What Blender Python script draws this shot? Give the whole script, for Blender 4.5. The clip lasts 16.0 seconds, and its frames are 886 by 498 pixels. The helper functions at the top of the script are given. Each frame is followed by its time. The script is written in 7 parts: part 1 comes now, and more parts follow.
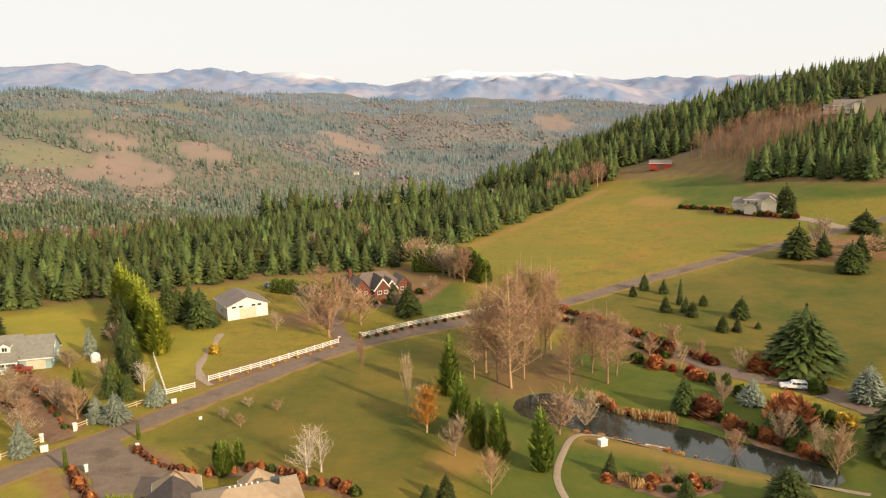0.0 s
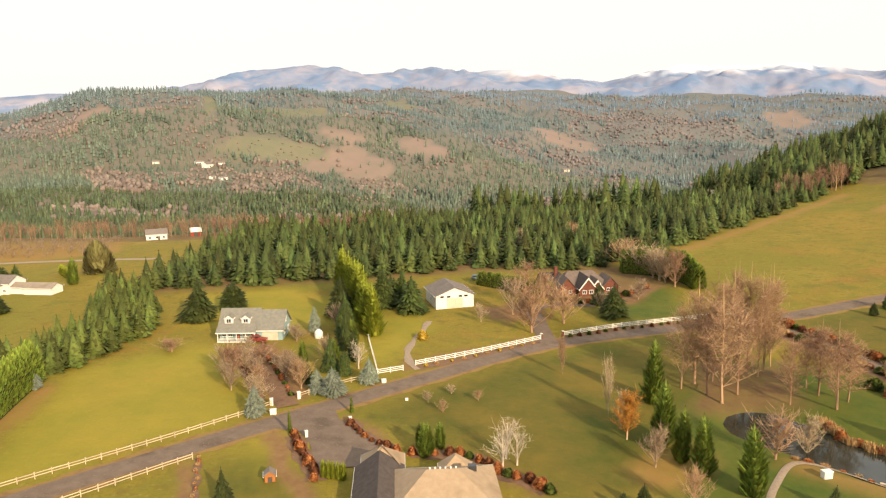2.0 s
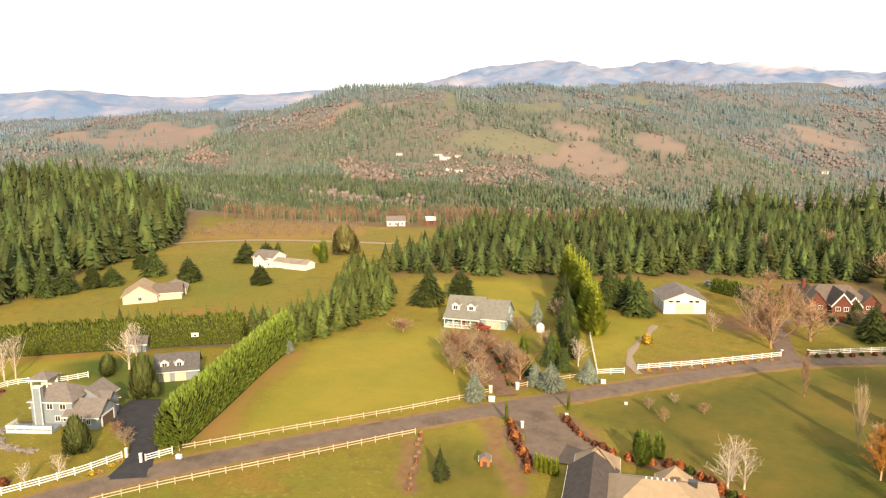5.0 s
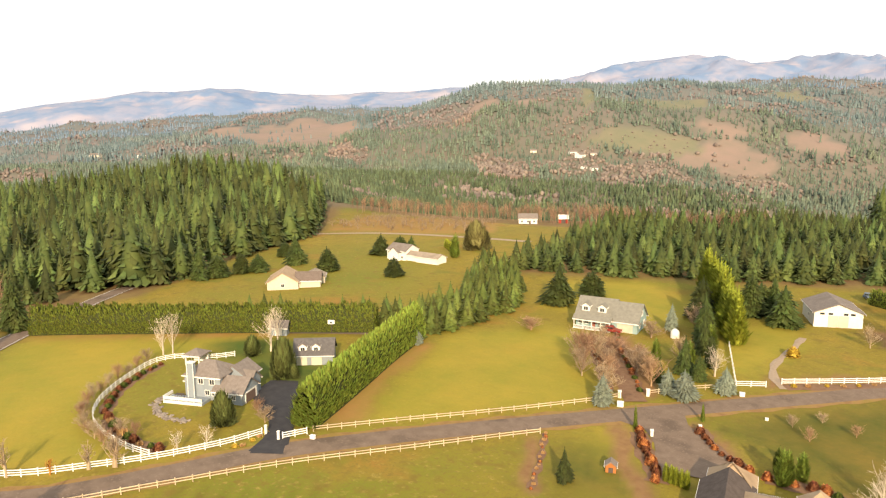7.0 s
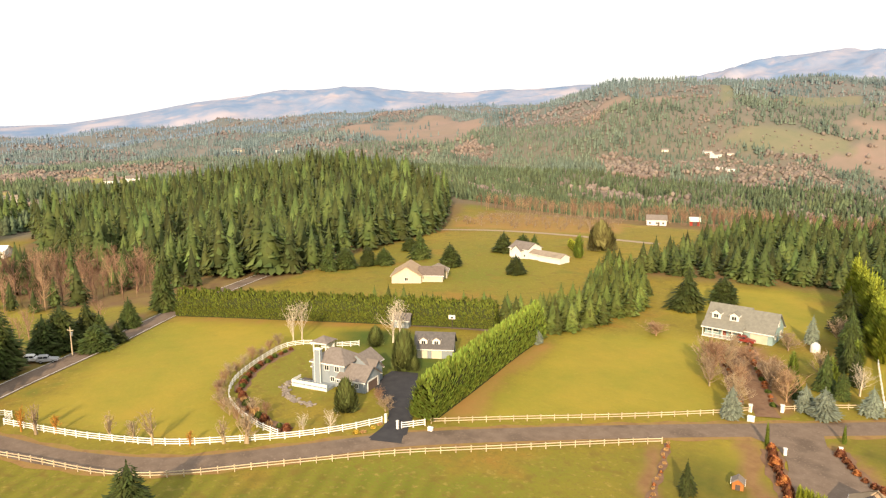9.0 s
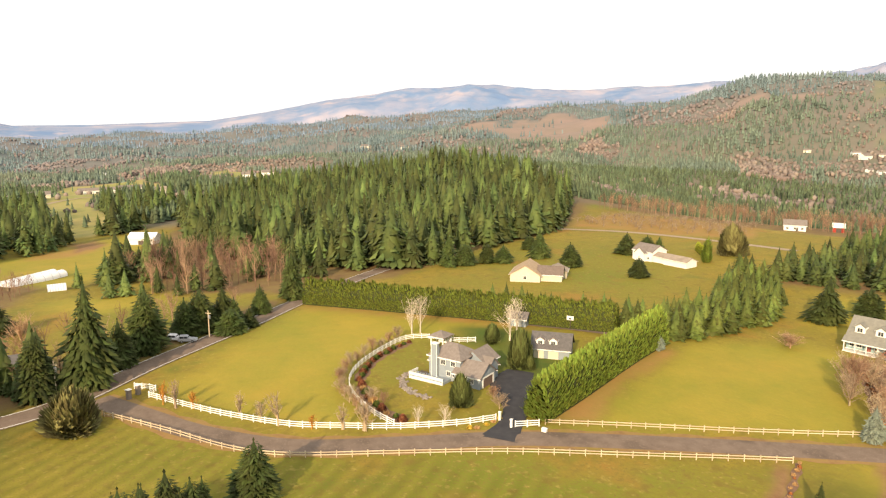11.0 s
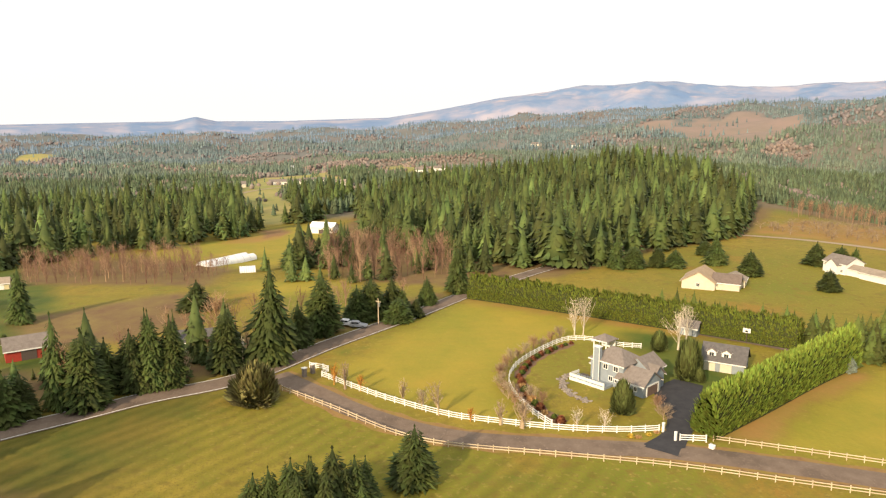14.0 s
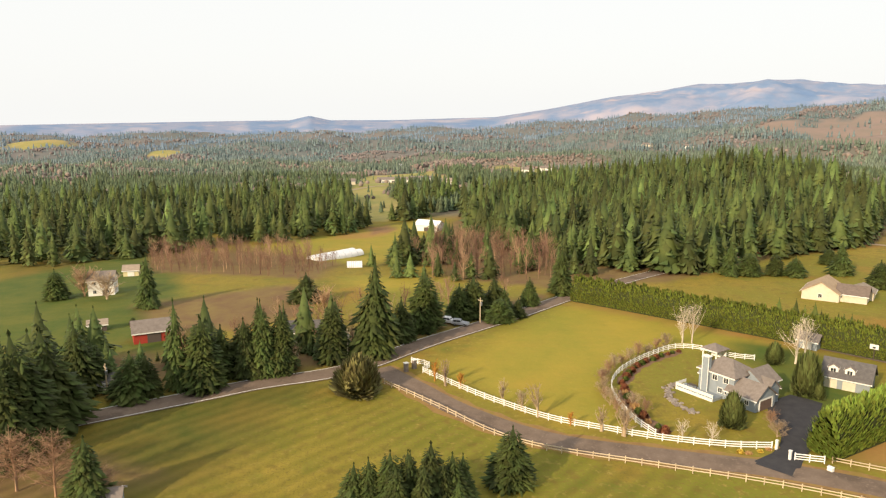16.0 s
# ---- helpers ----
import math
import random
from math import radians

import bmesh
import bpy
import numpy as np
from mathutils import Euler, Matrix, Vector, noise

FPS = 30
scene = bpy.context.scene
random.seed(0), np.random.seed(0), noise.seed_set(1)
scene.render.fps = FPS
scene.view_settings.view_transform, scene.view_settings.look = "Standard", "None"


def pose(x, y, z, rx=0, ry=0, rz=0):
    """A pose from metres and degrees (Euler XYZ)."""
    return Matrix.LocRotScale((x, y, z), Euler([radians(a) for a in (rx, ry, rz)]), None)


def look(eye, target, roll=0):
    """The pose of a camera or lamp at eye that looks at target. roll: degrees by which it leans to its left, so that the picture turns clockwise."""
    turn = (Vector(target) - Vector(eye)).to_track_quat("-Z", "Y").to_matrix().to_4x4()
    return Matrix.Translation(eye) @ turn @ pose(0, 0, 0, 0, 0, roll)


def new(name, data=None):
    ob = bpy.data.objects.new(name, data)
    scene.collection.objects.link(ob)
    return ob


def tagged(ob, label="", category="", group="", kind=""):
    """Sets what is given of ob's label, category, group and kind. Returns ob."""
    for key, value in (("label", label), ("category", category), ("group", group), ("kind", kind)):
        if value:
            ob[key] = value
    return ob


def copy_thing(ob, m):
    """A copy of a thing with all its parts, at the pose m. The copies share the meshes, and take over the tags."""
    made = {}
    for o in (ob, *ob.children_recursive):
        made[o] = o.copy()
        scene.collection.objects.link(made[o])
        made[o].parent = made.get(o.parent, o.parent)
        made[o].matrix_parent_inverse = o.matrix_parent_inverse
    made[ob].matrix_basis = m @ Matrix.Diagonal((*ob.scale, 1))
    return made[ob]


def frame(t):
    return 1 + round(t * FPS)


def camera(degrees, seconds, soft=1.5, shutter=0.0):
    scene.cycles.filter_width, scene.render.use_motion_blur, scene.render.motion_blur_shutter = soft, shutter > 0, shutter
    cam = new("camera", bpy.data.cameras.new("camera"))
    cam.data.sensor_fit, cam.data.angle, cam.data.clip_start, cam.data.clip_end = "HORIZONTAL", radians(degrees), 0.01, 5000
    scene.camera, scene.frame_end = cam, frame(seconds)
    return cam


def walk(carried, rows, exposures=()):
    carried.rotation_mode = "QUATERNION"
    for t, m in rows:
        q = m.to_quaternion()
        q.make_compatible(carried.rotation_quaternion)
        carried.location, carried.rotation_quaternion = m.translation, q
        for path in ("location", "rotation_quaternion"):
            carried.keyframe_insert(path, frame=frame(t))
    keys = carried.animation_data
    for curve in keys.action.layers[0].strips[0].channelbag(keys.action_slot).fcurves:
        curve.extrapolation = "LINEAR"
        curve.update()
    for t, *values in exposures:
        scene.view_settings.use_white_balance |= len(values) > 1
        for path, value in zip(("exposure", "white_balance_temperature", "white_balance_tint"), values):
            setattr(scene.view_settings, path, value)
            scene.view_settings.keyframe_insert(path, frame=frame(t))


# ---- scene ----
# ---- camera: it hovers and turns to its left ----
cam = camera(62.88, 16.0, soft=1.25)
EYE = (0, 0, 55)
TURNS = [  # seconds, tilt, lean, bearing
    (0.0, 79.999, 0.788, -0.139), (0.5, 80.009, 0.759, 2.811), (1.0, 79.982, 0.875, 7.277), (1.5, 79.982, 0.879, 11.990),
    (2.0, 79.985, 0.798, 16.336), (2.5, 79.954, 0.734, 19.613), (3.0, 79.921, 0.697, 22.636), (3.5, 79.888, 0.686, 25.565),
    (4.0, 79.851, 0.600, 28.520), (4.5, 79.844, 0.571, 31.473), (5.0, 79.806, 0.493, 34.429), (7.5, 79.628, 0.353, 47.402),
    (8.0, 79.595, 0.323, 49.868), (8.5, 79.536, 0.269, 52.329), (9.0, 79.517, 0.239, 54.791), (11.5, 79.342, 0.093, 66.622),
    (12.0, 79.320, 0.034, 68.774), (12.5, 79.297, 0.055, 70.970), (13.0, 79.271, 0.025, 73.294), (13.5, 79.248, 0.042, 75.520),
    (14.0, 79.212, 0.000, 77.692), (14.5, 79.205, 0.025, 79.766), (15.0, 79.196, 0.055, 81.848), (15.5, 79.171, -0.028, 83.924),
    (16.0, 79.167, -0.061, 86.029),
]
walk(cam, [(t, pose(*EYE, rx, ry, rz)) for t, rx, ry, rz in TURNS], exposures=[(0.0, 0.0, 6950, 12), (2.0, 0.14, 6950, 12), (4.0, 0.27, 6950, 12), (9.0, 0.34, 6950, 12), (12.0, 0.3, 6900, 12), (14.0, 0.2, 6800, 11), (16.0, 0.08, 6700, 11)])

# ---- daylight: low winter sun from behind, bright thin cloud ----
SUN_ELEVATION, SUN_BEARING = 23.0, 227.0  # degrees above the horizon; degrees to the left of north
world = bpy.data.worlds.new("world")
scene.world = world
world.use_nodes = True
wn, wl = world.node_tree.nodes, world.node_tree.links
wn.clear()
sky = wn.new("ShaderNodeTexSky")
sky.sky_type, sky.sun_disc = "NISHITA", False
sky.sun_elevation, sky.sun_rotation = radians(SUN_ELEVATION), radians(360 - SUN_BEARING)
sky.air_density, sky.dust_density, sky.ozone_density = 1.0, 2.5, 1.0
veil = wn.new("ShaderNodeMix")
veil.data_type = "RGBA"
veil.inputs[0].default_value = 0.88
veil.inputs[7].default_value = (10.6, 10.85, 10.8, 1)
back = wn.new("ShaderNodeBackground")
back.inputs[1].default_value = 0.093
wout = wn.new("ShaderNodeOutputWorld")
wl.new(sky.outputs[0], veil.inputs[6])
wl.new(veil.outputs[2], back.inputs[0])
wl.new(back.outputs[0], wout.inputs[0])

sun_data = bpy.data.lights.new("sun", "SUN")
sun_data.energy, sun_data.angle, sun_data.color = 5.45, radians(0.8), (1.0, 0.8, 0.55)
sun = new("sun", sun_data)
_b, _e = radians(SUN_BEARING), radians(SUN_ELEVATION)
sun.matrix_world = look((-200 * math.sin(_b) * math.cos(_e), 200 * math.cos(_b) * math.cos(_e), 55 + 200 * math.sin(_e)), EYE)


# ---- materials ----
def material(name, stops, scale=1.0, rough=0.9, detail=6.0, coords="Object", bump=0.0, bump_scale=None, spec=0.2, metal=0.0, big=None, tint=0.0, per_object=0.0, island=0.0):
    """A procedural surface: a ramp of colours over noise of that scale (per metre). big: (scale, colour, share) lays large
    stains over it; tint: how far the mesh's own "tint" (0 to 1) shifts it in value; per_object, island: random value shifts."""
    m = bpy.data.materials.new(name)
    m.use_nodes = True
    nodes, links = m.node_tree.nodes, m.node_tree.links
    nodes.clear()
    out, bsdf = nodes.new("ShaderNodeOutputMaterial"), nodes.new("ShaderNodeBsdfPrincipled")
    links.new(bsdf.outputs[0], out.inputs[0])
    bsdf.inputs["Roughness"].default_value = rough
    bsdf.inputs["Metallic"].default_value = metal
    bsdf.inputs["Specular IOR Level"].default_value = spec
    tc = nodes.new("ShaderNodeTexCoord")
    no = nodes.new("ShaderNodeTexNoise")
    no.inputs["Scale"].default_value, no.inputs["Detail"].default_value, no.inputs["Roughness"].default_value = scale, detail, 0.62
    links.new(tc.outputs[coords], no.inputs["Vector"])
    ramp = nodes.new("ShaderNodeValToRGB")
    n = len(stops)
    ramp.color_ramp.elements[0].position, ramp.color_ramp.elements[-1].position = 0.3, 0.7
    for i in range(1, n - 1):
        ramp.color_ramp.elements.new(0.3 + 0.4 * i / (n - 1))
    for e, c in zip(ramp.color_ramp.elements, stops):
        e.color = (*c, 1)
    links.new(no.outputs[0], ramp.inputs[0])
    col = ramp.outputs[0]
    for item in (big or []):
        s, c, share = item
        n2 = nodes.new("ShaderNodeTexNoise")
        n2.inputs["Scale"].default_value, n2.inputs["Detail"].default_value = s, 4
        links.new(tc.outputs[coords], n2.inputs["Vector"])
        mr = nodes.new("ShaderNodeMapRange")
        mr.inputs[1].default_value, mr.inputs[2].default_value = 0.62 - share * 0.3, 0.78 - share * 0.3
        links.new(n2.outputs[0], mr.inputs[0])
        mx = nodes.new("ShaderNodeMix")
        mx.data_type = "RGBA"
        links.new(mr.outputs[0], mx.inputs[0])
        links.new(col, mx.inputs[6])
        mx.inputs[7].default_value = (*c, 1)
        col = mx.outputs[2]
    sources = []
    if tint:
        at = nodes.new("ShaderNodeAttribute")
        at.attribute_name = "tint"
        sources.append((at.outputs["Fac"], tint))
    if per_object:
        sources.append((nodes.new("ShaderNodeObjectInfo").outputs["Random"], per_object))
    if island:
        sources.append((nodes.new("ShaderNodeNewGeometry").outputs["Random Per Island"], island))
    for s, amount in sources:
        mr = nodes.new("ShaderNodeMapRange")
        mr.inputs[3].default_value, mr.inputs[4].default_value = 1 - amount, 1 + amount
        links.new(s, mr.inputs[0])
        hs = nodes.new("ShaderNodeHueSaturation")
        links.new(mr.outputs[0], hs.inputs["Value"])
        links.new(col, hs.inputs["Color"])
        mh = nodes.new("ShaderNodeMapRange")
        mh.inputs[3].default_value, mh.inputs[4].default_value = 0.5 - amount * 0.04, 0.5 + amount * 0.04
        links.new(s, mh.inputs[0])
        links.new(mh.outputs[0], hs.inputs["Hue"])
        col = hs.outputs[0]
    links.new(col, bsdf.inputs["Base Color"])
    if bump:
        nb = nodes.new("ShaderNodeTexNoise")
        nb.inputs["Scale"].default_value, nb.inputs["Detail"].default_value = bump_scale or scale * 3, 5
        links.new(tc.outputs[coords], nb.inputs["Vector"])
        bp = nodes.new("ShaderNodeBump")
        bp.inputs["Strength"].default_value, bp.inputs["Distance"].default_value = min(1, bump), 0.1
        links.new(nb.outputs[0], bp.inputs["Height"])
        links.new(bp.outputs[0], bsdf.inputs["Normal"])
    return m


GRASS = material("meadow grass", [(0.285, 0.19, 0.028), (0.21, 0.168, 0.022), (0.345, 0.24, 0.042)], 0.022, bump=0.9, bump_scale=1.1,
                 big=[(0.011, (0.155, 0.165, 0.018), 0.4), (0.05, (0.28, 0.145, 0.03), 0.2), (0.13, (0.15, 0.15, 0.02), 0.26), (0.02, (0.185, 0.17, 0.02), 0.4), (0.35, (0.17, 0.125, 0.022), 0.28), (0.9, (0.29, 0.22, 0.05), 0.14), (1.7, (0.17, 0.125, 0.024), 0.24), (3.2, (0.18, 0.14, 0.026), 0.3)])


def ground_covers(m):
    """Mixes lawn, soil, dry grass, litter, wild land and painted haze into the meadow by the ground's own masks."""
    nodes, links = m.node_tree.nodes, m.node_tree.links
    bsdf = [n for n in nodes if n.type == "BSDF_PRINCIPLED"][0]
    col = bsdf.inputs["Base Color"].links[0].from_socket
    tc = nodes.new("ShaderNodeTexCoord")
    # olive and lush: greener grass, its colour darkened further for tree shade
    kinds = {"green": ((0.225, 0.22, 0.025), (0.37, 0.275, 0.038), 0.03, 0.7), "olive": ((0.062, 0.08, 0.012), (0.165, 0.118, 0.022), 0.045, 0.92), "lush_shaded": ((0.05, 0.09, 0.013), (0.11, 0.12, 0.02), 0.08, 0.92), "dry": ((0.34, 0.175, 0.06), (0.28, 0.185, 0.05), 0.12, 0.8), "soil": ((0.2, 0.1, 0.05), (0.26, 0.15, 0.07), 0.4, 0.9),
             # the blue-grey far cover is haze painted on the ground, no land type
             "litter": ((0.15, 0.085, 0.045), (0.2, 0.14, 0.05), 0.12, 0.95), "wild": ((0.125, 0.13, 0.09), (0.2, 0.155, 0.12), 0.008, 1.0), "haze_tint": ((0.12, 0.145, 0.14), (0.19, 0.17, 0.16), 0.005, 0.9),
             "cut": ((0.29, 0.2, 0.165), (0.23, 0.18, 0.14), 0.012, 0.82), "young": ((0.15, 0.165, 0.1), (0.21, 0.185, 0.12), 0.014, 0.9), "pasture": ((0.22, 0.23, 0.06), (0.36, 0.28, 0.11), 0.008, 1.0)}
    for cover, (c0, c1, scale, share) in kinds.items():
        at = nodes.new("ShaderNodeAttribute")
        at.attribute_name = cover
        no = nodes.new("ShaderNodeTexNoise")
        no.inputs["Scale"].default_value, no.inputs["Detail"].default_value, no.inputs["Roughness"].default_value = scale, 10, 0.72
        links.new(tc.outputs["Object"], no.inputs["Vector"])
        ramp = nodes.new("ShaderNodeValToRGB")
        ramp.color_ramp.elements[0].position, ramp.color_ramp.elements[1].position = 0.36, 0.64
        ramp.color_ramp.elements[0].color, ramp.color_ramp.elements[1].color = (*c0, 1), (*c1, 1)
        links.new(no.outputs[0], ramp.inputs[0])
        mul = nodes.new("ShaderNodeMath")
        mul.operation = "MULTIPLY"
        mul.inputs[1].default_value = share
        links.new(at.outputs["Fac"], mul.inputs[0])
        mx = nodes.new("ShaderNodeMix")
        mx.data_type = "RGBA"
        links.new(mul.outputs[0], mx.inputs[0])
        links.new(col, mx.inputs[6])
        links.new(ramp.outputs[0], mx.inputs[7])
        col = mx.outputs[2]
    # swaths left by the mower
    at, wave, amount, mown = nodes.new("ShaderNodeAttribute"), nodes.new("ShaderNodeTexWave"), nodes.new("ShaderNodeMath"), nodes.new("ShaderNodeMix")
    at.attribute_name = "mown"
    wave.wave_type, wave.bands_direction = "BANDS", "DIAGONAL"
    wave.inputs["Scale"].default_value, wave.inputs["Distortion"].default_value, wave.inputs["Detail"].default_value, wave.inputs["Detail Scale"].default_value = 0.13, 3.0, 3.0, 0.3
    links.new(tc.outputs["Object"], wave.inputs["Vector"])
    amount.operation = "MULTIPLY"
    links.new(at.outputs["Fac"], amount.inputs[0])
    links.new(wave.outputs["Fac"], amount.inputs[1])
    mown.data_type, mown.blend_type = "RGBA", "MULTIPLY"
    mown.inputs[7].default_value = (0.8, 0.84, 0.76, 1)
    links.new(amount.outputs[0], mown.inputs[0])
    links.new(col, mown.inputs[6])
    links.new(mown.outputs[2], bsdf.inputs["Base Color"])


ground_covers(GRASS)
ASPHALT = material("worn asphalt", [(0.15, 0.108, 0.08), (0.205, 0.152, 0.115)], 0.5, bump=0.3, bump_scale=9, big=[(0.15, (0.12, 0.088, 0.066), 0.3), (2.5, (0.24, 0.18, 0.137), 0.15)])
FIR = material("fir needles", [(0.042, 0.061, 0.019), (0.068, 0.089, 0.025), (0.114, 0.132, 0.037)], 0.12, tint=0.4, island=0.4, rough=0.75)
FIR_THING = material("fir sprays", [(0.03, 0.044, 0.012), (0.05, 0.066, 0.016), (0.09, 0.105, 0.026)], 1.5, per_object=0.3, island=0.4, rough=0.75)
FIR_YOUNG = material("young fir needles", [(0.058, 0.078, 0.019), (0.09, 0.112, 0.024), (0.14, 0.155, 0.036)], 0.12, tint=0.3, island=0.4, rough=0.75)
SPRUCE = material("blue spruce needles", [(0.15, 0.18, 0.135), (0.24, 0.27, 0.2)], 1.5, per_object=0.15, island=0.3, rough=0.8)
CYPRESS = material("cypress sprays", [(0.1, 0.145, 0.024), (0.155, 0.2, 0.032), (0.225, 0.25, 0.043)], 1.2, per_object=0.25, island=0.4, rough=0.8)
GOLD_CYPRESS = material("golden cypress sprays", [(0.16, 0.19, 0.02), (0.25, 0.28, 0.03), (0.34, 0.345, 0.045)], 1.2, island=0.35, rough=0.8)
# darkened cypress green that paints in the shade between the sprays
HEDGE_SHADE = material("hedge inside shade", [(0.03, 0.04, 0.012), (0.05, 0.055, 0.018)], 1.0)
# aerial haze is painted in: far needles and twigs are paler and greyer
FIR_FAR = material("haze-tinted far fir needles", [(0.095, 0.13, 0.105), (0.125, 0.16, 0.12), (0.165, 0.19, 0.13)], 0.012, tint=0.3, island=0.1)
TWIG_FAR = material("haze-tinted far bare twigs", [(0.17, 0.145, 0.13), (0.205, 0.165, 0.142), (0.235, 0.175, 0.147)], 0.012, tint=0.25, island=0.08)
BARK = material("brown bark", [(0.13, 0.09, 0.06), (0.2, 0.145, 0.1)], 3.0, per_object=0.2)
TWIG_ROSE = material("rose-brown twigs", [(0.31, 0.19, 0.115), (0.42, 0.265, 0.165)], 2.0, per_object=0.2, island=0.3)
TWIG_GREY = material("grey-brown twigs", [(0.32, 0.235, 0.15), (0.44, 0.335, 0.22)], 2.0, per_object=0.2, island=0.3)
TWIG_WHITE = material("white birch bark", [(0.5, 0.41, 0.32), (0.66, 0.58, 0.47)], 2.0, per_object=0.1, island=0.25)
TWIG_ORANGE = material("orange winter leaves", [(0.4, 0.17, 0.03), (0.5, 0.25, 0.06)], 2.0, island=0.3)
TWIG_WOOD = material("brown bare wood", [(0.23, 0.135, 0.09), (0.33, 0.2, 0.135)], 0.1, tint=0.35, island=0.3)
# haze painted into the base colours, bluer the farther the wood stands
FIR_HAZE = material("far firs tinted blue-green for haze", [(0.1, 0.145, 0.155), (0.135, 0.18, 0.18), (0.17, 0.205, 0.185)], 0.008, tint=0.3, island=0.1)
FIR_MID = material("slightly haze-tinted fir needles", [(0.06, 0.086, 0.052), (0.086, 0.115, 0.062), (0.125, 0.148, 0.072)], 0.03, tint=0.35, island=0.15)
FIR_BLUE_HAZE = material("farthest firs tinted blue for haze", [(0.13, 0.19, 0.25), (0.18, 0.235, 0.28)], 0.005, tint=0.25, island=0.1)
TWIG_HAZE = material("haze-tinted distant bare woods", [(0.165, 0.15, 0.15), (0.215, 0.175, 0.165)], 0.008, tint=0.2, island=0.08)

POND_A, POND_B, POND_Z = np.array((21.0, 139.0)), np.array((60.0, 109.5)), -2.3  # the pond's axis and level

# ---- the lie of the land: heights (m) at bearings (degrees to the left of north) and distances from the middle ----
NEAR_LAND = [
    (-180, 60, 0), (-90, 60, 0), (-40, 50, -2), (0, 50, 0), (40, 50, 0), (90, 50, 0), (130, 60, 0),
    (-35, 150, 0), (-12, 130, -2), (10, 150, 0), (40, 150, 0), (80, 150, 0), (120, 150, -1),
    (-35, 250, 7), (-15, 250, 4), (5, 250, 1), (25, 250, 0), (45, 250, 0), (70, 250, -2), (100, 250, -4), (130, 250, -4),
    (-35, 400, 30), (-20, 400, 16), (-8, 400, 8), (8, 400, 0), (25, 400, -2), (45, 400, -2), (60, 400, -4), (80, 400, -14), (110, 400, -14),
]
MID_LAND = [
    (-35, 520, 68), (-27, 520, 60), (-17, 520, 27), (-5, 520, 4), (10, 520, -20), (30, 520, -20), (45, 520, -15), (60, 520, -2), (80, 520, -18), (110, 520, -18),
    (-35, 650, 84), (-27, 650, 78), (-17, 650, 50), (-8, 650, 14), (5, 650, -50), (30, 650, -50), (45, 650, -35), (60, 650, 4), (80, 650, -20), (110, 650, -25),
    (-35, 900, 100), (-20, 900, 40), (-8, 900, -30), (5, 900, -100), (25, 900, -90), (40, 900, -60), (55, 900, -8), (70, 900, -25), (110, 900, -35),
]
FAR_LAND = [
    (-35, 1350, 80), (-15, 1350, -60), (0, 1350, -110), (15, 1350, -60), (35, 1350, -17), (50, 1350, -25), (60, 1350, -40), (75, 1350, -40), (110, 1350, -50),
    (-35, 1900, 60), (-10, 1900, -90), (5, 1900, -50), (15, 1900, 30), (22, 1900, 95), (35, 1900, 140), (44, 1900, 95), (52, 1900, 25), (60, 1900, 5), (75, 1900, -50), (110, 1900, -70),
    (-35, 2700, 60), (-10, 2700, -10), (5, 2700, 60), (15, 2700, 120), (27, 2700, 130), (38, 2700, 100), (50, 2700, 60), (60, 2700, 40), (75, 2700, -50), (110, 2700, -80),
]
RIM_LAND = [
    (-35, 3900, 120), (-10, 3900, 140), (5, 3900, 170), (15, 3900, 200), (25, 3900, 190), (40, 3900, 120), (52, 3900, 80), (62, 3900, 60), (75, 3900, 0), (90, 3900, -60), (130, 3900, -80),
    (-180, 400, 0), (-90, 400, 20), (-180, 1500, -20), (-90, 1500, 20), (150, 400, -10), (170, 1500, -30), (-180, 3900, -40), (-90, 3900, 40), (150, 3900, -60),
]


def land_space(bearing, r):
    """Bearings folded onto a circle, with the logarithm of the distance, so that near and far land get like detail."""
    a, l = np.radians(bearing), np.log(np.maximum(r, 25.0)) / 0.42
    return np.stack([np.cos(a) * 3.2, np.sin(a) * 3.2, l], -1)


LAND = np.array(NEAR_LAND + MID_LAND + FAR_LAND + RIM_LAND, dtype=float)
LAND_AT = land_space(LAND[:, 0], LAND[:, 1])


def land_kernel(a, b):
    return np.sqrt(((a[:, None, :] - b[None, :, :]) ** 2).sum(-1) + 0.03)


_n = len(LAND)
_sys = np.zeros((_n + 1, _n + 1))
_sys[:_n, :_n] = land_kernel(LAND_AT, LAND_AT) - np.eye(_n) * 0.05
_sys[_n, :_n] = _sys[:_n, _n] = 1
LAND_W = np.linalg.solve(_sys, np.append(LAND[:, 2], 0))


def waves(x, y, size):
    """Smooth, cheap unevenness between about -1 and 1."""
    u, v = x / size, y / size
    return (np.sin(u * 1.1 + 1.7 * np.sin(v * 0.7 + 0.4)) + np.sin(v * 1.3 + 1.3 * np.sin(u * 0.9 + 2.0)) + np.sin((u + v) * 0.8 + np.sin(u * 1.9 - v))) / 3


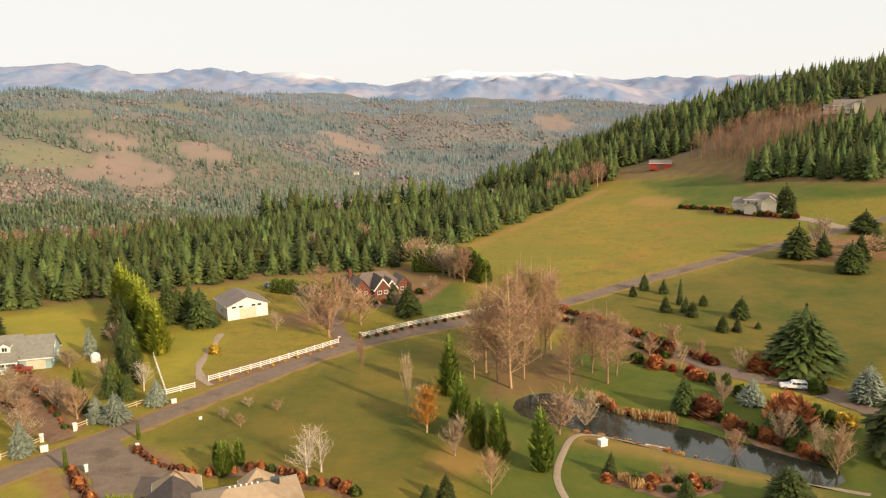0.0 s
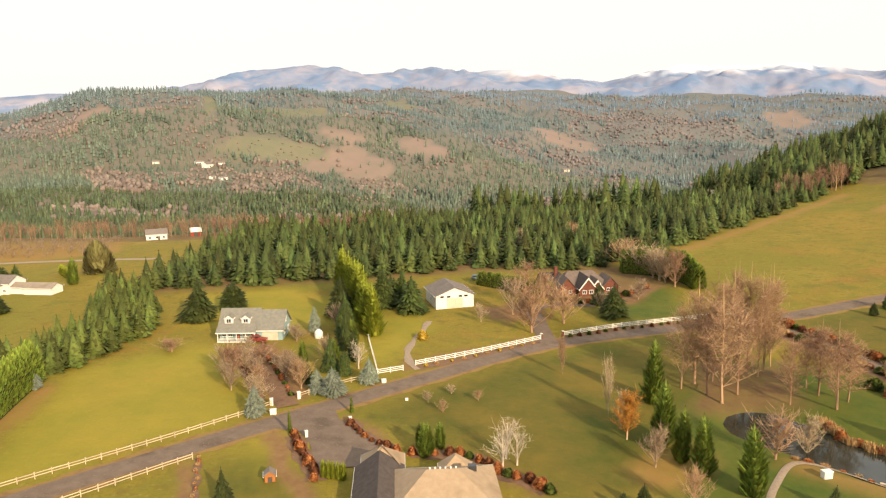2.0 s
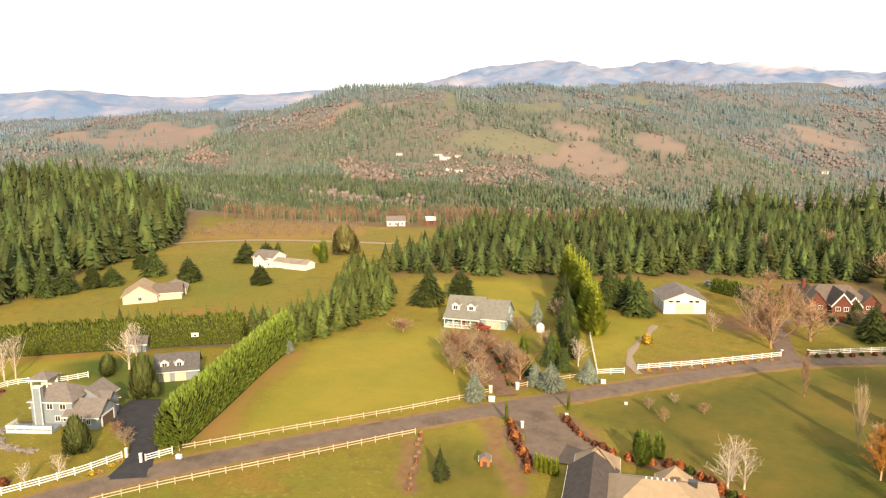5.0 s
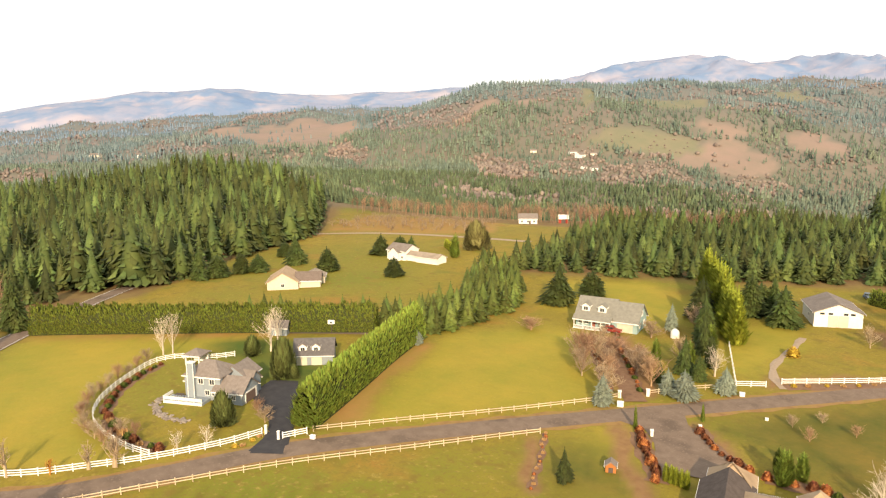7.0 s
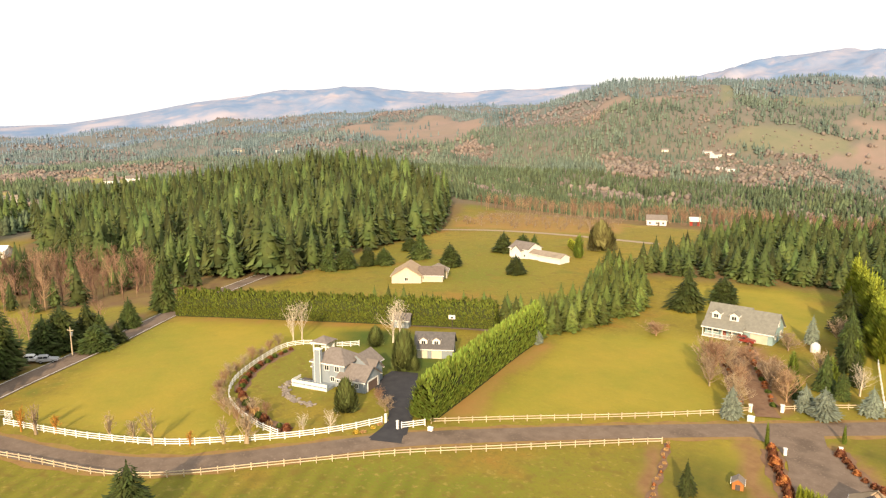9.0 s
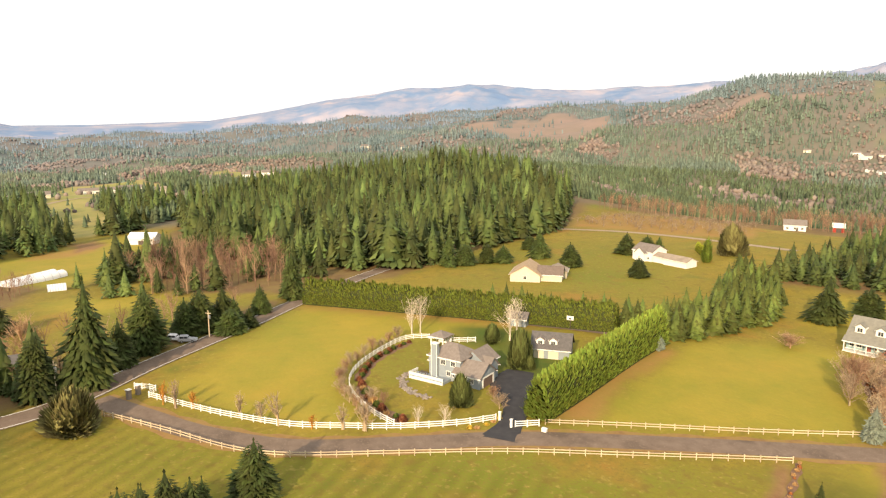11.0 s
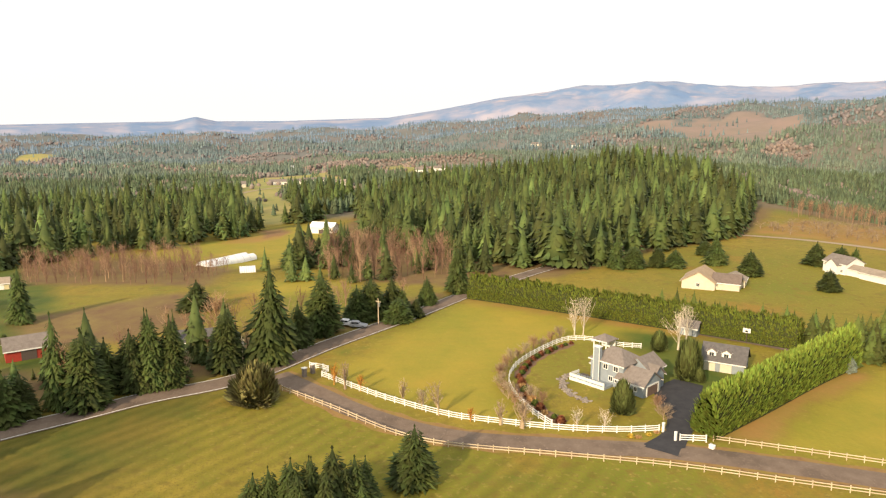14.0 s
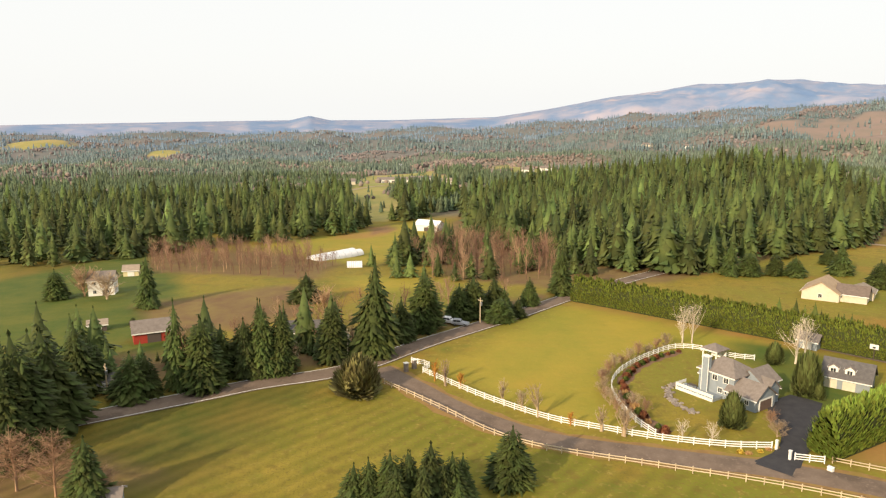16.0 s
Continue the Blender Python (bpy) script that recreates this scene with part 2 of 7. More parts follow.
def heights(x, y):
    """The ground's height at arrays x, y."""
    x, y = np.atleast_1d(np.asarray(x, float)), np.atleast_1d(np.asarray(y, float))
    out = np.empty(x.shape)
    flat_x, flat_y, flat = x.ravel(), y.ravel(), out.reshape(-1)
    for i in range(0, flat_x.size, 20000):
        px, py = flat_x[i:i + 20000], flat_y[i:i + 20000]
        r = np.hypot(px, py)
        at = land_space(np.degrees(np.arctan2(-px, py)), r)
        z = land_kernel(at, LAND_AT) @ LAND_W[:-1] + LAND_W[-1]
        amp = np.clip((r - 500) / 1500, 0, 1)
        z = z + amp * (26 * waves(px, py, 130) + 9 * waves(px + 400, py - 90, 47)) 
        z = z * np.clip((r - 15) / 40, 0, 1)
        # the pond lies in a long hollow
        along = POND_B - POND_A
        k = np.clip(((px - POND_A[0]) * along[0] + (py - POND_A[1]) * along[1]) / (along @ along), 0, 1)
        d = np.hypot(px - POND_A[0] - k * along[0], py - POND_A[1] - k * along[1])
        half = 7.0 - 3.0 * k
        z = z + (POND_Z + 0.35 - z) * np.exp(-(d / (half + 6)) ** 4) - 1.3 * np.exp(-(d / half) ** 4)
        flat[i:i + 20000] = z
    return out


def height(x, y):
    return float(heights(x, y)[0])



# ---- mesh helpers ----
def mesh_object(name, V, F, mats, slots=None, tint=None, parent=None, label="", smooth=False):
    """One mesh object from arrays of corners and triangles (or quads)."""
    V, F = np.asarray(V, np.float32), np.asarray(F, np.int32)
    me = bpy.data.meshes.new(name)
    k = F.shape[1]
    me.vertices.add(len(V))
    me.vertices.foreach_set("co", V.ravel())
    me.loops.add(F.size)
    me.loops.foreach_set("vertex_index", F.ravel())
    me.polygons.add(len(F))
    me.polygons.foreach_set("loop_start", np.arange(0, F.size, k, dtype=np.int32))
    me.polygons.foreach_set("loop_total", np.full(len(F), k, np.int32))
    for m in (mats if isinstance(mats, (list, tuple)) else [mats]):
        me.materials.append(m)
    if slots is not None:
        me.polygons.foreach_set("material_index", np.asarray(slots, np.int32))
    if smooth:
        me.polygons.foreach_set("use_smooth", np.ones(len(F), bool))
    if tint is not None:
        at = me.attributes.new("tint", "FLOAT", "POINT")
        at.data.foreach_set("value", np.asarray(tint, np.float32))
    me.update(calc_edges=True)
    ob = new(name, me)
    if parent:
        ob.parent = parent
    if label:
        ob["label"] = label
    return ob


def polar(bearing, r):
    a = np.radians(bearing)
    return -np.sin(a) * r, np.cos(a) * r


def inside(x, y, corners):
    """Which of the points lie in the polygon."""
    hit = np.zeros(len(x), bool)
    n = len(corners)
    for i in range(n):
        (x0, y0), (x1, y1) = corners[i], corners[(i + 1) % n]
        hit ^= ((y0 > y) != (y1 > y)) & (x < (x1 - x0) * (y - y0) / (y1 - y0 + 1e-12) + x0)
    return hit



# ---- what covers the ground where ----
# the lush and olive areas also have tree shade put into their colour
LUSH_SHADED = [[(-275, -150), (-350, -122), (-298, -92), (-245, -72), (-196, -62), (-172, -50), (-165, -80), (-200, -130)], [(5, 95), (5, 150), (25, 175), (48, 166), (62, 140), (85, 118), (70, 85), (30, 80)], 
        [(-165, 82), (-150, 100), (-125, 92), (-112, 72), (-140, 76)], [(-12, 195), (10, 205), (5, 240), (-20, 235)], [(120, 350), (118, 440), (160, 400), (240, 330), (200, 300), (160, 320)]]
SOIL = [[(-448, -16), (-462, -2), (-432, 2), (-415, -12)], [(-53, 148), (-26, 175), (-28, 178), (-56, 151)], [(-21, 180), (7, 200), (26, 210), (26, 205), (8, 196), (-20, 177)], [(-100, 150), (-72, 121), (-66, 125), (-76, 140), (-90, 158)],
        [(-52, 200), (-35, 215), (-26, 195), (-40, 190)], [(-72, 95), (-60, 79), (-62, 78), (-74, 94)], [(-64, 111), (-46, 89), (-48, 87), (-66, 108)], [(-54, 121), (-40, 109), (-41, 107), (-56, 118)],
        [(-30, 111), (-14, 104), (-14, 101), (-30, 106)], [(26, 208), (60, 170), (64, 152), (60, 148), (48, 162), (22, 200)], [(120, 238), (135, 262), (160, 262), (150, 228)], [(-30, 216), (-5, 215), (4, 240), (-10, 250), (-30, 235)], [(125, 320), (140, 345), (155, 320), (140, 300)]]
GREEN = [[(-374, -66), (-493, 25), (-371, 30), (-292, -13), (-323, -45)], [(-262, -22), (-265, 22), (-241, 20), (-229, -10)], [(-150, 8), (-135, 17), (-118, 31), (-108, 52), (-114, 44), (-126, 42), (-140, 46), (-156, 62), (-160, 80), (-150, 100), (-206, 53)], [(-98, 75), (-75, 114), (-82, 130), (-96, 150), (-112, 152), (-126, 125)],
         [(-64, 100), (-72, 97), (-60, 112), (-50, 90), (-58, 82)], [(-70, 150), (-58, 146), (-56, 180), (-66, 195), (-80, 185)], [(-125, 165), (-90, 172), (-85, 200), (-118, 215), (-140, 195)]]
OLIVE_SHADED = [[(-369, -196), (-352, -100), (-261, -81), (-254, -98), (-251, -135)], [(-55, 122), (-45, 139), (-24, 167), (0, 184), (30, 200), (12, 150), (5, 105), (-10, 98), (-35, 113)], [(30, 204), (68, 227), (112, 252), (155, 267), (210, 275), (170, 190), (85, 140), (62, 165), (45, 185)],
         [(-90, -75), (-135, -45), (-146, -30), (-152, -12), (-128, -20), (-100, -30)], [(-56, 100), (-72, 97), (-60, 80), (-45, 85)]]
DRY = [[(-314, 226), (-300, 219), (-254, 236), (-226, 262), (-262, 308), (-342, 280)], [(-104, 69), (-128, 118), (-122, 118), (-112, 95), (-98, 76)], [(-208, 54), (-150, 105), (-152, 99), (-205, 50)], [(-16, 258), (4, 290), (40, 350), (75, 405), (96, 436), (102, 432), (80, 402), (45, 348), (8, 288), (-8, 258)],
       [(24, 128), (60, 103), (58, 100), (20, 124)], [(-4, 112), (8, 128), (12, 122), (4, 108)], [(-400, -10), (-440, 5), (-420, -30), (-390, -35)], [(96, 375), (108, 395), (124, 370), (112, 355)]]
MOWN = [[(-112, -100), (-132, -55), (-142, -30), (-146, -8), (-138, -1), (-124, 8), (-110, 20), (-100, 42), (-80, 60), (-60, 20), (-60, -80)]]
LITTER = [[(-222, -80), (-246, -34), (-203, -22), (-188, -42), (-186, -62)], [(-140, -60), (-155, -40), (-170, -60), (-160, -85)], [(-165, 192), (-120, 220), (-60, 250), (-20, 258), (-5, 296), (30, 356), (60, 416), (40, 530), (-60, 500), (-150, 420), (-190, 300)],
          [(-256, 20), (-225, 60), (-232, 90), (-276, 160), (-293, 208), (-430, 330), (-560, 330), (-640, 120), (-480, 40), (-340, 10)], [(115, 452), (155, 402), (155, 370), (200, 320), (300, 300), (500, 500), (300, 800), (60, 620)],
          [(-289, -98), (-256, -28), (-300, -22), (-350, -66), (-345, -115)], [(-138, -75), (-148, -40), (-156, -10), (-185, 15), (-215, 50), (-222, 45), (-192, 0), (-170, -40), (-150, -80)],
          [(-430, 310), (-254, 300), (-150, 320), (-150, 400), (-400, 440)], [(-88, -70), (-105, -35), (-115, -50), (-110, -75)], [(8, 140), (10, 170), (30, 172), (30, 150)], [(-18, 235), (10, 240), (5, 275), (-22, 265)]]


# ---- what stands on the far slopes: bearing, distance, half width in degrees, half depth as a share of the distance ----
FELLED = [(22.7, 1398, 2.8, 0.065), (17.8, 1565, 2.2, 0.045), (24.0, 1546, 1.9, 0.025), (55.8, 1900, 4.6, 0.2), (41.7, 1712, 1.3, 0.032), (38.7, 1690, 0.8, 0.03), (-8.7, 3040, 1.9, 0.075), (26.2, 1352, 1.3, 0.03), (6.9, 2140, 2.6, 0.09), (61.5, 2050, 1.7, 0.09)]
YOUNG = [(29.3, 1416, 3.9, 0.042), (33.8, 1720, 0.5, 0.07), (19.6, 2220, 1.3, 0.12), (27.5, 1750, 2.4, 0.07)]
BARE = [(44.0, 1690, 2.3, 0.07), (35.5, 1295, 3.0, 0.07), (29.4, 1205, 3.5, 0.07), (50.4, 1311, 1.8, 0.09), (2.8, 2450, 3.9, 0.19), (7.4, 1990, 2.2, 0.08), (41.0, 1290, 2.0, 0.06), (21.3, 1280, 2.7, 0.05), (-0.8, 2680, 4.8, 0.12),
        (6.3, 2020, 3.9, 0.11), (58.2, 2550, 2.6, 0.08), (53.0, 1306, 1.3, 0.2), (84.3, 1300, 4.5, 0.14), (89.8, 1840, 5.3, 0.08), (80.4, 1090, 2.7, 0.13), (40.2, 1230, 2.6, 0.1), (103.7, 495, 2.0, 0.21)]
DENSE = [(29.7, 1500, 5.6, 0.03), (38.0, 1383, 2.9, 0.05), (46.2, 1340, 2.3, 0.13), (39.8, 1080, 2.9, 0.065), (32.1, 1075, 5.2, 0.05), (38.6, 1850, 5.7, 0.04), (12.8, 2220, 3.8, 0.17), (8.6, 2080, 2.0, 0.09), (1.0, 2030, 4.9, 0.09), (-6.1, 3140, 3.1, 0.07),
         (53.0, 1170, 2.1, 0.13), (49.4, 1250, 1.8, 0.24), (45.0, 1170, 2.6, 0.15)]
PASTURE = [(91.2, 600, 1.9, 0.22), (89.7, 1043, 3.0, 0.15), (91.7, 820, 1.6, 0.18), (88.9, 960, 3.8, 0.17), (92.2, 712, 1.5, 0.16), (115.2, 3100, 2.3, 0.1), (106.6, 2300, 1.7, 0.14), (81.8, 1230, 2.3, 0.12), (78.7, 1040, 2.6, 0.12), (83.4, 646, 1.0, 0.09), (95.5, 1250, 0.7, 0.08), (101.9, 990, 1.0, 0.08)]


def within(patches, x, y):
    """Which points lie in one of the patches, whose rims are uneven."""
    a, r = np.degrees(np.arctan2(-x, y)), np.maximum(np.hypot(x, y), 1.0)
    hit = np.zeros(np.shape(x), bool)
    rim = 1 + 0.35 * waves(x, y, 38) + 0.2 * waves(y + 300, x, 15)
    for b, d, wide, deep in patches:
        hit |= ((a - b) / wide) ** 2 + (np.log(r / d) / deep) ** 2 < rim
    return hit


# ---- ground: one sheet out to the far rim ----
def land_sheet():
    bearings = np.concatenate([np.arange(-45, 131, 0.5), np.arange(132, 314.5, 2.5)])
    radii = np.concatenate([[0.0], np.exp(np.linspace(np.log(12), np.log(4050), 250))])
    A, Rr = np.meshgrid(bearings, radii, indexing="ij")
    X, Y = polar(A, Rr)
    Z = heights(X, Y)
    na, nr = A.shape
    idx = np.arange(na * nr).reshape(na, nr)
    nxt = np.roll(idx, -1, 0)
    quads = np.stack([idx[:, :-1], idx[:, 1:], nxt[:, 1:], nxt[:, :-1]], -1).reshape(-1, 4)
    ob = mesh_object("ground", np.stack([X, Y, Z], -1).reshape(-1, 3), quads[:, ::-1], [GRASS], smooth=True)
    x, y, r = X.ravel(), Y.ravel(), Rr.ravel()
    covers = {"green": GREEN, "olive": OLIVE_SHADED, "lush_shaded": LUSH_SHADED, "soil": SOIL, "dry": DRY, "litter": LITTER, "mown": MOWN}
    blur = {"green": 4.0, "olive": 7.0, "lush_shaded": 3.5, "soil": 0.8, "dry": 2.5, "litter": 3.0, "mown": 4.0}
    for cover, areas in covers.items():
        at = ob.data.attributes.new(cover, "FLOAT", "POINT")
        share = np.zeros(len(x))
        for area in areas:
            soft = np.zeros(len(x))
            for k in range(8):
                g = blur[cover] * (0.4 + 0.2 * (k % 4))
                soft += inside(x + 1.5 * waves(x, y, 4) + g * math.cos(2.4 * k), y + 1.5 * waves(y, x, 4) + g * math.sin(2.4 * k), area) / 8
            share = np.maximum(share, soft)
        at.data.foreach_set("value", share.astype(np.float32))
    for cover, patches in (("cut", FELLED), ("young", YOUNG), ("pasture", PASTURE)):
        at = ob.data.attributes.new(cover, "FLOAT", "POINT")
        at.data.foreach_set("value", within(patches, x, y).astype(np.float32))
    # share of haze painted over the ground colour, growing with distance
    at = ob.data.attributes.new("haze_tint", "FLOAT", "POINT")
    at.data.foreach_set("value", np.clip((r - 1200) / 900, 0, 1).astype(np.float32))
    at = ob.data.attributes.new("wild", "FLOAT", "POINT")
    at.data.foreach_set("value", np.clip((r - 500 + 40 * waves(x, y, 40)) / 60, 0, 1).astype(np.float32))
    tagged(ob, "rolling winter meadow with golden and green grass", "ground", kind="structure")


land_sheet()


def ribbon(name, points, width, mat, lift=0.07, label="", category="", kind="structure", step=3.0, edge=0.0, taper=None):
    """A strip that follows a smooth line over the ground, e.g. a road."""
    line = spline(points, step)
    d = np.gradient(line, axis=0)
    d /= np.linalg.norm(d, axis=1)[:, None]
    side = np.stack([-d[:, 1], d[:, 0]], 1)
    n, cols = len(line), 5
    w = np.full(n, width) if taper is None else np.interp(np.linspace(0, 1, n), np.linspace(0, 1, len(taper)), taper)
    V = []
    for c in range(cols):
        off = (c / (cols - 1) - 0.5)
        p = line + side * (w * off + (edge * np.sin(np.arange(n) * 1.9 + c) if c in (0, cols - 1) else 0))[:, None]
        V.append(np.column_stack([p, heights(p[:, 0], p[:, 1]) + lift + (0.05 if 0 < c < cols - 1 else 0)]))
    V = np.concatenate(V)
    i = np.arange(n - 1)
    F = np.concatenate([np.stack([c * n + i, (c + 1) * n + i, (c + 1) * n + i + 1, c * n + i + 1], 1) for c in range(cols - 1)])[:, ::-1]
    ob = mesh_object(name, V, F, mat, smooth=True)
    return tagged(ob, label, category, kind=kind)


def spline(points, step=3.0):
    """A smooth line (Catmull-Rom) through a few points, in even steps."""
    P = np.array(points, float)
    P = np.vstack([2 * P[0] - P[1], P, 2 * P[-1] - P[-2]])
    out = []
    for i in range(1, len(P) - 2):
        t = np.linspace(0, 1, 24, endpoint=False)[:, None]
        a, b, c, d = P[i - 1], P[i], P[i + 1], P[i + 2]
        out.append(0.5 * (2 * b + (c - a) * t + (2 * a - 5 * b + 4 * c - d) * t ** 2 + (3 * b - a - 3 * c + d) * t ** 3))
    out = np.vstack(out + [P[-2][None]])
    s = np.concatenate([[0], np.cumsum(np.linalg.norm(np.diff(out, axis=0), axis=1))])
    k = np.linspace(0, s[-1], max(2, int(round(s[-1] / step)) + 1))
    return np.column_stack([np.interp(k, s, out[:, j]) for j in range(out.shape[1])])


LANE = [(-151.4, -3.3), (-140.5, 3.2), (-125.7, 12.5), (-112.9, 25.4), (-105.2, 43), (-98.8, 60.6), (-86, 83.5), (-74.6, 101.9), (-62.9, 119.2),
        (-45.5, 144.5), (-25.5, 171.3), (-0.4, 190), (32.4, 207), (67.4, 231), (111.2, 256.8), (153.7, 272), (200, 285)]
ribbon("lane", LANE, 5.4, ASPHALT, label="grey-brown asphalt lane with worn edges", category="road")
HIGHWAY = [(-100, -110), (-125, -65), (-138.4, -39.1), (-144.2, -28.1), (-151.4, -10), (-170.1, 8.3), (-194.7, 34.6), (-217.5, 57), (-250, 95), (-290, 150)]
ribbon("country_road", HIGHWAY, 7, ASPHALT, lift=0.11, label="dark asphalt country road past the fields", category="road")


# ---- trees: shapes as arrays, so that woods can be joined from them ----
def spear(root, tip, width, rise):
    """A branch spray: five corners, four triangles, its spine raised."""
    root, tip = np.array(root, float), np.array(tip, float)
    d = tip - root
    side = np.cross(d, (0, 0, 1.0))
    side = side / (np.linalg.norm(side) + 1e-9) * width
    m = root + d * 0.55
    V = np.array([root, m + side, tip, m - side, m + np.array((0, 0, rise))])
    return V, np.array([(0, 1, 4), (1, 2, 4), (2, 3, 4), (3, 0, 4)])


def fold(root, tip, width, rise):
    """A cheaper branch spray: two triangles that hang from a spine."""
    root, tip = np.array(root, float), np.array(tip, float)
    d = tip - root
    side = np.cross(d, (0, 0, 1.0))
    side = side / (np.linalg.norm(side) + 1e-9) * width
    m = root + d * 0.55 - np.array((0, 0, rise))
    return np.array([root, m + side, tip, m - side]), np.array([(0, 1, 2), (0, 2, 3)])


def gather(parts):
    V, F, n = [], [], 0
    for v, f in parts:
        V.append(v)
        F.append(f + n)
        n += len(v)
    return np.concatenate(V), np.concatenate(F)


def conifer_shape(rng, levels, around, spread=0.2, droop=0.25, bare=0.06, power=0.85, up=0.0, ragged=0.2, blade=None, even=0.7):
    """The crown of a conifer 1 m high: short overlapping sprays on the outside of a dark inner cone."""
    n = 7
    core = [(math.cos(6.283 * i / n) * spread * q * rng.uniform(0.85, 1.1), math.sin(6.283 * i / n) * spread * q * rng.uniform(0.85, 1.1), bare + z) for z, q in ((0.0, 0.42), (0.1 * (1 - bare), 0.64), (0.5 * (1 - bare), 0.36)) for i in range(n)] + [(0, 0, 0.97)]
    faces = [f for k in range(2) for i in range(n) for f in ((k * n + i, k * n + (i + 1) % n, (k + 1) * n + i), (k * n + (i + 1) % n, (k + 1) * n + (i + 1) % n, (k + 1) * n + i))] + [(2 * n + i, 2 * n + (i + 1) % n, 3 * n) for i in range(n)]
    parts = [(np.array(core), np.array(faces))]
    phase, count = rng.uniform(0, 6.28, 3), int(levels * around)
    for k in range(count):
        f = 1 - math.sqrt(1 - (k + rng.random()) / count * 0.985)
        z, a = bare + (1 - bare) * f, k * 2.39996 + rng.uniform(-0.4, 0.4)
        bulge = 1 + ragged * (0.6 * math.sin(2 * a + 7 * f + phase[0]) + 0.6 * math.sin(3 * a - 17 * f + phase[1]) + 0.5 * math.sin(31 * f + a + phase[2]))
        rad = spread * ((1 - f) ** power) * min(1.0, 0.62 + 4.5 * f) * bulge + 0.008
        r = rad * rng.uniform(even, 1.15)
        c, d = math.cos(a), math.sin(a)
        turn, lift = a + rng.uniform(-0.45, 0.45), rng.uniform(-0.25, 0.25) * r
        if up:
            root, tip_z = (c * r * 0.3, d * r * 0.3, min(0.985, z - 0.3 * r + lift)), z + 0.9 * up * r + lift
        else:
            root, tip_z = (c * r * 0.5, d * r * 0.5, min(0.985, z + 0.14 * r + lift)), z + rng.uniform(-0.75, 0.4 - droop) * r * 0.7 + lift
        tip = (math.cos(turn) * r, math.sin(turn) * r, min(1.0, tip_z))
        parts.append((blade or spear)(root, tip, (0.2 * r + 0.004) * rng.uniform(0.6, 1.3) * (10 / max(10, around)) ** 0.75, 0.12 * r))
    parts.append(spear((0, 0, 0.92), (0.002, 0, 1.0), 0.012, 0.01))
    parts.append(spear((0, 0.001, 0.93), (0, 0.002, 1.0), 0.01, 0.01))
    return gather(parts)


def twig_shape(rng, limbs, twigs, spread=0.3, bare=0.18, upright=0.5, thin=0.012, lead=1.0):
    """A leafless crown 1 m high: limbs and twigs as slim three-sided rods."""
    parts = []

    def rod(a, b, ra, rb):
        a, b = np.array(a, float), np.array(b, float)
        d = (b - a) / (np.linalg.norm(b - a) + 1e-9)
        u = np.cross(d, (0.3, 0.5, 0.8))
        u /= np.linalg.norm(u) + 1e-9
        w = np.cross(d, u)
        ring = [(math.cos(q), math.sin(q)) for q in (0, 2.094, 4.189)]
        V = np.array([a + (u * c + w * s) * ra for c, s in ring] + [b + (u * c + w * s) * rb for c, s in ring])
        F = np.array([(0, 1, 4), (0, 4, 3), (1, 2, 5), (1, 5, 4), (2, 0, 3), (2, 3, 5)])
        parts.append((V, F))

    rod((0, 0, -0.03), (0.01, 0, bare + 0.1), thin * 2.0 * lead, thin * 1.5 * lead)
    rod((0.01, 0, bare + 0.1), (0.0, 0.01, 0.62), thin * 1.5 * lead, thin * 0.8 * lead)
    rod((0.0, 0.01, 0.62), (0.01, 0.01, 0.97), thin * 0.8 * lead, thin * 0.2)
    for k in range(limbs):
        z0 = bare + (0.72 - bare) * (k + rng.random()) / limbs
        a = rng.uniform(0, 6.28)
        reach = spread * rng.uniform(0.35, 1.0) * (1.1 - 0.85 * z0)
        rise = (0.2 + 0.36 * rng.random()) * (1.2 - z0) * (0.55 + upright)
        s = np.array((0.0, 0.0, z0))
        mid = s + np.array((math.cos(a) * reach * 0.55, math.sin(a) * reach * 0.55, rise * 0.5))
        e = s + np.array((math.cos(a) * reach, math.sin(a) * reach, rise))
        rod(s, mid, thin * 0.75, thin * 0.45)
        rod(mid, e, thin * 0.45, thin * 0.14)
        for j in range(twigs):
            q = rng.uniform(0.2, 1.0)
            b = s + (e - s) * q + np.array((0, 0, 0.04 * rise))
            b = mid + (e - mid) * (q - 0.5) * 2 if q > 0.5 else s + (mid - s) * q * 2
            t = b + np.array((rng.uniform(-1, 1), rng.uniform(-1, 1), rng.uniform(-0.15, 1.3) * (0.6 + upright))) * spread * 0.34 * rng.uniform(0.5, 1.1)
            rod(b, t, thin * 0.42, thin * 0.14)
    return gather(parts)


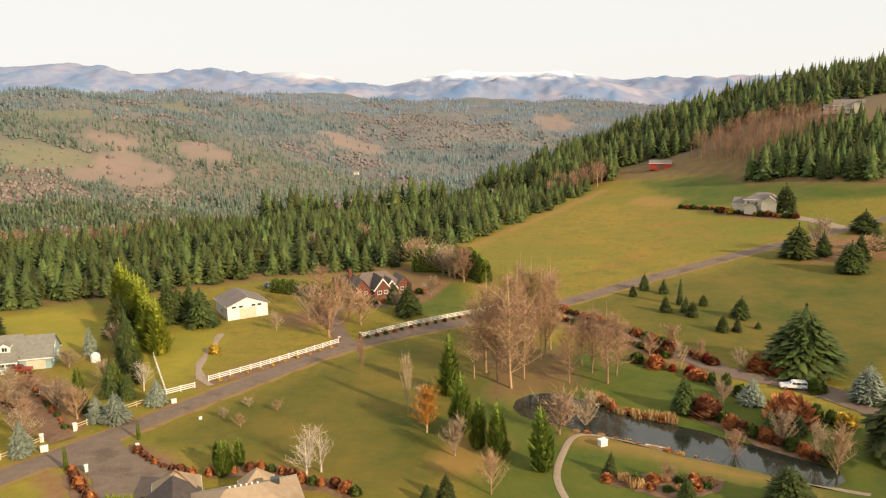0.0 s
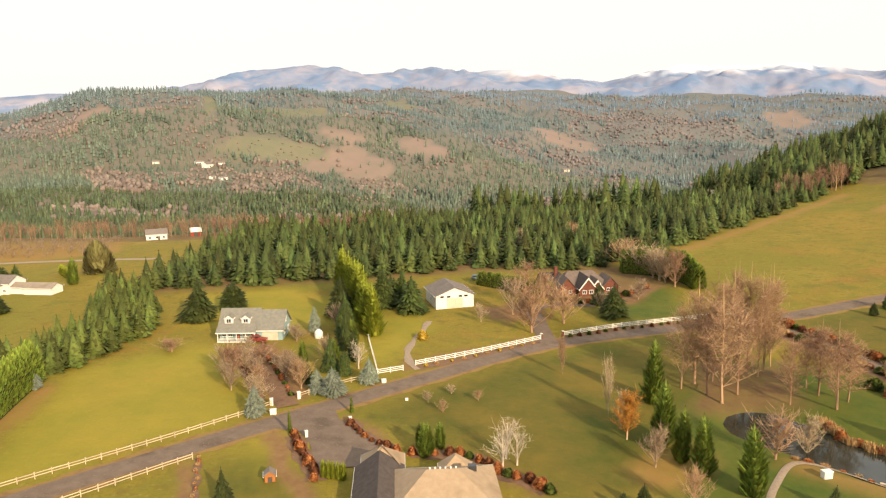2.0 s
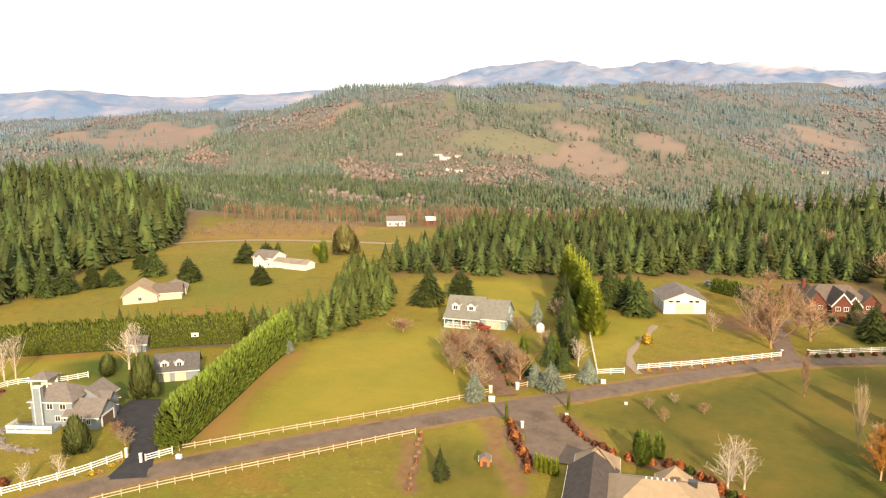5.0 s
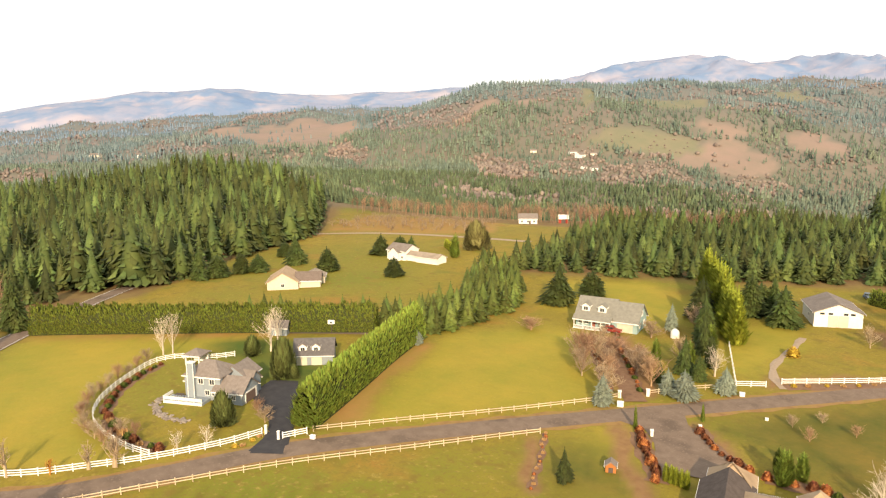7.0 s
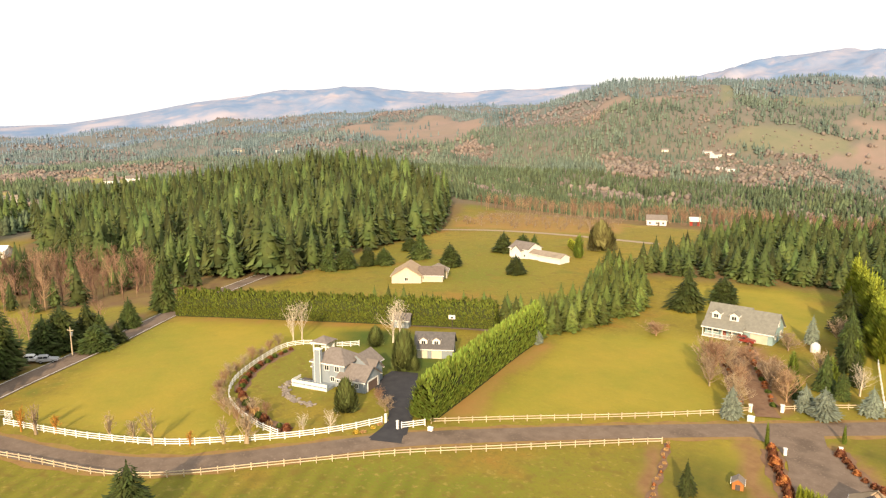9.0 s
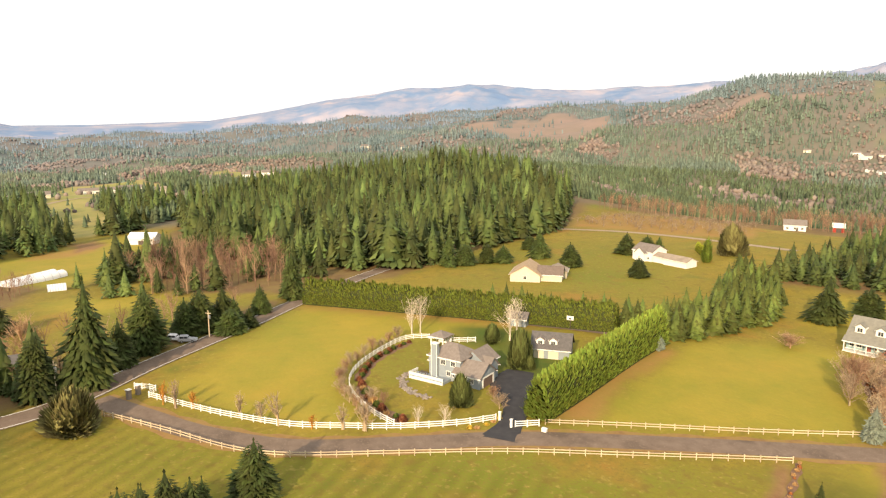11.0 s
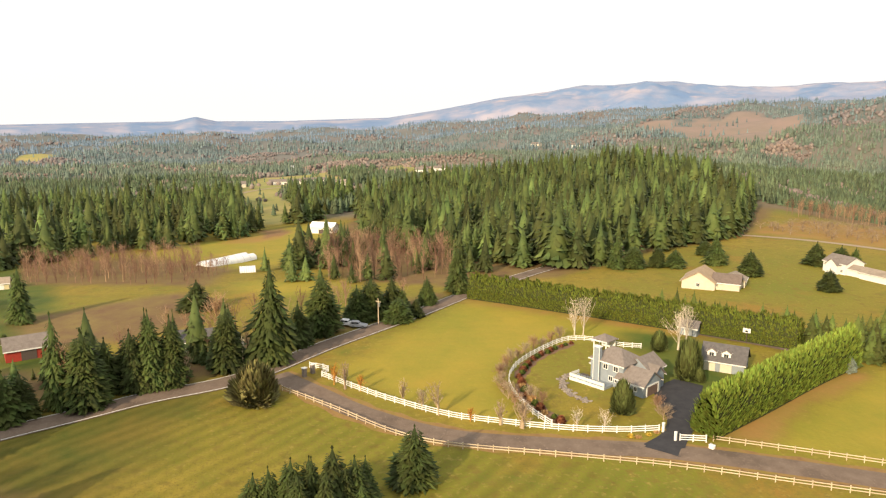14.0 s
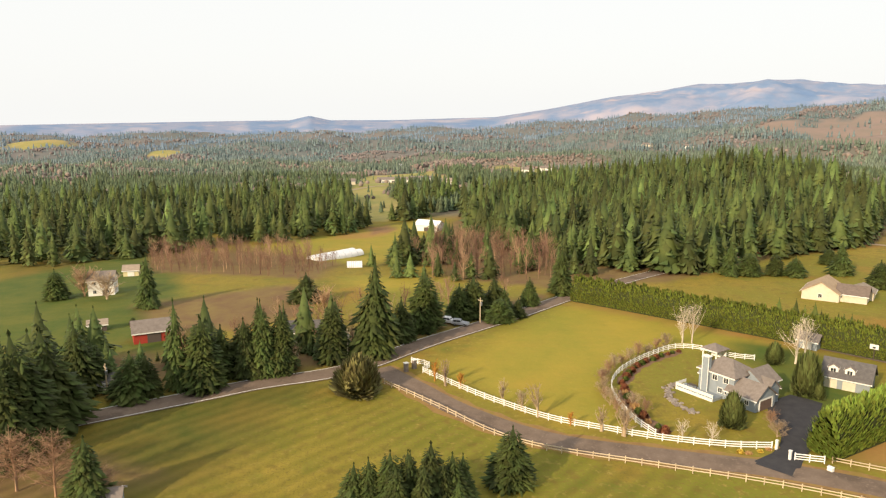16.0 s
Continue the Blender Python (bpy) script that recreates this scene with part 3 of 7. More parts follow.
def wood(name, shapes, xs, ys, sizes, mat, label, category, rng, widths=None, sink=0.3, direct=False):
    """Many trees joined into one object. shapes: (V, F) of unit height; sizes: heights in metres."""
    n = len(xs)
    zs = heights(xs, ys)
    which = rng.integers(0, len(shapes), n)
    turn = rng.uniform(0, 6.283, n)
    wide = widths if direct else sizes * (rng.uniform(0.85, 1.25, n) if widths is None else widths)
    tints = rng.random(n)
    Vs, Fs, Ts, base = [], [], [], 0
    for s, (V, F) in enumerate(shapes):
        k = np.where(which == s)[0]
        if not len(k):
            continue
        c, si = np.cos(turn[k])[:, None], np.sin(turn[k])[:, None]
        X = (V[None, :, 0] * c - V[None, :, 1] * si) * wide[k][:, None] + xs[k][:, None]
        Y = (V[None, :, 0] * si + V[None, :, 1] * c) * wide[k][:, None] + ys[k][:, None]
        Z = V[None, :, 2] * sizes[k][:, None] + (zs[k] - sink)[:, None]
        Vs.append(np.stack([X, Y, Z], -1).reshape(-1, 3))
        Fs.append((F[None] + (np.arange(len(k)) * len(V))[:, None, None] + base).reshape(-1, 3))
        Ts.append(np.repeat(tints[k], len(V)))
        base += len(k) * len(V)
    ob = mesh_object(name, np.concatenate(Vs), np.concatenate(Fs), mat, tint=np.concatenate(Ts))
    return tagged(ob, label, category, kind="stuff")


def spread_over(corners, gap, rng, jitter=0.42):
    """Points of a loose grid within a polygon."""
    c = np.array(corners)
    gx, gy = np.meshgrid(np.arange(c[:, 0].min(), c[:, 0].max(), gap), np.arange(c[:, 1].min(), c[:, 1].max(), gap))
    x, y = gx.ravel() + rng.uniform(-jitter, jitter, gx.size) * gap, gy.ravel() + rng.uniform(-jitter, jitter, gx.size) * gap
    k = inside(x, y, corners)
    return x[k], y[k]


def spire_shape(rng, tiers, sides, spread):
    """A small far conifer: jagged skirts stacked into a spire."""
    parts = []
    for k in range(tiers):
        z0, z1 = 0.08 + 0.8 * k / tiers, min(1.0, 0.08 + 0.8 * (k + 1) / tiers + 0.22)
        rad = spread * (1 - 0.8 * k / tiers)
        a0 = rng.uniform(0, 6.28)
        ring = [(math.cos(a0 + 6.283 * i / sides) * rad * rng.uniform(0.7, 1.2), math.sin(a0 + 6.283 * i / sides) * rad * rng.uniform(0.7, 1.2), z0 + rng.uniform(-0.05, 0.05)) for i in range(sides)]
        parts.append((np.array(ring + [(rng.uniform(-0.01, 0.01), 0, z1)]), np.array([(i, (i + 1) % sides, sides) for i in range(sides)])))
    return gather(parts)


def dome_shape(rng, sides, spread):
    """A small far leafless crown: an uneven dome."""
    ring = lambda r, z: [(math.cos(6.283 * i / sides) * r * rng.uniform(0.7, 1.2), math.sin(6.283 * i / sides) * r * rng.uniform(0.7, 1.2), z + rng.uniform(-0.08, 0.08)) for i in range(sides)]
    V = ring(spread * 0.8, 0.1) + ring(spread, 0.6) + [(rng.uniform(-0.05, 0.05), rng.uniform(-0.05, 0.05), 1.0)]
    F = [(i, (i + 1) % sides, sides + i) for i in range(sides)] + [((i + 1) % sides, sides + (i + 1) % sides, sides + i) for i in range(sides)] + [(sides + i, sides + (i + 1) % sides, 2 * sides) for i in range(sides)]
    return np.array(V), np.array(F)


rng = np.random.default_rng(7)
FIR_FOREST = [conifer_shape(rng, 11, 10, 0.27, 0.3, bare=0.03, power=0.8, ragged=0.1, even=0.75, blade=fold) for _ in range(6)]
FIR_TINY = [spire_shape(rng, 2, 4, 0.2) for _ in range(5)]
FIR_SMALL = [spire_shape(rng, 4, 6, 0.2) for _ in range(5)]
DOME_TINY = [dome_shape(rng, 4, 0.45) for _ in range(5)]


def far_woods():
    """Woods on the slopes across the valley, thinning out on clearings."""
    n = 135000
    a = rng.uniform(-38, 125, n)
    r = np.exp(rng.uniform(np.log(540), np.log(3950), n))
    x, y = polar(a, r)
    w1, w2 = waves(x, y, 95), waves(x - 700, y + 300, 33)
    kind = w1 + 0.7 * w2 + rng.normal(0, 0.3, n) - 1.3 * within(BARE, x, y) + 2.2 * within(DENSE, x, y)
    felled, young, fields = within(FELLED, x, y), within(YOUNG, x, y), within(PASTURE, x, y)
    open_land = waves(x + 1300, y - 500, 170) + 0.4 * waves(x, y, 41) > 0.85
    keep = (~open_land | (rng.random(n) < 0.15)) & (~felled | (rng.random(n) < 0.04)) & (~young | (rng.random(n) < 0.2)) & (~fields | (rng.random(n) < 0.02))
    firs, bare = keep & (kind > -0.5), keep & (kind <= -0.5)
    size = rng.uniform(0.7, 1.15, n) * (9.0 + 4 * np.clip(r / 1500, 0, 2)) * np.where(waves(x, y, 60) > 0.1, 1.15, 0.8) * np.where(young, 0.45, 1.0)
    # each farther band takes a material with more haze in its colour
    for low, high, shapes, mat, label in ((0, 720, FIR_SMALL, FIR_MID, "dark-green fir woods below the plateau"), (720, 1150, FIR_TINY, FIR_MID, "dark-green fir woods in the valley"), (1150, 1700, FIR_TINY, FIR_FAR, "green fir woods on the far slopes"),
                                          (1700, 2700, FIR_TINY, FIR_HAZE, "fir woods on distant hills, tinted blue-green for haze"), (2700, 5000, FIR_TINY, FIR_BLUE_HAZE, "fir woods before the mountains, tinted blue for haze")):
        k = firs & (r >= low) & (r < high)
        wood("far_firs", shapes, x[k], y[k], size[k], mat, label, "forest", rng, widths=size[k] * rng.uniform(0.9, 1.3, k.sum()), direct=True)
    for low, high, mat, label in ((0, 1700, TWIG_FAR, "leafless brown woods on the far slopes"), (1700, 5000, TWIG_HAZE, "leafless woods on distant hills, haze in their colour")):
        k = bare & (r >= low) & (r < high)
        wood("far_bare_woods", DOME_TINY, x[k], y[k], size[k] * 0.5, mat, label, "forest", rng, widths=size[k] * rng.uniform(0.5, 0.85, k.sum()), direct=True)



far_woods()

# ---- woods near by, joined tree by tree ----
FIR_WOOD = [conifer_shape(rng, 13, 10, 0.19 + 0.02 * k, 0.35, bare=0.08, power=0.66 + 0.06 * k, ragged=0.2, even=0.65, blade=fold) for k in range(7)]
TWIG_WOODS = [twig_shape(rng, 11, 7, 0.36, 0.2, 0.7, 0.008) for _ in range(5)]


def planted(name, corners, gap, low, high, label, shapes=FIR_FOREST, mat=FIR, widths=None, thin=0.0):
    x, y = spread_over(corners, gap, rng)
    k = (rng.random(len(x)) >= thin) & ~within(PASTURE, x, y)
    x, y = x[k], y[k]
    sizes = rng.uniform(low, high, len(x)) * (1 + 0.22 * waves(x, y, 13)) * np.where(rng.random(len(x)) < 0.12, 0.72, 1.0)
    wood(name, shapes, x, y, sizes, mat, label, "forest", rng, widths=widths if widths is None else sizes * 0 + widths)


planted("fir_plantation", [(-165, 196), (-120, 222), (-60, 255), (-20, 262), (2, 292), (38, 352), (72, 408), (92, 440), (60, 470), (40, 500), (-60, 470), (-150, 400), (-190, 300)],
        6.0, 8.5, 12.5, "dense dark-green fir plantation behind the houses", thin=0.06, widths=1.3)
planted("tall_firs", [(-100, 400), (10, 430), (0, 490), (-120, 460)], 11, 19, 27, "tall dark firs rising over the plantation", FIR_WOOD, thin=0.25)
planted("ridge_firs", [(20, 480), (72, 455), (112, 462), (110, 540), (30, 570)], 8, 17, 24, "tall dark firs at the edge of the meadow", FIR_WOOD)
planted("fir_wood", [(-262, 84), (-237, 96), (-250, 125), (-276, 160), (-290, 200), (-325, 232), (-420, 300), (-640, 330), (-680, 130), (-560, 55), (-420, 40), (-335, 52)],
        8.0, 15, 27, "mixed dark fir wood beyond the clipped hedge", FIR_WOOD, thin=0.12)
planted("hill_firs", [(80, 560), (112, 475), (128, 500), (160, 490), (205, 490), (232, 455), (265, 462), (380, 440), (420, 560), (330, 640), (200, 720), (60, 720)], 8, 14, 22, "tall dark firs on the hillside", FIR_WOOD)
planted("shelter_firs", [(158, 378), (198, 332), (290, 330), (270, 385), (190, 410)], 5.4, 15, 18, "dense dark shelter belt of firs", FIR_FOREST)
planted("west_firs", [(-474, -8), (-398, -35), (-372, -66), (-340, -105), (-300, -165), (-350, -240), (-600, -330), (-700, -30), (-640, 60), (-500, 20)], 10.5, 14, 25, "dark fir wood beyond the western fields", FIR_WOOD, thin=0.2)
planted("belt_firs", [(-146, 112), (-128, 117), (-127, 150), (-135, 170), (-160, 198), (-178, 196), (-160, 172), (-143, 150)], 3.6, 7.0, 9.0, "belt of dark-green firs between the fields", FIR_FOREST, FIR_YOUNG, widths=1.35)
planted("hedge_firs", [(-168, 97), (-150, 113), (-140, 122), (-146, 128), (-160, 115), (-176, 98)], 4.6, 8.0, 9.5, "dark-green firs behind the clipped hedge", FIR_FOREST, FIR_YOUNG, widths=1.2)
planted("hill_bare_wood", [(158, 470), (166, 405), (200, 395), (222, 402), (224, 440), (205, 480)], 5.0, 11, 17, "leafless rose-brown alder wood on the slope", TWIG_WOODS, TWIG_WOOD, widths=0.75)
planted("bare_wood", [(-250, 15), (-245, 62), (-300, 70), (-345, 45), (-320, 5)], 5.0, 6, 15, "leafless brown alder wood beside the firs", TWIG_WOODS, TWIG_WOOD, thin=0.2)
planted("mixed_firs", [(-240, 10), (-240, 70), (-320, 80), (-420, 60), (-340, 0), (-285, -12)], 10, 8, 19, "dark firs scattered through the bare wood", FIR_WOOD, thin=0.35)
planted("west_bare_wood", [(-289, -98), (-256, -28), (-300, -22), (-350, -66), (-345, -115)], 4.6, 4, 11, "leafless rose-brown thicket by the fields", TWIG_WOODS, TWIG_WOOD, thin=0.15, widths=1.15)
planted("roadside_firs", [(-142, -62), (-152, -22), (-163, -8), (-172, -12), (-165, -30), (-158, -66)], 6.5, 9, 17, "row of dark firs along the country road", FIR_WOOD, thin=0.35)
planted("roadside_thicket", [(-146, -60), (-155, -22), (-163, -8), (-176, -6), (-168, -30), (-162, -64)], 4.2, 3.5, 8.5, "low dark evergreen thicket under the roadside firs", FIR_FOREST, thin=0.3)
planted("farm_firs", [(-105, -62), (-128, -60), (-140, -66), (-160, -64), (-165, -78), (-130, -90), (-108, -80)], 6.5, 12, 20, "dense dark firs beside the country road", FIR_WOOD, thin=0.1)
planted("valley_bare_wood", [(-372, 285), (-340, 296), (-276, 322), (-228, 318), (-190, 330), (-140, 322), (-130, 345), (-195, 355), (-290, 348), (-390, 318)], 5.5, 7, 12, "leafless brown wood along the valley rim", TWIG_WOODS, TWIG_WOOD)
planted("roadside_bare_wood", [(-158, -52), (-162, -15), (-190, 8), (-215, 40), (-225, 30), (-195, -30)], 7, 6, 10, "leafless brown trees along the country road", TWIG_WOODS, TWIG_WOOD, thin=0.3)
planted("ridge_bare_wood", [(60, 425), (100, 445), (112, 470), (70, 455)], 4.5, 9, 14, "leafless brown trees at the top of the meadow", TWIG_WOODS, TWIG_WOOD)
planted("orchard", [(-314, 229), (-300, 222), (-256, 240), (-229, 262), (-262, 305), (-335, 278)], 7.5, 3.2, 4.2, "rows of small leafless orchard trees", TWIG_WOODS, TWIG_GREY, widths=4.5)


# ---- single trees ----
def trunk_mesh(name, rad, parent, mat=None, high=0.5):
    n = 7
    ring = [(math.cos(6.283 * i / n), math.sin(6.283 * i / n)) for i in range(n)]
    V = [(c * rad * s, s2 * rad * s, z) for z, s in ((-0.04, 1.4), (0.05, 1.0), (high, 0.55)) for c, s2 in ring]
    F = [(k * n + i, k * n + (i + 1) % n, (k + 1) * n + (i + 1) % n, (k + 1) * n + i) for k in range(2) for i in range(n)]
    return mesh_object(name, V, F, mat or BARK, parent=parent, smooth=True)


PROTOTYPES = {}


def tree(kind, name, x, y, h, w, label, category, build, group=""):
    """Places a tree of that kind: the first of a variant is built, the others are copies that share its meshes."""
    z = height(x, y)
    m = Matrix.LocRotScale((x, y, z - 0.05), Euler((radians(random.uniform(-2, 2)), radians(random.uniform(-2, 2)), random.uniform(0, 6.28))), (w, w, h))
    if kind not in PROTOTYPES:
        top = new(name)
        build(top)
        top.matrix_basis = m
        PROTOTYPES[kind] = top
    else:
        first = PROTOTYPES[kind]
        top = copy_thing(first, Matrix.Identity(4))
        top.matrix_basis = m
        top.name = name
    return tagged(top, label, category, group)


def conifer(variant, levels, around, spread, droop, mat, power=0.85, up=0.0, bare=0.05, ragged=0.2):
    shape_rng = np.random.default_rng(100 + variant)

    def build(top):
        V, F = conifer_shape(shape_rng, levels, around, spread, droop, bare, power, up, ragged, fold)
        V[:, :2] *= 0.5 / max(0.01, np.abs(V[:, :2]).max()) * 1.08
        trunk_mesh("trunk", 0.05, top)
        mesh_object("crown", V, F, mat, parent=top)
    return build


def leafless(variant, limbs, twigs, spread, bare, upright, thin, mat, trunk_mat=None, lead=1.0):
    shape_rng = np.random.default_rng(300 + variant)

    def build(top):
        V, F = twig_shape(shape_rng, limbs, twigs, spread, bare, upright, thin, lead)
        V[:, :2] *= 0.5 / np.percentile(np.abs(V[:, :2]), 99)
        V[:, 2] *= 1.0 / V[:, 2].max()
        trunk_mesh("trunk", thin * 3.2, top, trunk_mat or mat, bare + 0.1)
        mesh_object("crown", V, F, mat, parent=top)
    return build


# ---- single trees: place, height and width in metres, area by area ----
FIRS_POND = [
    (62.2, 218.8, 5.5, 3.6), (57, 212.4, 3.8, 2.8), (66.5, 213.6, 5.2, 3.6), (61.9, 196.1, 5.2, 3.6), (67.3, 195.7, 4.8, 3), (67.8, 191.6, 4.5, 3.9),
    (67.8, 202, 8.6, 1.7), (74, 200.4, 3.5, 3.1), (79.8, 188.7, 6, 5.6), (71.1, 178.7, 4.5, 3.7), (74.7, 178.1, 4, 3.4), (80.5, 179.2, 2, 1.9),
    (78.1, 150.9, 15.4, 15.6), (46.6, 134, 7.6, 4.8), (26.7, 109.8, 4.2, 3.2), (58.1, 122.1, 5.5, 3.4), (63.3, 122.3, 4, 3.5), (50.1, 97.9, 7.3, 6.9),
    (75.8, 113.5, 14.2, 12.6), (36.4, 101.3, 3.8, 3.2), (121.6, 244.7, 12.2, 10.8), (128, 222.8, 10.4, 9.2), (156.3, 265.2, 8.6, 12.1), (146.8, 307.9, 13.2, 9.4),
]
FIRS_POND_MORE = [
    (-0, 101.1, 4.5, 3.1), (-3, 100.2, 3.2, 2.3),
]
FIRS_HOUSE = [
    (-67, 194, 11.3, 10.3), (-77, 202.8, 9.3, 7.9), (-10.1, 202.1, 9.6, 7.2), (-31.6, 288.9, 10.8, 9.2), (-68.6, 141.6, 8.9, 4.7), (-64.6, 140.4, 6.2, 3.8),
    (-85.6, 184.8, 12.7, 7.4), (-77.5, 197.9, 12.7, 7.5),
]
FIRS_LANE = [
    (-123.3, 171.7, 12.7, 10.6), (-121.5, 186.5, 8.6, 8.2), (-143.8, 166.1, 4.5, 3.9), (-144.7, 172.9, 4, 3.3), (-59.5, 85.4, 5.8, 3.3),
]
FIRS_LAWN = [
    (-189.7, 165, 7, 8), (-188.1, 164, 6.8, 6.8), (-214.2, 154.5, 9.3, 8), (-234.8, 154.6, 12.7, 8.9), (-254.9, 162.3, 6.5, 8.6), (-234.9, 137.9, 7.3, 7.4),
    (-239.4, 123.9, 8.9, 8.6), (-240.1, 117.2, 12.2, 7.7), (-237.7, 132.3, 8.2, 6.5), (-223.7, 187.7, 8.9, 7.9), (-220.6, 195.3, 7.6, 7.9), (-218.8, 200.1, 7, 7.1),
]
FIRS_FIELD = [
    (-98.2, 16.9, 9.6, 6.9), (-91.5, 4.9, 10.8, 5.8), (-91.9, 7.9, 8.9, 4.7), (-91.7, 1.9, 9.6, 5), (-91.9, -1, 9.6, 5), (-92.1, -6, 7.9, 4.2),
    (-92.1, -3.5, 8.6, 3.7), (-160.7, -4.5, 23.7, 12.2), (-180.5, 7.8, 16.7, 9.7), (-172.5, 1.8, 11.3, 7.1), (-194.4, 21.9, 12.2, 9.5), (-197.2, 28.6, 11.3, 9.7),
    (-187.3, 28.6, 7.3, 7.7), (-191.5, 34, 5.8, 5.4), (-191.5, 17.8, 10.4, 7.8), (-307, 13.1, 12.2, 12.2), (-294.2, 3.6, 11.3, 14.1), (-219.2, 52.7, 16, 7.3),
]
FIRS_ROAD = [
    (-153.4, -32.7, 12.2, 7.8), (-150.3, -28.5, 17.3, 8.4), (-150.3, -23.9, 15.4, 6.8), (-150.2, -37.1, 11.7, 7.7), (-150, -41, 13.2, 9.5), (-218.2, -26.9, 9.3, 12.4),
    (-116.2, -61.2, 21.1, 12.2), (-125.1, -61.2, 19.5, 12.9), (-112.2, -61.5, 17.3, 9.8), (-141.6, -63.1, 15.4, 10.3), (-144.6, -61, 10.8, 7.8), (-138.9, -51.7, 10, 8.6),
    (-140.2, -49.4, 8.9, 6.2), (-142.8, -43.5, 19.5, 7), (-142.2, -38.3, 16, 8.6), (-148.2, -30.9, 13.7, 5), (-149.5, -27.6, 17.3, 6.3), (-152.7, -23.5, 16, 5.6),
    (-157.5, -13.9, 14.8, 7.8), (-96.9, -43.5, 11.3, 6.5), (-236.5, -109.5, 10.4, 8.3), (-217.2, -74.1, 16.7, 8.5), (-196.7, -71.5, 2.2, 2.7),
]
SPRUCES_LANE = [
    (-72.2, 115.6, 6.5, 4.1), (-65.9, 129.5, 5.5, 3.6), (-86.5, 170.1, 7.6, 3.4),
]
SPRUCES_HOUSE = [
    (-62.1, 129.2, 6.2, 5.3), (-57.5, 137.4, 5.8, 4.2),
]
SPRUCES_POND = [
    (82.6, 134.2, 7.9, 6.8), (60.7, 135.9, 5.8, 5),
]
SPRUCES_LAWN = [
    (-125.6, 116.2, 4, 3.4),
]
CYPRESSES_POND = [
    (15.9, 111.3, 12.2, 5.5), (8.8, 115.8, 10.8, 4.8), (5.6, 119.2, 10, 4.3), (2.7, 125.1, 12.7, 5.3), (0.9, 142.6, 14.2, 6),
]
CYPRESSES_HOUSE = [
    (-35.6, 107.8, 6.5, 3), (-37.4, 111.2, 4.8, 2.6), (-35.3, 108.6, 6.2, 2.8), (-34.1, 111.7, 5.2, 2.8), (-54.6, 121.3, 3.8, 0.9), (-69.2, 145.6, 7.3, 3.5),
    (-72.4, 162.3, 6.8, 4.9),
]
CYPRESSES_LANE = [
    (-61.7, 109.9, 5, 1), (-76, 143.1, 7, 2.9),
]
CYPRESSES_LAWN = [
    (-195.5, 201.9, 10.4, 5.4),
]
BUSHES_LANE = [
    (-201.7, 221.4, 12.2, 12.3),
]
BUSHES_FIELD = [
    (-137.7, -7.4, 7.9, 10.7),
]
BARE_POND = [
    (14.2, 147.8, 26.7, 16.1), (9.3, 155.5, 24.7, 15.5), (20.9, 168, 25.6, 15.3), (24.1, 165.9, 25.6, 12.4), (17, 162.5, 26.7, 12.1), (35.1, 148.8, 19.5, 12.7),
    (31.4, 158.5, 14.8, 8), (20.9, 125.1, 9.3, 9.8), (26.6, 130, 8.2, 6.8), (49.8, 116.6, 6.2, 4.8), (62.8, 114.7, 6.8, 4.4), (63.5, 109.5, 9.3, 6.5),
    (53.2, 155.9, 7, 4.9), (58.9, 159.5, 6, 2.8), (65.5, 153.5, 5.2, 5.5), (48.5, 164.1, 5.8, 6.2), (55.3, 136.5, 5.5, 5.4), (56.6, 173, 4.5, 7.4),
    (59.1, 119, 7.3, 6.8), (6.9, 103, 7.9, 5.7), (1.5, 115.7, 7.9, 6), (35, 106.7, 3.5, 3.9), (131.3, 248.5, 13.2, 13.3), (141.5, 235.7, 7.6, 13),
]
BARE_POND_MORE = [
    (2.3, 246.8, 12.2, 15.8), (6.9, 238.4, 13.7, 11.4),
]
BARE_HOUSE = [
    (-7.3, 134.5, 12.7, 3), (-18.4, 153.2, 9.3, 3.3), (-4.6, 128.5, 7.9, 5.5), (-29.9, 181.7, 13.7, 13.5), (-35.6, 206.8, 16.7, 15.2), (-22.9, 192.7, 10.8, 14.2),
    (-45.1, 188.5, 5.8, 4.7), (-10.1, 265, 11.7, 16.9), (-82.1, 174.7, 7.3, 7.8), (-63.3, 145.2, 6.8, 5.8), (-42, 130.1, 2.8, 3), (-37.8, 126.2, 2.8, 3.3),
    (-38.8, 135.7, 2.2, 2.8), (-32.6, 133.5, 2.5, 3), (-22.4, 107.9, 6.2, 5.8), (-22.4, 111, 7.9, 4.9), (-20.2, 109.1, 6.8, 4.8),
]
BARE_LANE = [
    (-86, 129.5, 10, 9), (-75.2, 121.5, 6.2, 7.2), (-86.4, 142.5, 5, 9.6), (-76.7, 136.2, 6, 9), (-70.2, 130.7, 6.8, 7.4), (-86.8, 160.5, 4.8, 7.4),
    (-112.7, 145, 3.8, 9),
]
BARE_LAWN = [
    (-163.1, 69.2, 10, 4.9), (-162.5, 71.3, 10.4, 4.9), (-146.2, 88, 10.8, 7), (-150.4, 92.6, 10, 5.2), (-110.8, 64.7, 3.5, 4.3), (-115.7, 66.2, 3, 3.8),
    (-108.8, 52.4, 4.2, 2.9), (-110.1, 47.8, 4.2, 2.9),
]
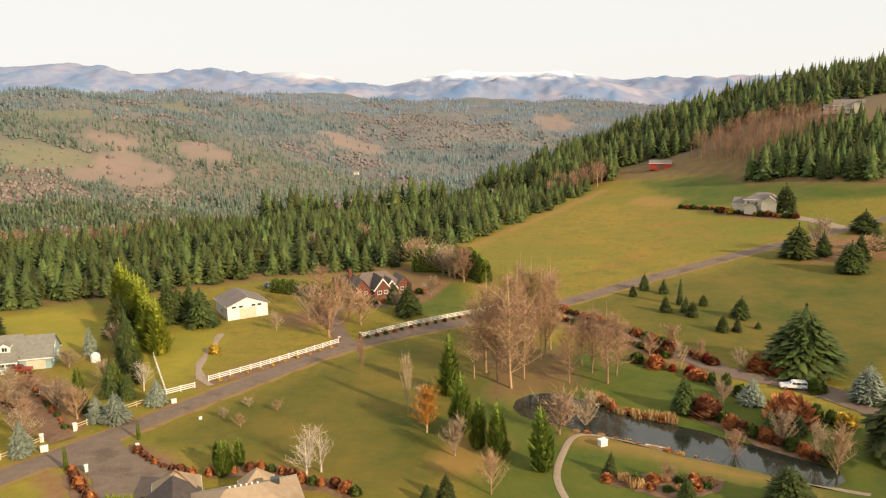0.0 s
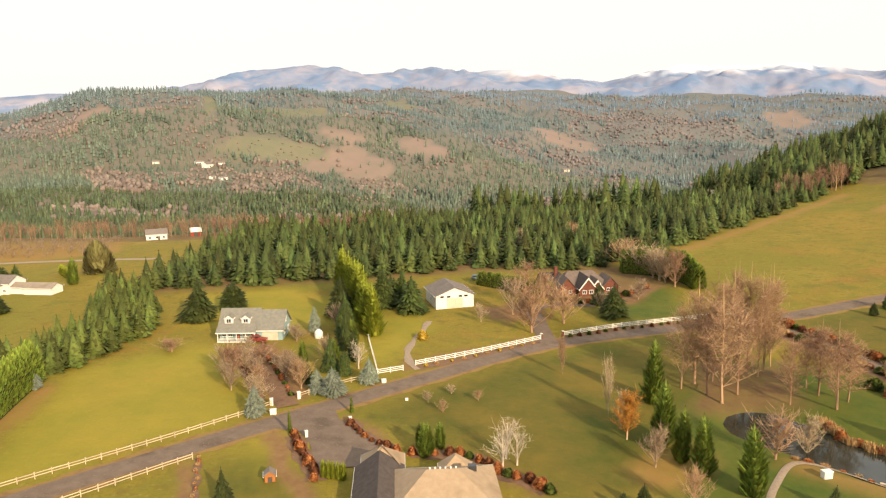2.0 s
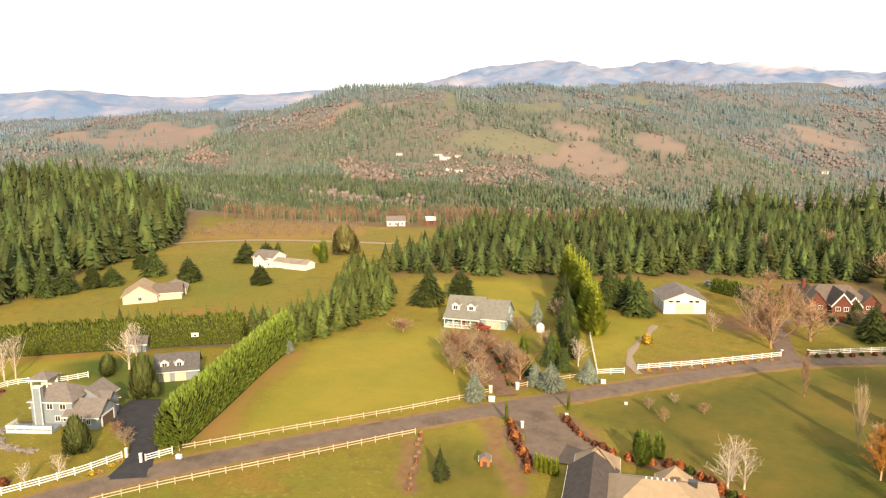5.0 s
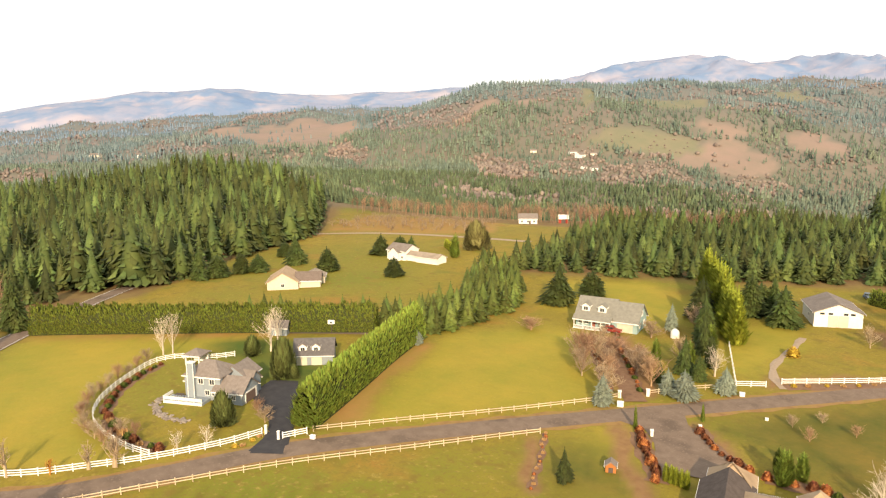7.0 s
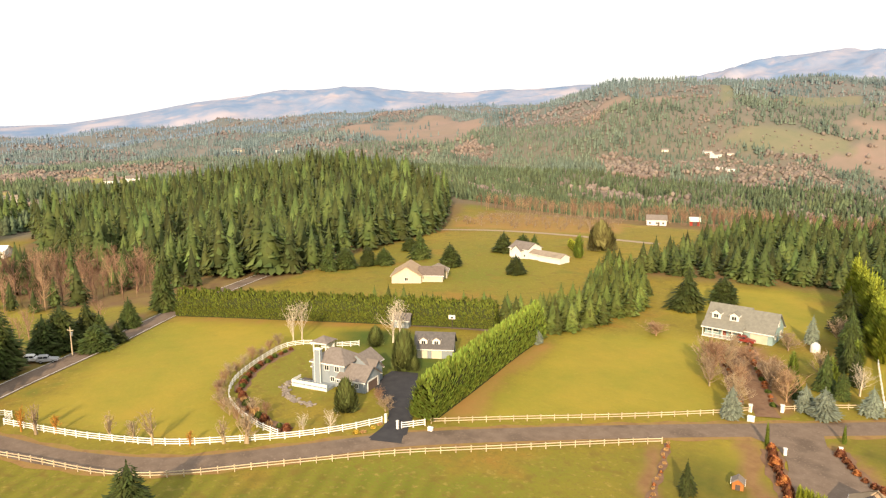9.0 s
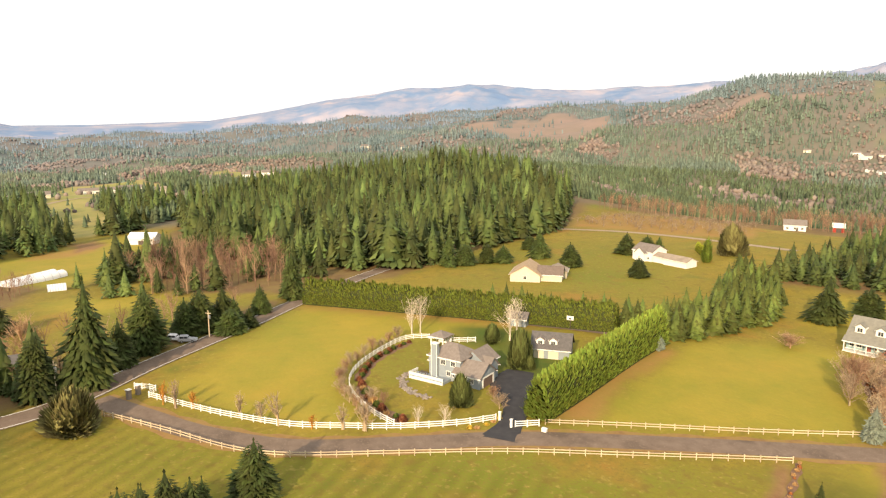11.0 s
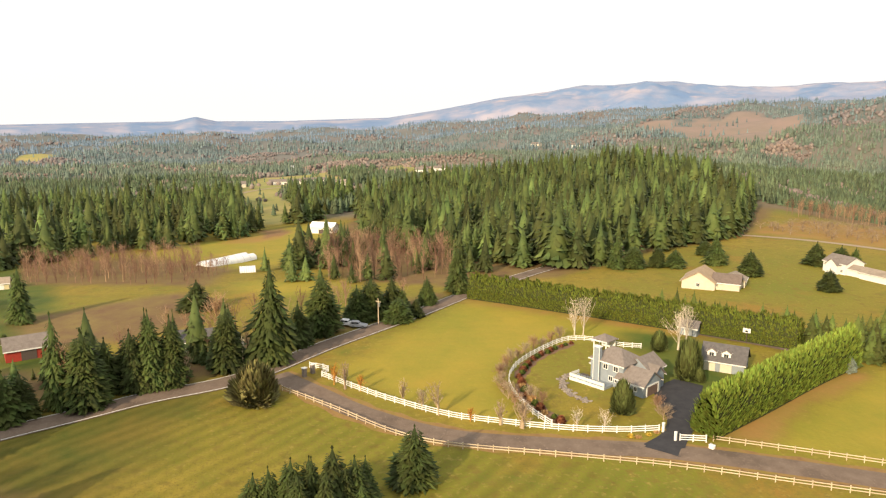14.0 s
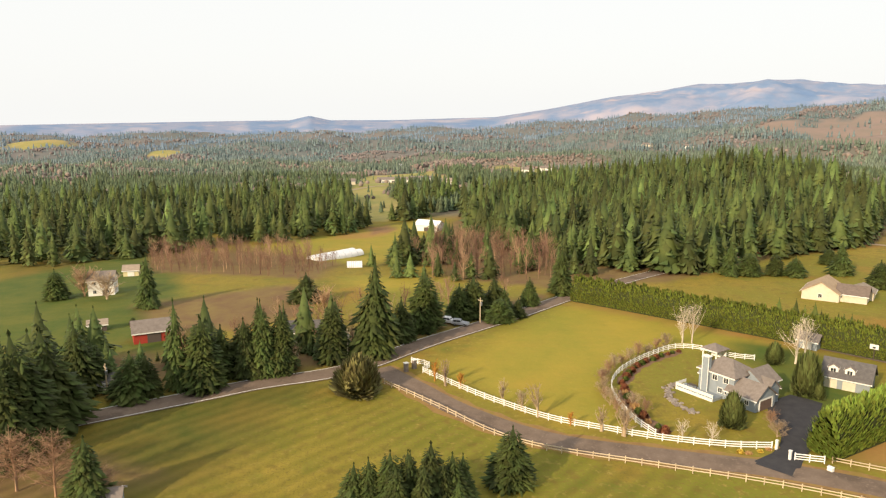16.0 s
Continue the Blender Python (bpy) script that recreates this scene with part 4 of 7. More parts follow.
BARE_FIELD = [
    (-125.4, 44.6, 3, 3.8), (-122, 45.7, 3, 3.3), (-113, 38.9, 4.5, 2.3), (-115.2, 35.6, 3.8, 1.9), (-117.8, 30.7, 3, 1.7), (-121.9, 25.8, 5.2, 1.9),
    (-124.9, 23.4, 3.5, 1.7), (-128.8, 20.3, 4, 1.8), (-137.2, 13.1, 4, 1.9), (-139.2, 10.2, 4.5, 1.9), (-142.2, 8.2, 5, 1.9),
]
BARE_ROAD = [
    (-102.7, -56, 11.3, 11.1), (-100.5, -49.4, 11.7, 11.7), (-98.2, -41.3, 6.5, 6.5), (-142.7, -42.4, 16, 5), (-239.6, -101.8, 10.8, 12.5), (-233.1, -92.1, 9.6, 14.1),
    (-186.7, -18.4, 11.7, 10.7), (-150.7, -21.8, 7.6, 3.8),
]
SHRUBS_POND = [
    (59.9, 158.6, 2.5, 2.5), (50.8, 154.4, 1.8, 2.1), (54.2, 152.5, 2, 3.2), (54.9, 149.9, 2, 5.3), (69.7, 152.9, 4, 6.9), (73, 150.6, 4, 8.2),
    (63.6, 126.6, 6, 10), (60.2, 140.2, 2.5, 3.8), (58.3, 143.3, 3.8, 3.1), (56.7, 146.5, 2.8, 2.6), (69, 127.1, 3.5, 3.1), (70.9, 125.6, 3, 2.4),
    (72.7, 124.1, 2.8, 4.8), (75.4, 139.7, 3.2, 4.5), (47.8, 157.2, 3, 5.4), (44.6, 160.9, 2.5, 4.1), (52.4, 163.9, 2.5, 3.4), (50.4, 132.2, 4.2, 7.1),
]
SHRUBS_HOUSE = [
    (-17.6, 105.2, 1.8, 2.1), (-56.1, 169.9, 2.5, 3.5),
]
ALL_FIRS = FIRS_POND + FIRS_POND_MORE + FIRS_HOUSE + FIRS_LANE + FIRS_LAWN + FIRS_FIELD + FIRS_ROAD
ALL_SPRUCES = SPRUCES_LANE + SPRUCES_HOUSE + SPRUCES_POND + SPRUCES_LAWN
ALL_CYPRESSES = CYPRESSES_POND + CYPRESSES_HOUSE + CYPRESSES_LANE + CYPRESSES_LAWN
ALL_BUSHES = BUSHES_LANE + BUSHES_FIELD
ALL_BARE = BARE_POND + BARE_POND_MORE + BARE_HOUSE + BARE_LANE + BARE_LAWN + BARE_FIELD + BARE_ROAD
fir_labels = {0: "dark-green fir with layered drooping branches", 1: "full dark-green fir standing in the grass", 2: "slender dark-green fir with a ragged crown", 3: "broad green fir with dense low branches"}
for i, (x, y, h, w) in enumerate(ALL_FIRS):
    v = i % 4
    label = fir_labels[v] if h > 7 else "young dark-green fir in the meadow grass"
    tree(("fir", v), "fir_tree", x, y, h, max(w * (1.55 if -95 < x < -88 and y < 12 else 1.3 if h > 7 else 1.1), h * 0.36), label, "tree", conifer(v, (50, 50, 44, 52)[v], (26, 28, 24, 30)[v], 0.2, (0.5, 0.35, 0.6, 0.3)[v], FIR_THING, power=(0.75, 0.65, 0.8, 0.6)[v], ragged=(0.2, 0.15, 0.3, 0.18)[v]))
for i, (x, y, h, w) in enumerate(ALL_SPRUCES):
    tree(("spruce", i % 2), "blue_spruce", x, y, h, w * 1.25, "silvery blue-green spruce with stiff tiered branches", "tree", conifer(20 + i % 2, 30, 30, 0.25, 0.05, SPRUCE, 0.75, ragged=0.15))
for i, (x, y, h, w) in enumerate(ALL_CYPRESSES):
    slim = h > 3.2 * w
    tree(("cypress", i % 2, slim), "cypress_tree", x, y, h, w, "slim green columnar cypress by the drive" if slim else "dense green cypress tapering to a point", "tree",
         conifer(30 + i % 2, 34, 28, 0.2, -0.4, CYPRESS, 0.5, 0.55, 0.02, 0.15))
WHITE_SPOTS = [(7, 103.8), (1.5, 116.4), (-22.4, 107.9), (-22.4, 111), (-20.2, 109.1), (-163.1, 69.2), (-162.5, 71.3), (-146.2, 88), (-150.4, 92.6), (-108.8, 52.4), (-110.1, 47.8), (63.4, 115.8), (53.7, 157.4), (36.1, 110.1), (56.6, 139.7), (-63.3, 145.2)]
for i, (x, y, h, w) in enumerate(ALL_BARE):
    if any(abs(x - a) + abs(y - b) < 0.5 for a, b in WHITE_SPOTS):
        tree(("birch", i % 3), "birch_tree", x, y, h, w, "white-barked leafless birch with fine upswept branches", "tree", leafless(20 + i % 3, 20, 10, 0.3, 0.1, 0.8, 0.0058, TWIG_WHITE, None, 1.7))
    elif h > 14 or (x > -106 and y < -35):
        tree(("alder", i % 4), "alder_tree", x, y, h * 0.95, w * 0.72, "tall leafless alder with dense rose-brown twigs", "tree", leafless(i % 4, 54, 20, 0.34, 0.12, 0.05, 0.0044, TWIG_ROSE, BARK, 1.9))
    elif i in (68, 62, 66):
        tree(("orange", 0), "sapling", x, y, h, w, "slim sapling with orange winter leaves by the fence", "tree", leafless(30, 18, 12, 0.22, 0.1, 0.9, 0.016, TWIG_ORANGE))
    elif h < 5.5 and w < 2.5:
        tree(("sapling", i % 2), "sapling", x, y, h * 1.3, w * 1.7, "slim leafless sapling by the white fence", "tree", leafless(32 + i % 2, 18, 9, 0.22, 0.12, 1.0, 0.011, TWIG_GREY, None, 1.6), group="saplings along the fence")
    else:
        v = i % 4
        tree(("bare", v), "bare_tree", x, y, h * 1.05, w * 0.8, ("leafless tree with grey-brown spreading twigs", "leafless rose-brown tree with fine twigs")[v % 2], "tree", leafless(10 + v, 32, 18, 0.32, 0.05, 0.95, 0.0085, TWIG_GREY if v % 2 == 0 else TWIG_ROSE))
tree(("orange", 1), "orange_tree", -3.4, 124.5, 10.5, 4.6, "birch holding orange autumn leaves", "tree", leafless(31, 46, 40, 0.24, 0.1, 0.5, 0.007, TWIG_ORANGE, TWIG_WHITE))
for x, y, h, w in [(11.5, 150.5, 22, 8), (6.5, 152, 21, 8), (13, 158, 25, 8), (19, 171, 25, 7), (26, 170, 24, 7), (22.5, 163, 24, 7), (33, 155, 17, 8), (38, 153, 15, 8), (17.5, 152.5, 21, 8), (27, 150, 16, 7)]:
    tree(("alder", int(h) % 4), "alder_tree", x, y, h, w, "tall leafless alder with dense rose-brown twigs", "tree", leafless(0, 54, 20, 0.34, 0.12, 0.05, 0.0044, TWIG_ROSE, BARK, 1.9))
for x, y, h, w in [(-88, 138, 6, 6), (-82, 133, 5.5, 6), (-79, 128.5, 6, 6), (-92, 145, 6, 6), (-84, 126, 7, 7), (-90, 134, 8, 8), (-73, 134.5, 5.5, 5), (-79, 141, 5, 6), (-74, 150, 6, 5), (-33, 188, 10, 8), (-27, 200, 10, 9), (-38, 198, 12, 10), (-31, 212, 11, 9), (-14, 208, 6, 7), (-4, 222, 7, 8), (-6, 256, 11, 12), (0, 250, 11, 11), (4, 244, 10, 10), (-33, 300, 12, 8), (-52, 290, 11, 6)]:
    v = int(x * 3) % 4
    tree(("bare", v), "bare_tree", x, y, h * 1.05, w * 0.8, ("leafless tree with grey-brown spreading twigs", "leafless rose-brown tree with fine twigs")[v % 2], "tree", leafless(10 + v, 32, 18, 0.32, 0.05, 0.95, 0.0085, TWIG_GREY if v % 2 == 0 else TWIG_ROSE))
for x, y, h, w in [(-93, 1.5, 9, 6), (-90.5, 6.5, 8.5, 5), (-93.5, 9.5, 8, 5), (-88, 3.5, 9.5, 6), (-89, 0, 9, 6), (-94, -1.5, 8, 5), (-86, 8, 8, 6), (-71.5, 157, 10, 6), (-75, 164, 11, 7), (-78, 172, 12, 7), (-66.5, 150, 8, 4), (-70, 134, 5, 3.5), (-81, 190, 13, 8), (-74, 205, 11, 9), (-69, 198, 10, 8), (130, 243, 9, 8), (136, 232, 10, 8), (148, 243, 8, 8), (-15, 214, 7, 6), (-205, 40, 9, 7), (-196, 31, 8, 7)]:
    tree(("fir", int(x * 3) % 4), "fir_tree", x, y, h, w, fir_labels[int(x * 3) % 4] if h > 7 else "young dark-green fir in the meadow grass", "tree", conifer(0, 40, 30, 0.2, 0.35, FIR_THING))
for i in range(5):
    tree(("goldcolumn", i % 2), "golden_arborvitae", -48.7 + i * 0.825, 96.5 + i * 0.025, 3.3, 1.3, "clipped golden arborvitae column by the forecourt", "tree", conifer(70 + i % 2, 26, 24, 0.2, -0.3, GOLD_CYPRESS, 0.25, 0.5, 0.0, 0.08), group="arborvitae row")
OLIVE_LEAF = material("olive juniper sprays", [(0.13, 0.12, 0.045), (0.22, 0.2, 0.075)], 1.2, island=0.4)
SHRUB_MATS = {c: material(c + " shrub leaves", s, 2.5, island=0.45) for c, s in {
    "red": [(0.2, 0.02, 0.015), (0.32, 0.05, 0.03)], "rust": [(0.34, 0.12, 0.045), (0.46, 0.19, 0.075)], "green": [(0.06, 0.09, 0.02), (0.12, 0.15, 0.03)],
    "maroon": [(0.17, 0.06, 0.032), (0.25, 0.1, 0.05)], "yellow": [(0.45, 0.3, 0.04), (0.55, 0.4, 0.08)], "straw": [(0.42, 0.24, 0.1), (0.52, 0.34, 0.16)]}.items()}


def shrub_build(variant, mat, count=320, spray=0.3):
    shape_rng = np.random.default_rng(500 + variant)

    def build(top):
        parts = []
        for k in range(count):
            u, a = shape_rng.uniform(0.0, 1.0), shape_rng.uniform(0, 6.283)
            s = math.sqrt(1 - u * u)
            d = np.array((math.cos(a) * s * 0.5, math.sin(a) * s * 0.5, u))
            d = d * (0.88 + 0.12 * math.sin(3 * a + variant) * (1 - u))
            parts.append(fold(d * 0.62, d * shape_rng.uniform(0.85, 1.2) + np.array((0, 0, 0.03)), spray * 0.42, 0.06))
        V, F = gather(parts)
        mesh_object("foliage", V, F, mat, parent=top)
        n = 9
        Vc = [(math.cos(6.283 * i / n) * 0.36 * q, math.sin(6.283 * i / n) * 0.36 * q, z * 0.9) for z, q in ((-0.05, 0.8), (0.3, 1.0), (0.62, 0.78), (0.82, 0.4)) for i in range(n)] + [(0, 0, 0.88)]
        Fc = [(k * n + i, k * n + (i + 1) % n, (k + 1) * n + (i + 1) % n) for k in range(3) for i in range(n)] + [(k * n + i, (k + 1) * n + (i + 1) % n, (k + 1) * n + i) for k in range(3) for i in range(n)] + [(3 * n + i, 3 * n + (i + 1) % n, 4 * n) for i in range(n)]
        mesh_object("core", Vc, Fc, mat, parent=top)
    return build


def reed_build(variant, mat):
    shape_rng = np.random.default_rng(800 + variant)

    def build(top):
        parts = []
        for k in range(260):
            q, a = math.sqrt(shape_rng.random()) * 0.46, shape_rng.uniform(0, 6.283)
            root = np.array((math.cos(a) * q, math.sin(a) * q, -0.05))
            parts.append(fold(root, root + np.array((shape_rng.normal(0, 0.1), shape_rng.normal(0, 0.1), shape_rng.uniform(0.5, 1.05))), 0.03, 0.01))
        V, F = gather(parts)
        mesh_object("foliage", V, F, mat, parent=top)
    return build


def shrub(colour, x, y, h, w, label, group=""):
    v = int(abs(x * 7 + y * 3)) % 2
    tree(("shrub", colour, v), "shrub", x, y, h, w, label, "shrub", reed_build(v, SHRUB_MATS[colour]) if colour == "straw" else shrub_build(v, SHRUB_MATS[colour]), group)


POND_COLOURS = ["red", "red", "red", "rust", "rust", "rust", "rust", "green", "green", "green", "green", "green", "yellow", "green", "rust", "green", "maroon", "maroon"]
SHRUB_LABELS = {"red": "rounded deep-red shrub in a mulch bed", "rust": "wide rust-orange leafless winter shrub", "green": "clipped dark-green evergreen shrub", "maroon": "low maroon shrub in the border", "yellow": "low golden-yellow shrub in the grass", "straw": "clump of tall straw-coloured grass"}
for i, (x, y, h, w) in enumerate(SHRUBS_POND):
    c = POND_COLOURS[i % len(POND_COLOURS)]
    shrub(c, x, y, h, w, SHRUB_LABELS[c])
shrub("yellow", -56.1, 169.9, 2.5, 3.5, SHRUB_LABELS["yellow"])


for i, (x, y) in enumerate(spline([(-119, 41), (-127, 40.4), (-135.5, 41.5), (-142.6, 44.8), (-148.6, 49.6), (-155, 56.6), (-160, 64)], 3.6)):
    tree(("bare", i % 4), "bare_shrub", x, y, 2.6 + 0.7 * (i % 3), 3.2, "low leafless brown shrub outside the curved fence", "shrub", leafless(10, 32, 18, 0.32, 0.05, 0.95, 0.0085, TWIG_GREY), group="leafless shrubs along the curved fence")
GARDEN_LEAF = material("dark garden evergreen sprays", [(0.09, 0.115, 0.035), (0.15, 0.17, 0.05)], 1.2, per_object=0.15, island=0.4)
for x, y, h, w in [(-115.9, 59.2, 6.5, 5.0), (-147.2, 83.6, 5, 4.4), (-129.2, 80.4, 8.9, 6.2), (-126.9, 81.7, 3.2, 2.8)]:
    tree(("rounded", 0), "evergreen_tree", x, y, h, w, "rounded dark evergreen on the garden lawn", "tree", shrub_build(9, GARDEN_LEAF, 1300, 0.13))
for x, y, h, w in ALL_BUSHES:
    tree(("bush", 0), "juniper_bush", x, y, h, w, "wide rounded olive-green evergreen bush", "bush", shrub_build(7, OLIVE_LEAF, 1400, 0.12))


EARTH = material("brown earth and leaves", [(0.16, 0.09, 0.055), (0.23, 0.14, 0.085)], 0.8, bump=0.4, bump_scale=8, big=[(0.4, (0.12, 0.07, 0.045), 0.3)])


def border(points, gap, colours, h, w, group):
    """Shrubs along a line, in a strip of mulch."""
    if "reeds" not in group and "tufts" not in group:
        ribbon("mulch_bed", points, w * 1.7, EARTH, 0.04, "brown mulch bed under low shrubs", "mulch bed", edge=0.3, step=1.5)
    for i, (x, y) in enumerate(spline(points, gap)):
        c = colours[i % len(colours)]
        k = random.uniform(0.75, 1.25)
        shrub(c, x + random.uniform(-0.3, 0.3), y + random.uniform(-0.3, 0.3), h * k, w * k, SHRUB_LABELS[c], group)


border([(-60.5, 109), (-55.5, 102.5), (-51, 98), (-49.5, 95)], 1.9, ["rust", "maroon", "maroon"], 1.5, 2.0, "border along the forecourt")
border([(-53.5, 118), (-50, 113.5), (-46, 110.8), (-41, 108.5)], 1.9, ["rust", "maroon", "maroon", "maroon"], 1.1, 1.8, "border along the forecourt")
border([(-38, 108.3), (-31, 109.5), (-27, 109), (-22, 105.5), (-17.5, 104.5), (-14, 102)], 2.1, ["rust", "green", "rust", "maroon"], 1.6, 2.2, "border behind the house")
border([(-49, 150), (-38, 161.5), (-28, 172.5)], 3.6, ["yellow", "straw"], 0.7, 1.2, "grass tufts along the fence")
border([(-19.5, 180.5), (-8, 189.5), (7, 198.5)], 2.6, ["green", "maroon"], 1.0, 1.4, "shrubs along the fence")
border([(-72, 97), (-66.5, 88.5), (-61.8, 80)], 1.5, ["straw", "rust", "straw"], 0.5, 0.7, "dry grass along the wire fence")
border([(-113.5, 46.5), (-118.5, 44.8), (-126.5, 44.4), (-133.5, 45.5)], 2.2, ["maroon", "green", "straw"], 1.3, 1.8, "border inside the white fence")
border([(-137, 46.2), (-145.5, 51.5), (-151.8, 58.5), (-156.2, 65.5)], 2.0, ["maroon", "green"], 1.1, 1.7, "border inside the white fence")
border([(-107, 62.2), (-105.2, 58), (-105.8, 55.5)], 1.6, ["yellow", "straw"], 0.6, 1.5, "grass tufts along the fence")
border([(-98, 150), (-88, 138), (-75, 122.5)], 2.4, ["maroon", "rust"], 0.8, 1.4, "border along the drive")
border([(-94, 156), (-84, 143), (-70.5, 126.5)], 2.4, ["maroon", "green", "rust"], 0.8, 1.4, "border along the drive")
border([(32, 203), (46, 184), (56.5, 165), (61, 157)], 2.2, ["green", "maroon", "rust"], 2.0, 3.2, "border along the drive")
border([(29, 198), (43, 178), (52, 163)], 2.6, ["maroon", "green", "straw"], 1.6, 2.8, "border along the drive")
border([(-24, 213), (-14, 217), (-8, 226), (-2, 236)], 3.0, ["maroon", "green", "rust"], 1.8, 3.0, "shrubs round the brick house")
border([(126, 330), (132, 318), (140, 306), (146, 298)], 3.0, ["green", "maroon", "rust", "yellow"], 2.4, 4.0, "shrubs round the hillside house")
border([(116, 350), (122, 342), (128, 334)], 3.4, ["green", "rust"], 2.0, 3.4, "shrubs round the hillside house")
border([(31.5, 142.5), (34, 137), (38, 133.5), (43.5, 130)], 1.1, ["straw", "straw", "rust"], 1.7, 2.4, "reeds in the pond")
border([(24, 126.5), (31, 124), (38, 118.5), (45, 115)], 2.4, ["straw", "rust"], 0.5, 1.8, "grass tufts on the bank")
border([(30, 106), (35, 104), (42, 106), (26, 108)], 2.3, ["straw", "rust", "green"], 1.3, 2.6, "rough grass by the path")
border([(50, 133), (54, 126), (59, 119), (64, 112)], 2.4, ["rust", "maroon", "green"], 2.2, 3.2, "shrubs on the bank")


# ---- hedges: dense sprays over a core coloured dark for inner shade ----
def hedge(points, tall, wide, mat, label, density=5.5, spray=1.0, slope=0.75):
    line = spline([(x, y) for x, y in points], 1.2)
    n = len(line)
    s = np.linspace(0, 1, n)
    H = np.interp(s, np.linspace(0, 1, len(tall)), tall)
    W = np.interp(s, np.linspace(0, 1, len(wide)), wide)
    H = H * (1 + 0.06 * np.sin(np.arange(n) * 2.1) + 0.05 * rng.uniform(-1, 1, n))
    d = np.gradient(line, axis=0)
    d /= np.linalg.norm(d, axis=1)[:, None]
    side = np.stack([-d[:, 1], d[:, 0]], 1)
    g = heights(line[:, 0], line[:, 1])
    top = new("hedge")
    top.location = (line[0, 0], line[0, 1], g[0])
    base = np.array(top.location)
    profile = [(-1.0, 0.0), (-1.0, 0.35), (-0.72, 0.75), (0.0, 1.0), (0.72, 0.75), (1.0, 0.35), (1.0, 0.0)]
    V, F = [], []
    for j, (a, b) in enumerate(profile):
        p = line + side * (W * 0.5 * a * 0.8)[:, None]
        V.append(np.column_stack([p, g - 0.15 + H * b * 0.88]))
    V = np.concatenate(V) - base
    i = np.arange(n - 1)
    for j in range(len(profile) - 1):
        F.append(np.stack([j * n + i, (j + 1) * n + i, (j + 1) * n + i + 1, j * n + i + 1], 1))
    mesh_object("core", V, np.concatenate(F), HEDGE_SHADE, parent=top)
    length = 1.2 * (n - 1)
    count = int(length * (2 * np.mean(H) + np.mean(W)) * density * 1.9 / spray)
    parts = []
    for _ in range(count):
        q, v = rng.uniform(-0.4, n - 0.6), rng.uniform(-1, 1)
        k = int(np.clip(q, 0, n - 1))
        a = np.interp(v, [-1, -0.55, -0.3, 0, 0.3, 0.55, 1], [-1, -1, -0.72, 0, 0.72, 1, 1])
        b = np.interp(v, [-1, -0.55, -0.3, 0, 0.3, 0.55, 1], [0, 0.35, 0.75, 1, 0.75, 0.35, 0])
        c = line[k] + d[k] * (q - k) * 1.2
        end = 0.0
        if q < 0.5 or q > n - 1.5:
            end = (-1 if q < 0.5 else 1) * rng.uniform(0, 0.8)
        r0 = c + side[k] * W[k] * 0.5 * a * 0.72
        out2 = side[k] * a * 0.5 + d[k] * (rng.uniform(-0.35, 0.35) + end)
        z0 = g[k] + H[k] * b * 0.9
        root = np.array((r0[0], r0[1], z0))
        L = spray * rng.uniform(0.7, 1.35)
        tip = root + np.array((out2[0], out2[1], slope + 0.3 * b)) * L
        parts.append(fold(root, tip, 0.17 * L, 0.1 * L))
    for k, way in ((0, -1), (n - 1, 1)):
        for _ in range(int(H[k] * W[k] * density * 1.5)):
            v, u = rng.uniform(-1, 1), math.sqrt(rng.random())
            a = np.interp(v, [-1, -0.55, -0.3, 0, 0.3, 0.55, 1], [-1, -1, -0.72, 0, 0.72, 1, 1]) * u
            b = np.interp(v, [-1, -0.55, -0.3, 0, 0.3, 0.55, 1], [0, 0.35, 0.75, 1, 0.75, 0.35, 0]) * rng.uniform(0.2, 1)
            r0 = line[k] + side[k] * W[k] * 0.5 * a * 0.8
            root = np.array((r0[0], r0[1], g[k] + H[k] * b * 0.85))
            L = spray * rng.uniform(0.8, 1.5)
            parts.append(fold(root, root + np.array((d[k][0] * way * 0.8, d[k][1] * way * 0.8, slope)) * L, 0.2 * L, 0.1 * L))
    V, F = gather(parts)
    mesh_object("foliage", V - base, F, mat, parent=top)
    return tagged(top, label, "hedge")


hedge([(-103.6, 68.5), (-112, 85), (-121, 102), (-129, 119)], [8.0, 8.5, 8.5, 9], [5.5, 5.5, 5.5, 5], CYPRESS, "tall feathery green cypress hedge beside the field", 5.0, 1.25)
hedge([(-210, 55), (-185.2, 75.5), (-166.5, 92.3), (-150, 107.5), (-141, 116)], [8.2, 8, 7.8, 7.8, 8], [4.5, 4.5, 4.5, 4.5, 4.5], CYPRESS, "long clipped green cypress hedge along the field", 5.0, 0.85)
for i, (x, y) in enumerate(spline([(-70, 170), (-77, 182), (-85, 196), (-99, 217)], 4.6)):
    tree(("golden", i % 3), "golden_cypress", x + random.uniform(-0.6, 0.6), y, random.uniform(13.5, 16.5), random.uniform(6.5, 8), "tall golden-green cypress in a garden row", "tree",
         conifer(60 + i % 3, 36, 28, 0.2, -0.3, GOLD_CYPRESS, 0.55, 0.4, 0.01, 0.18), group="golden cypress row")
hedge([(-56, 232), (-48, 228), (-38, 224), (-30, 222)], [4.5, 5, 4.5, 4.5], [3, 3, 3, 3], CYPRESS, "clipped green hedge behind the garden shed", 5, 0.7)
hedge([(-10, 258), (2, 254), (10, 246), (14, 236)], [8, 10, 10, 8], [5, 5, 5, 5], CYPRESS, "rounded green hedge behind the brick house", 4.5, 1.0)
hedge([(-214, 216), (-202, 208)], [3.5, 3.5], [2, 2], GOLD_CYPRESS, "low golden-green hedge by the farmyard", 5, 0.6)

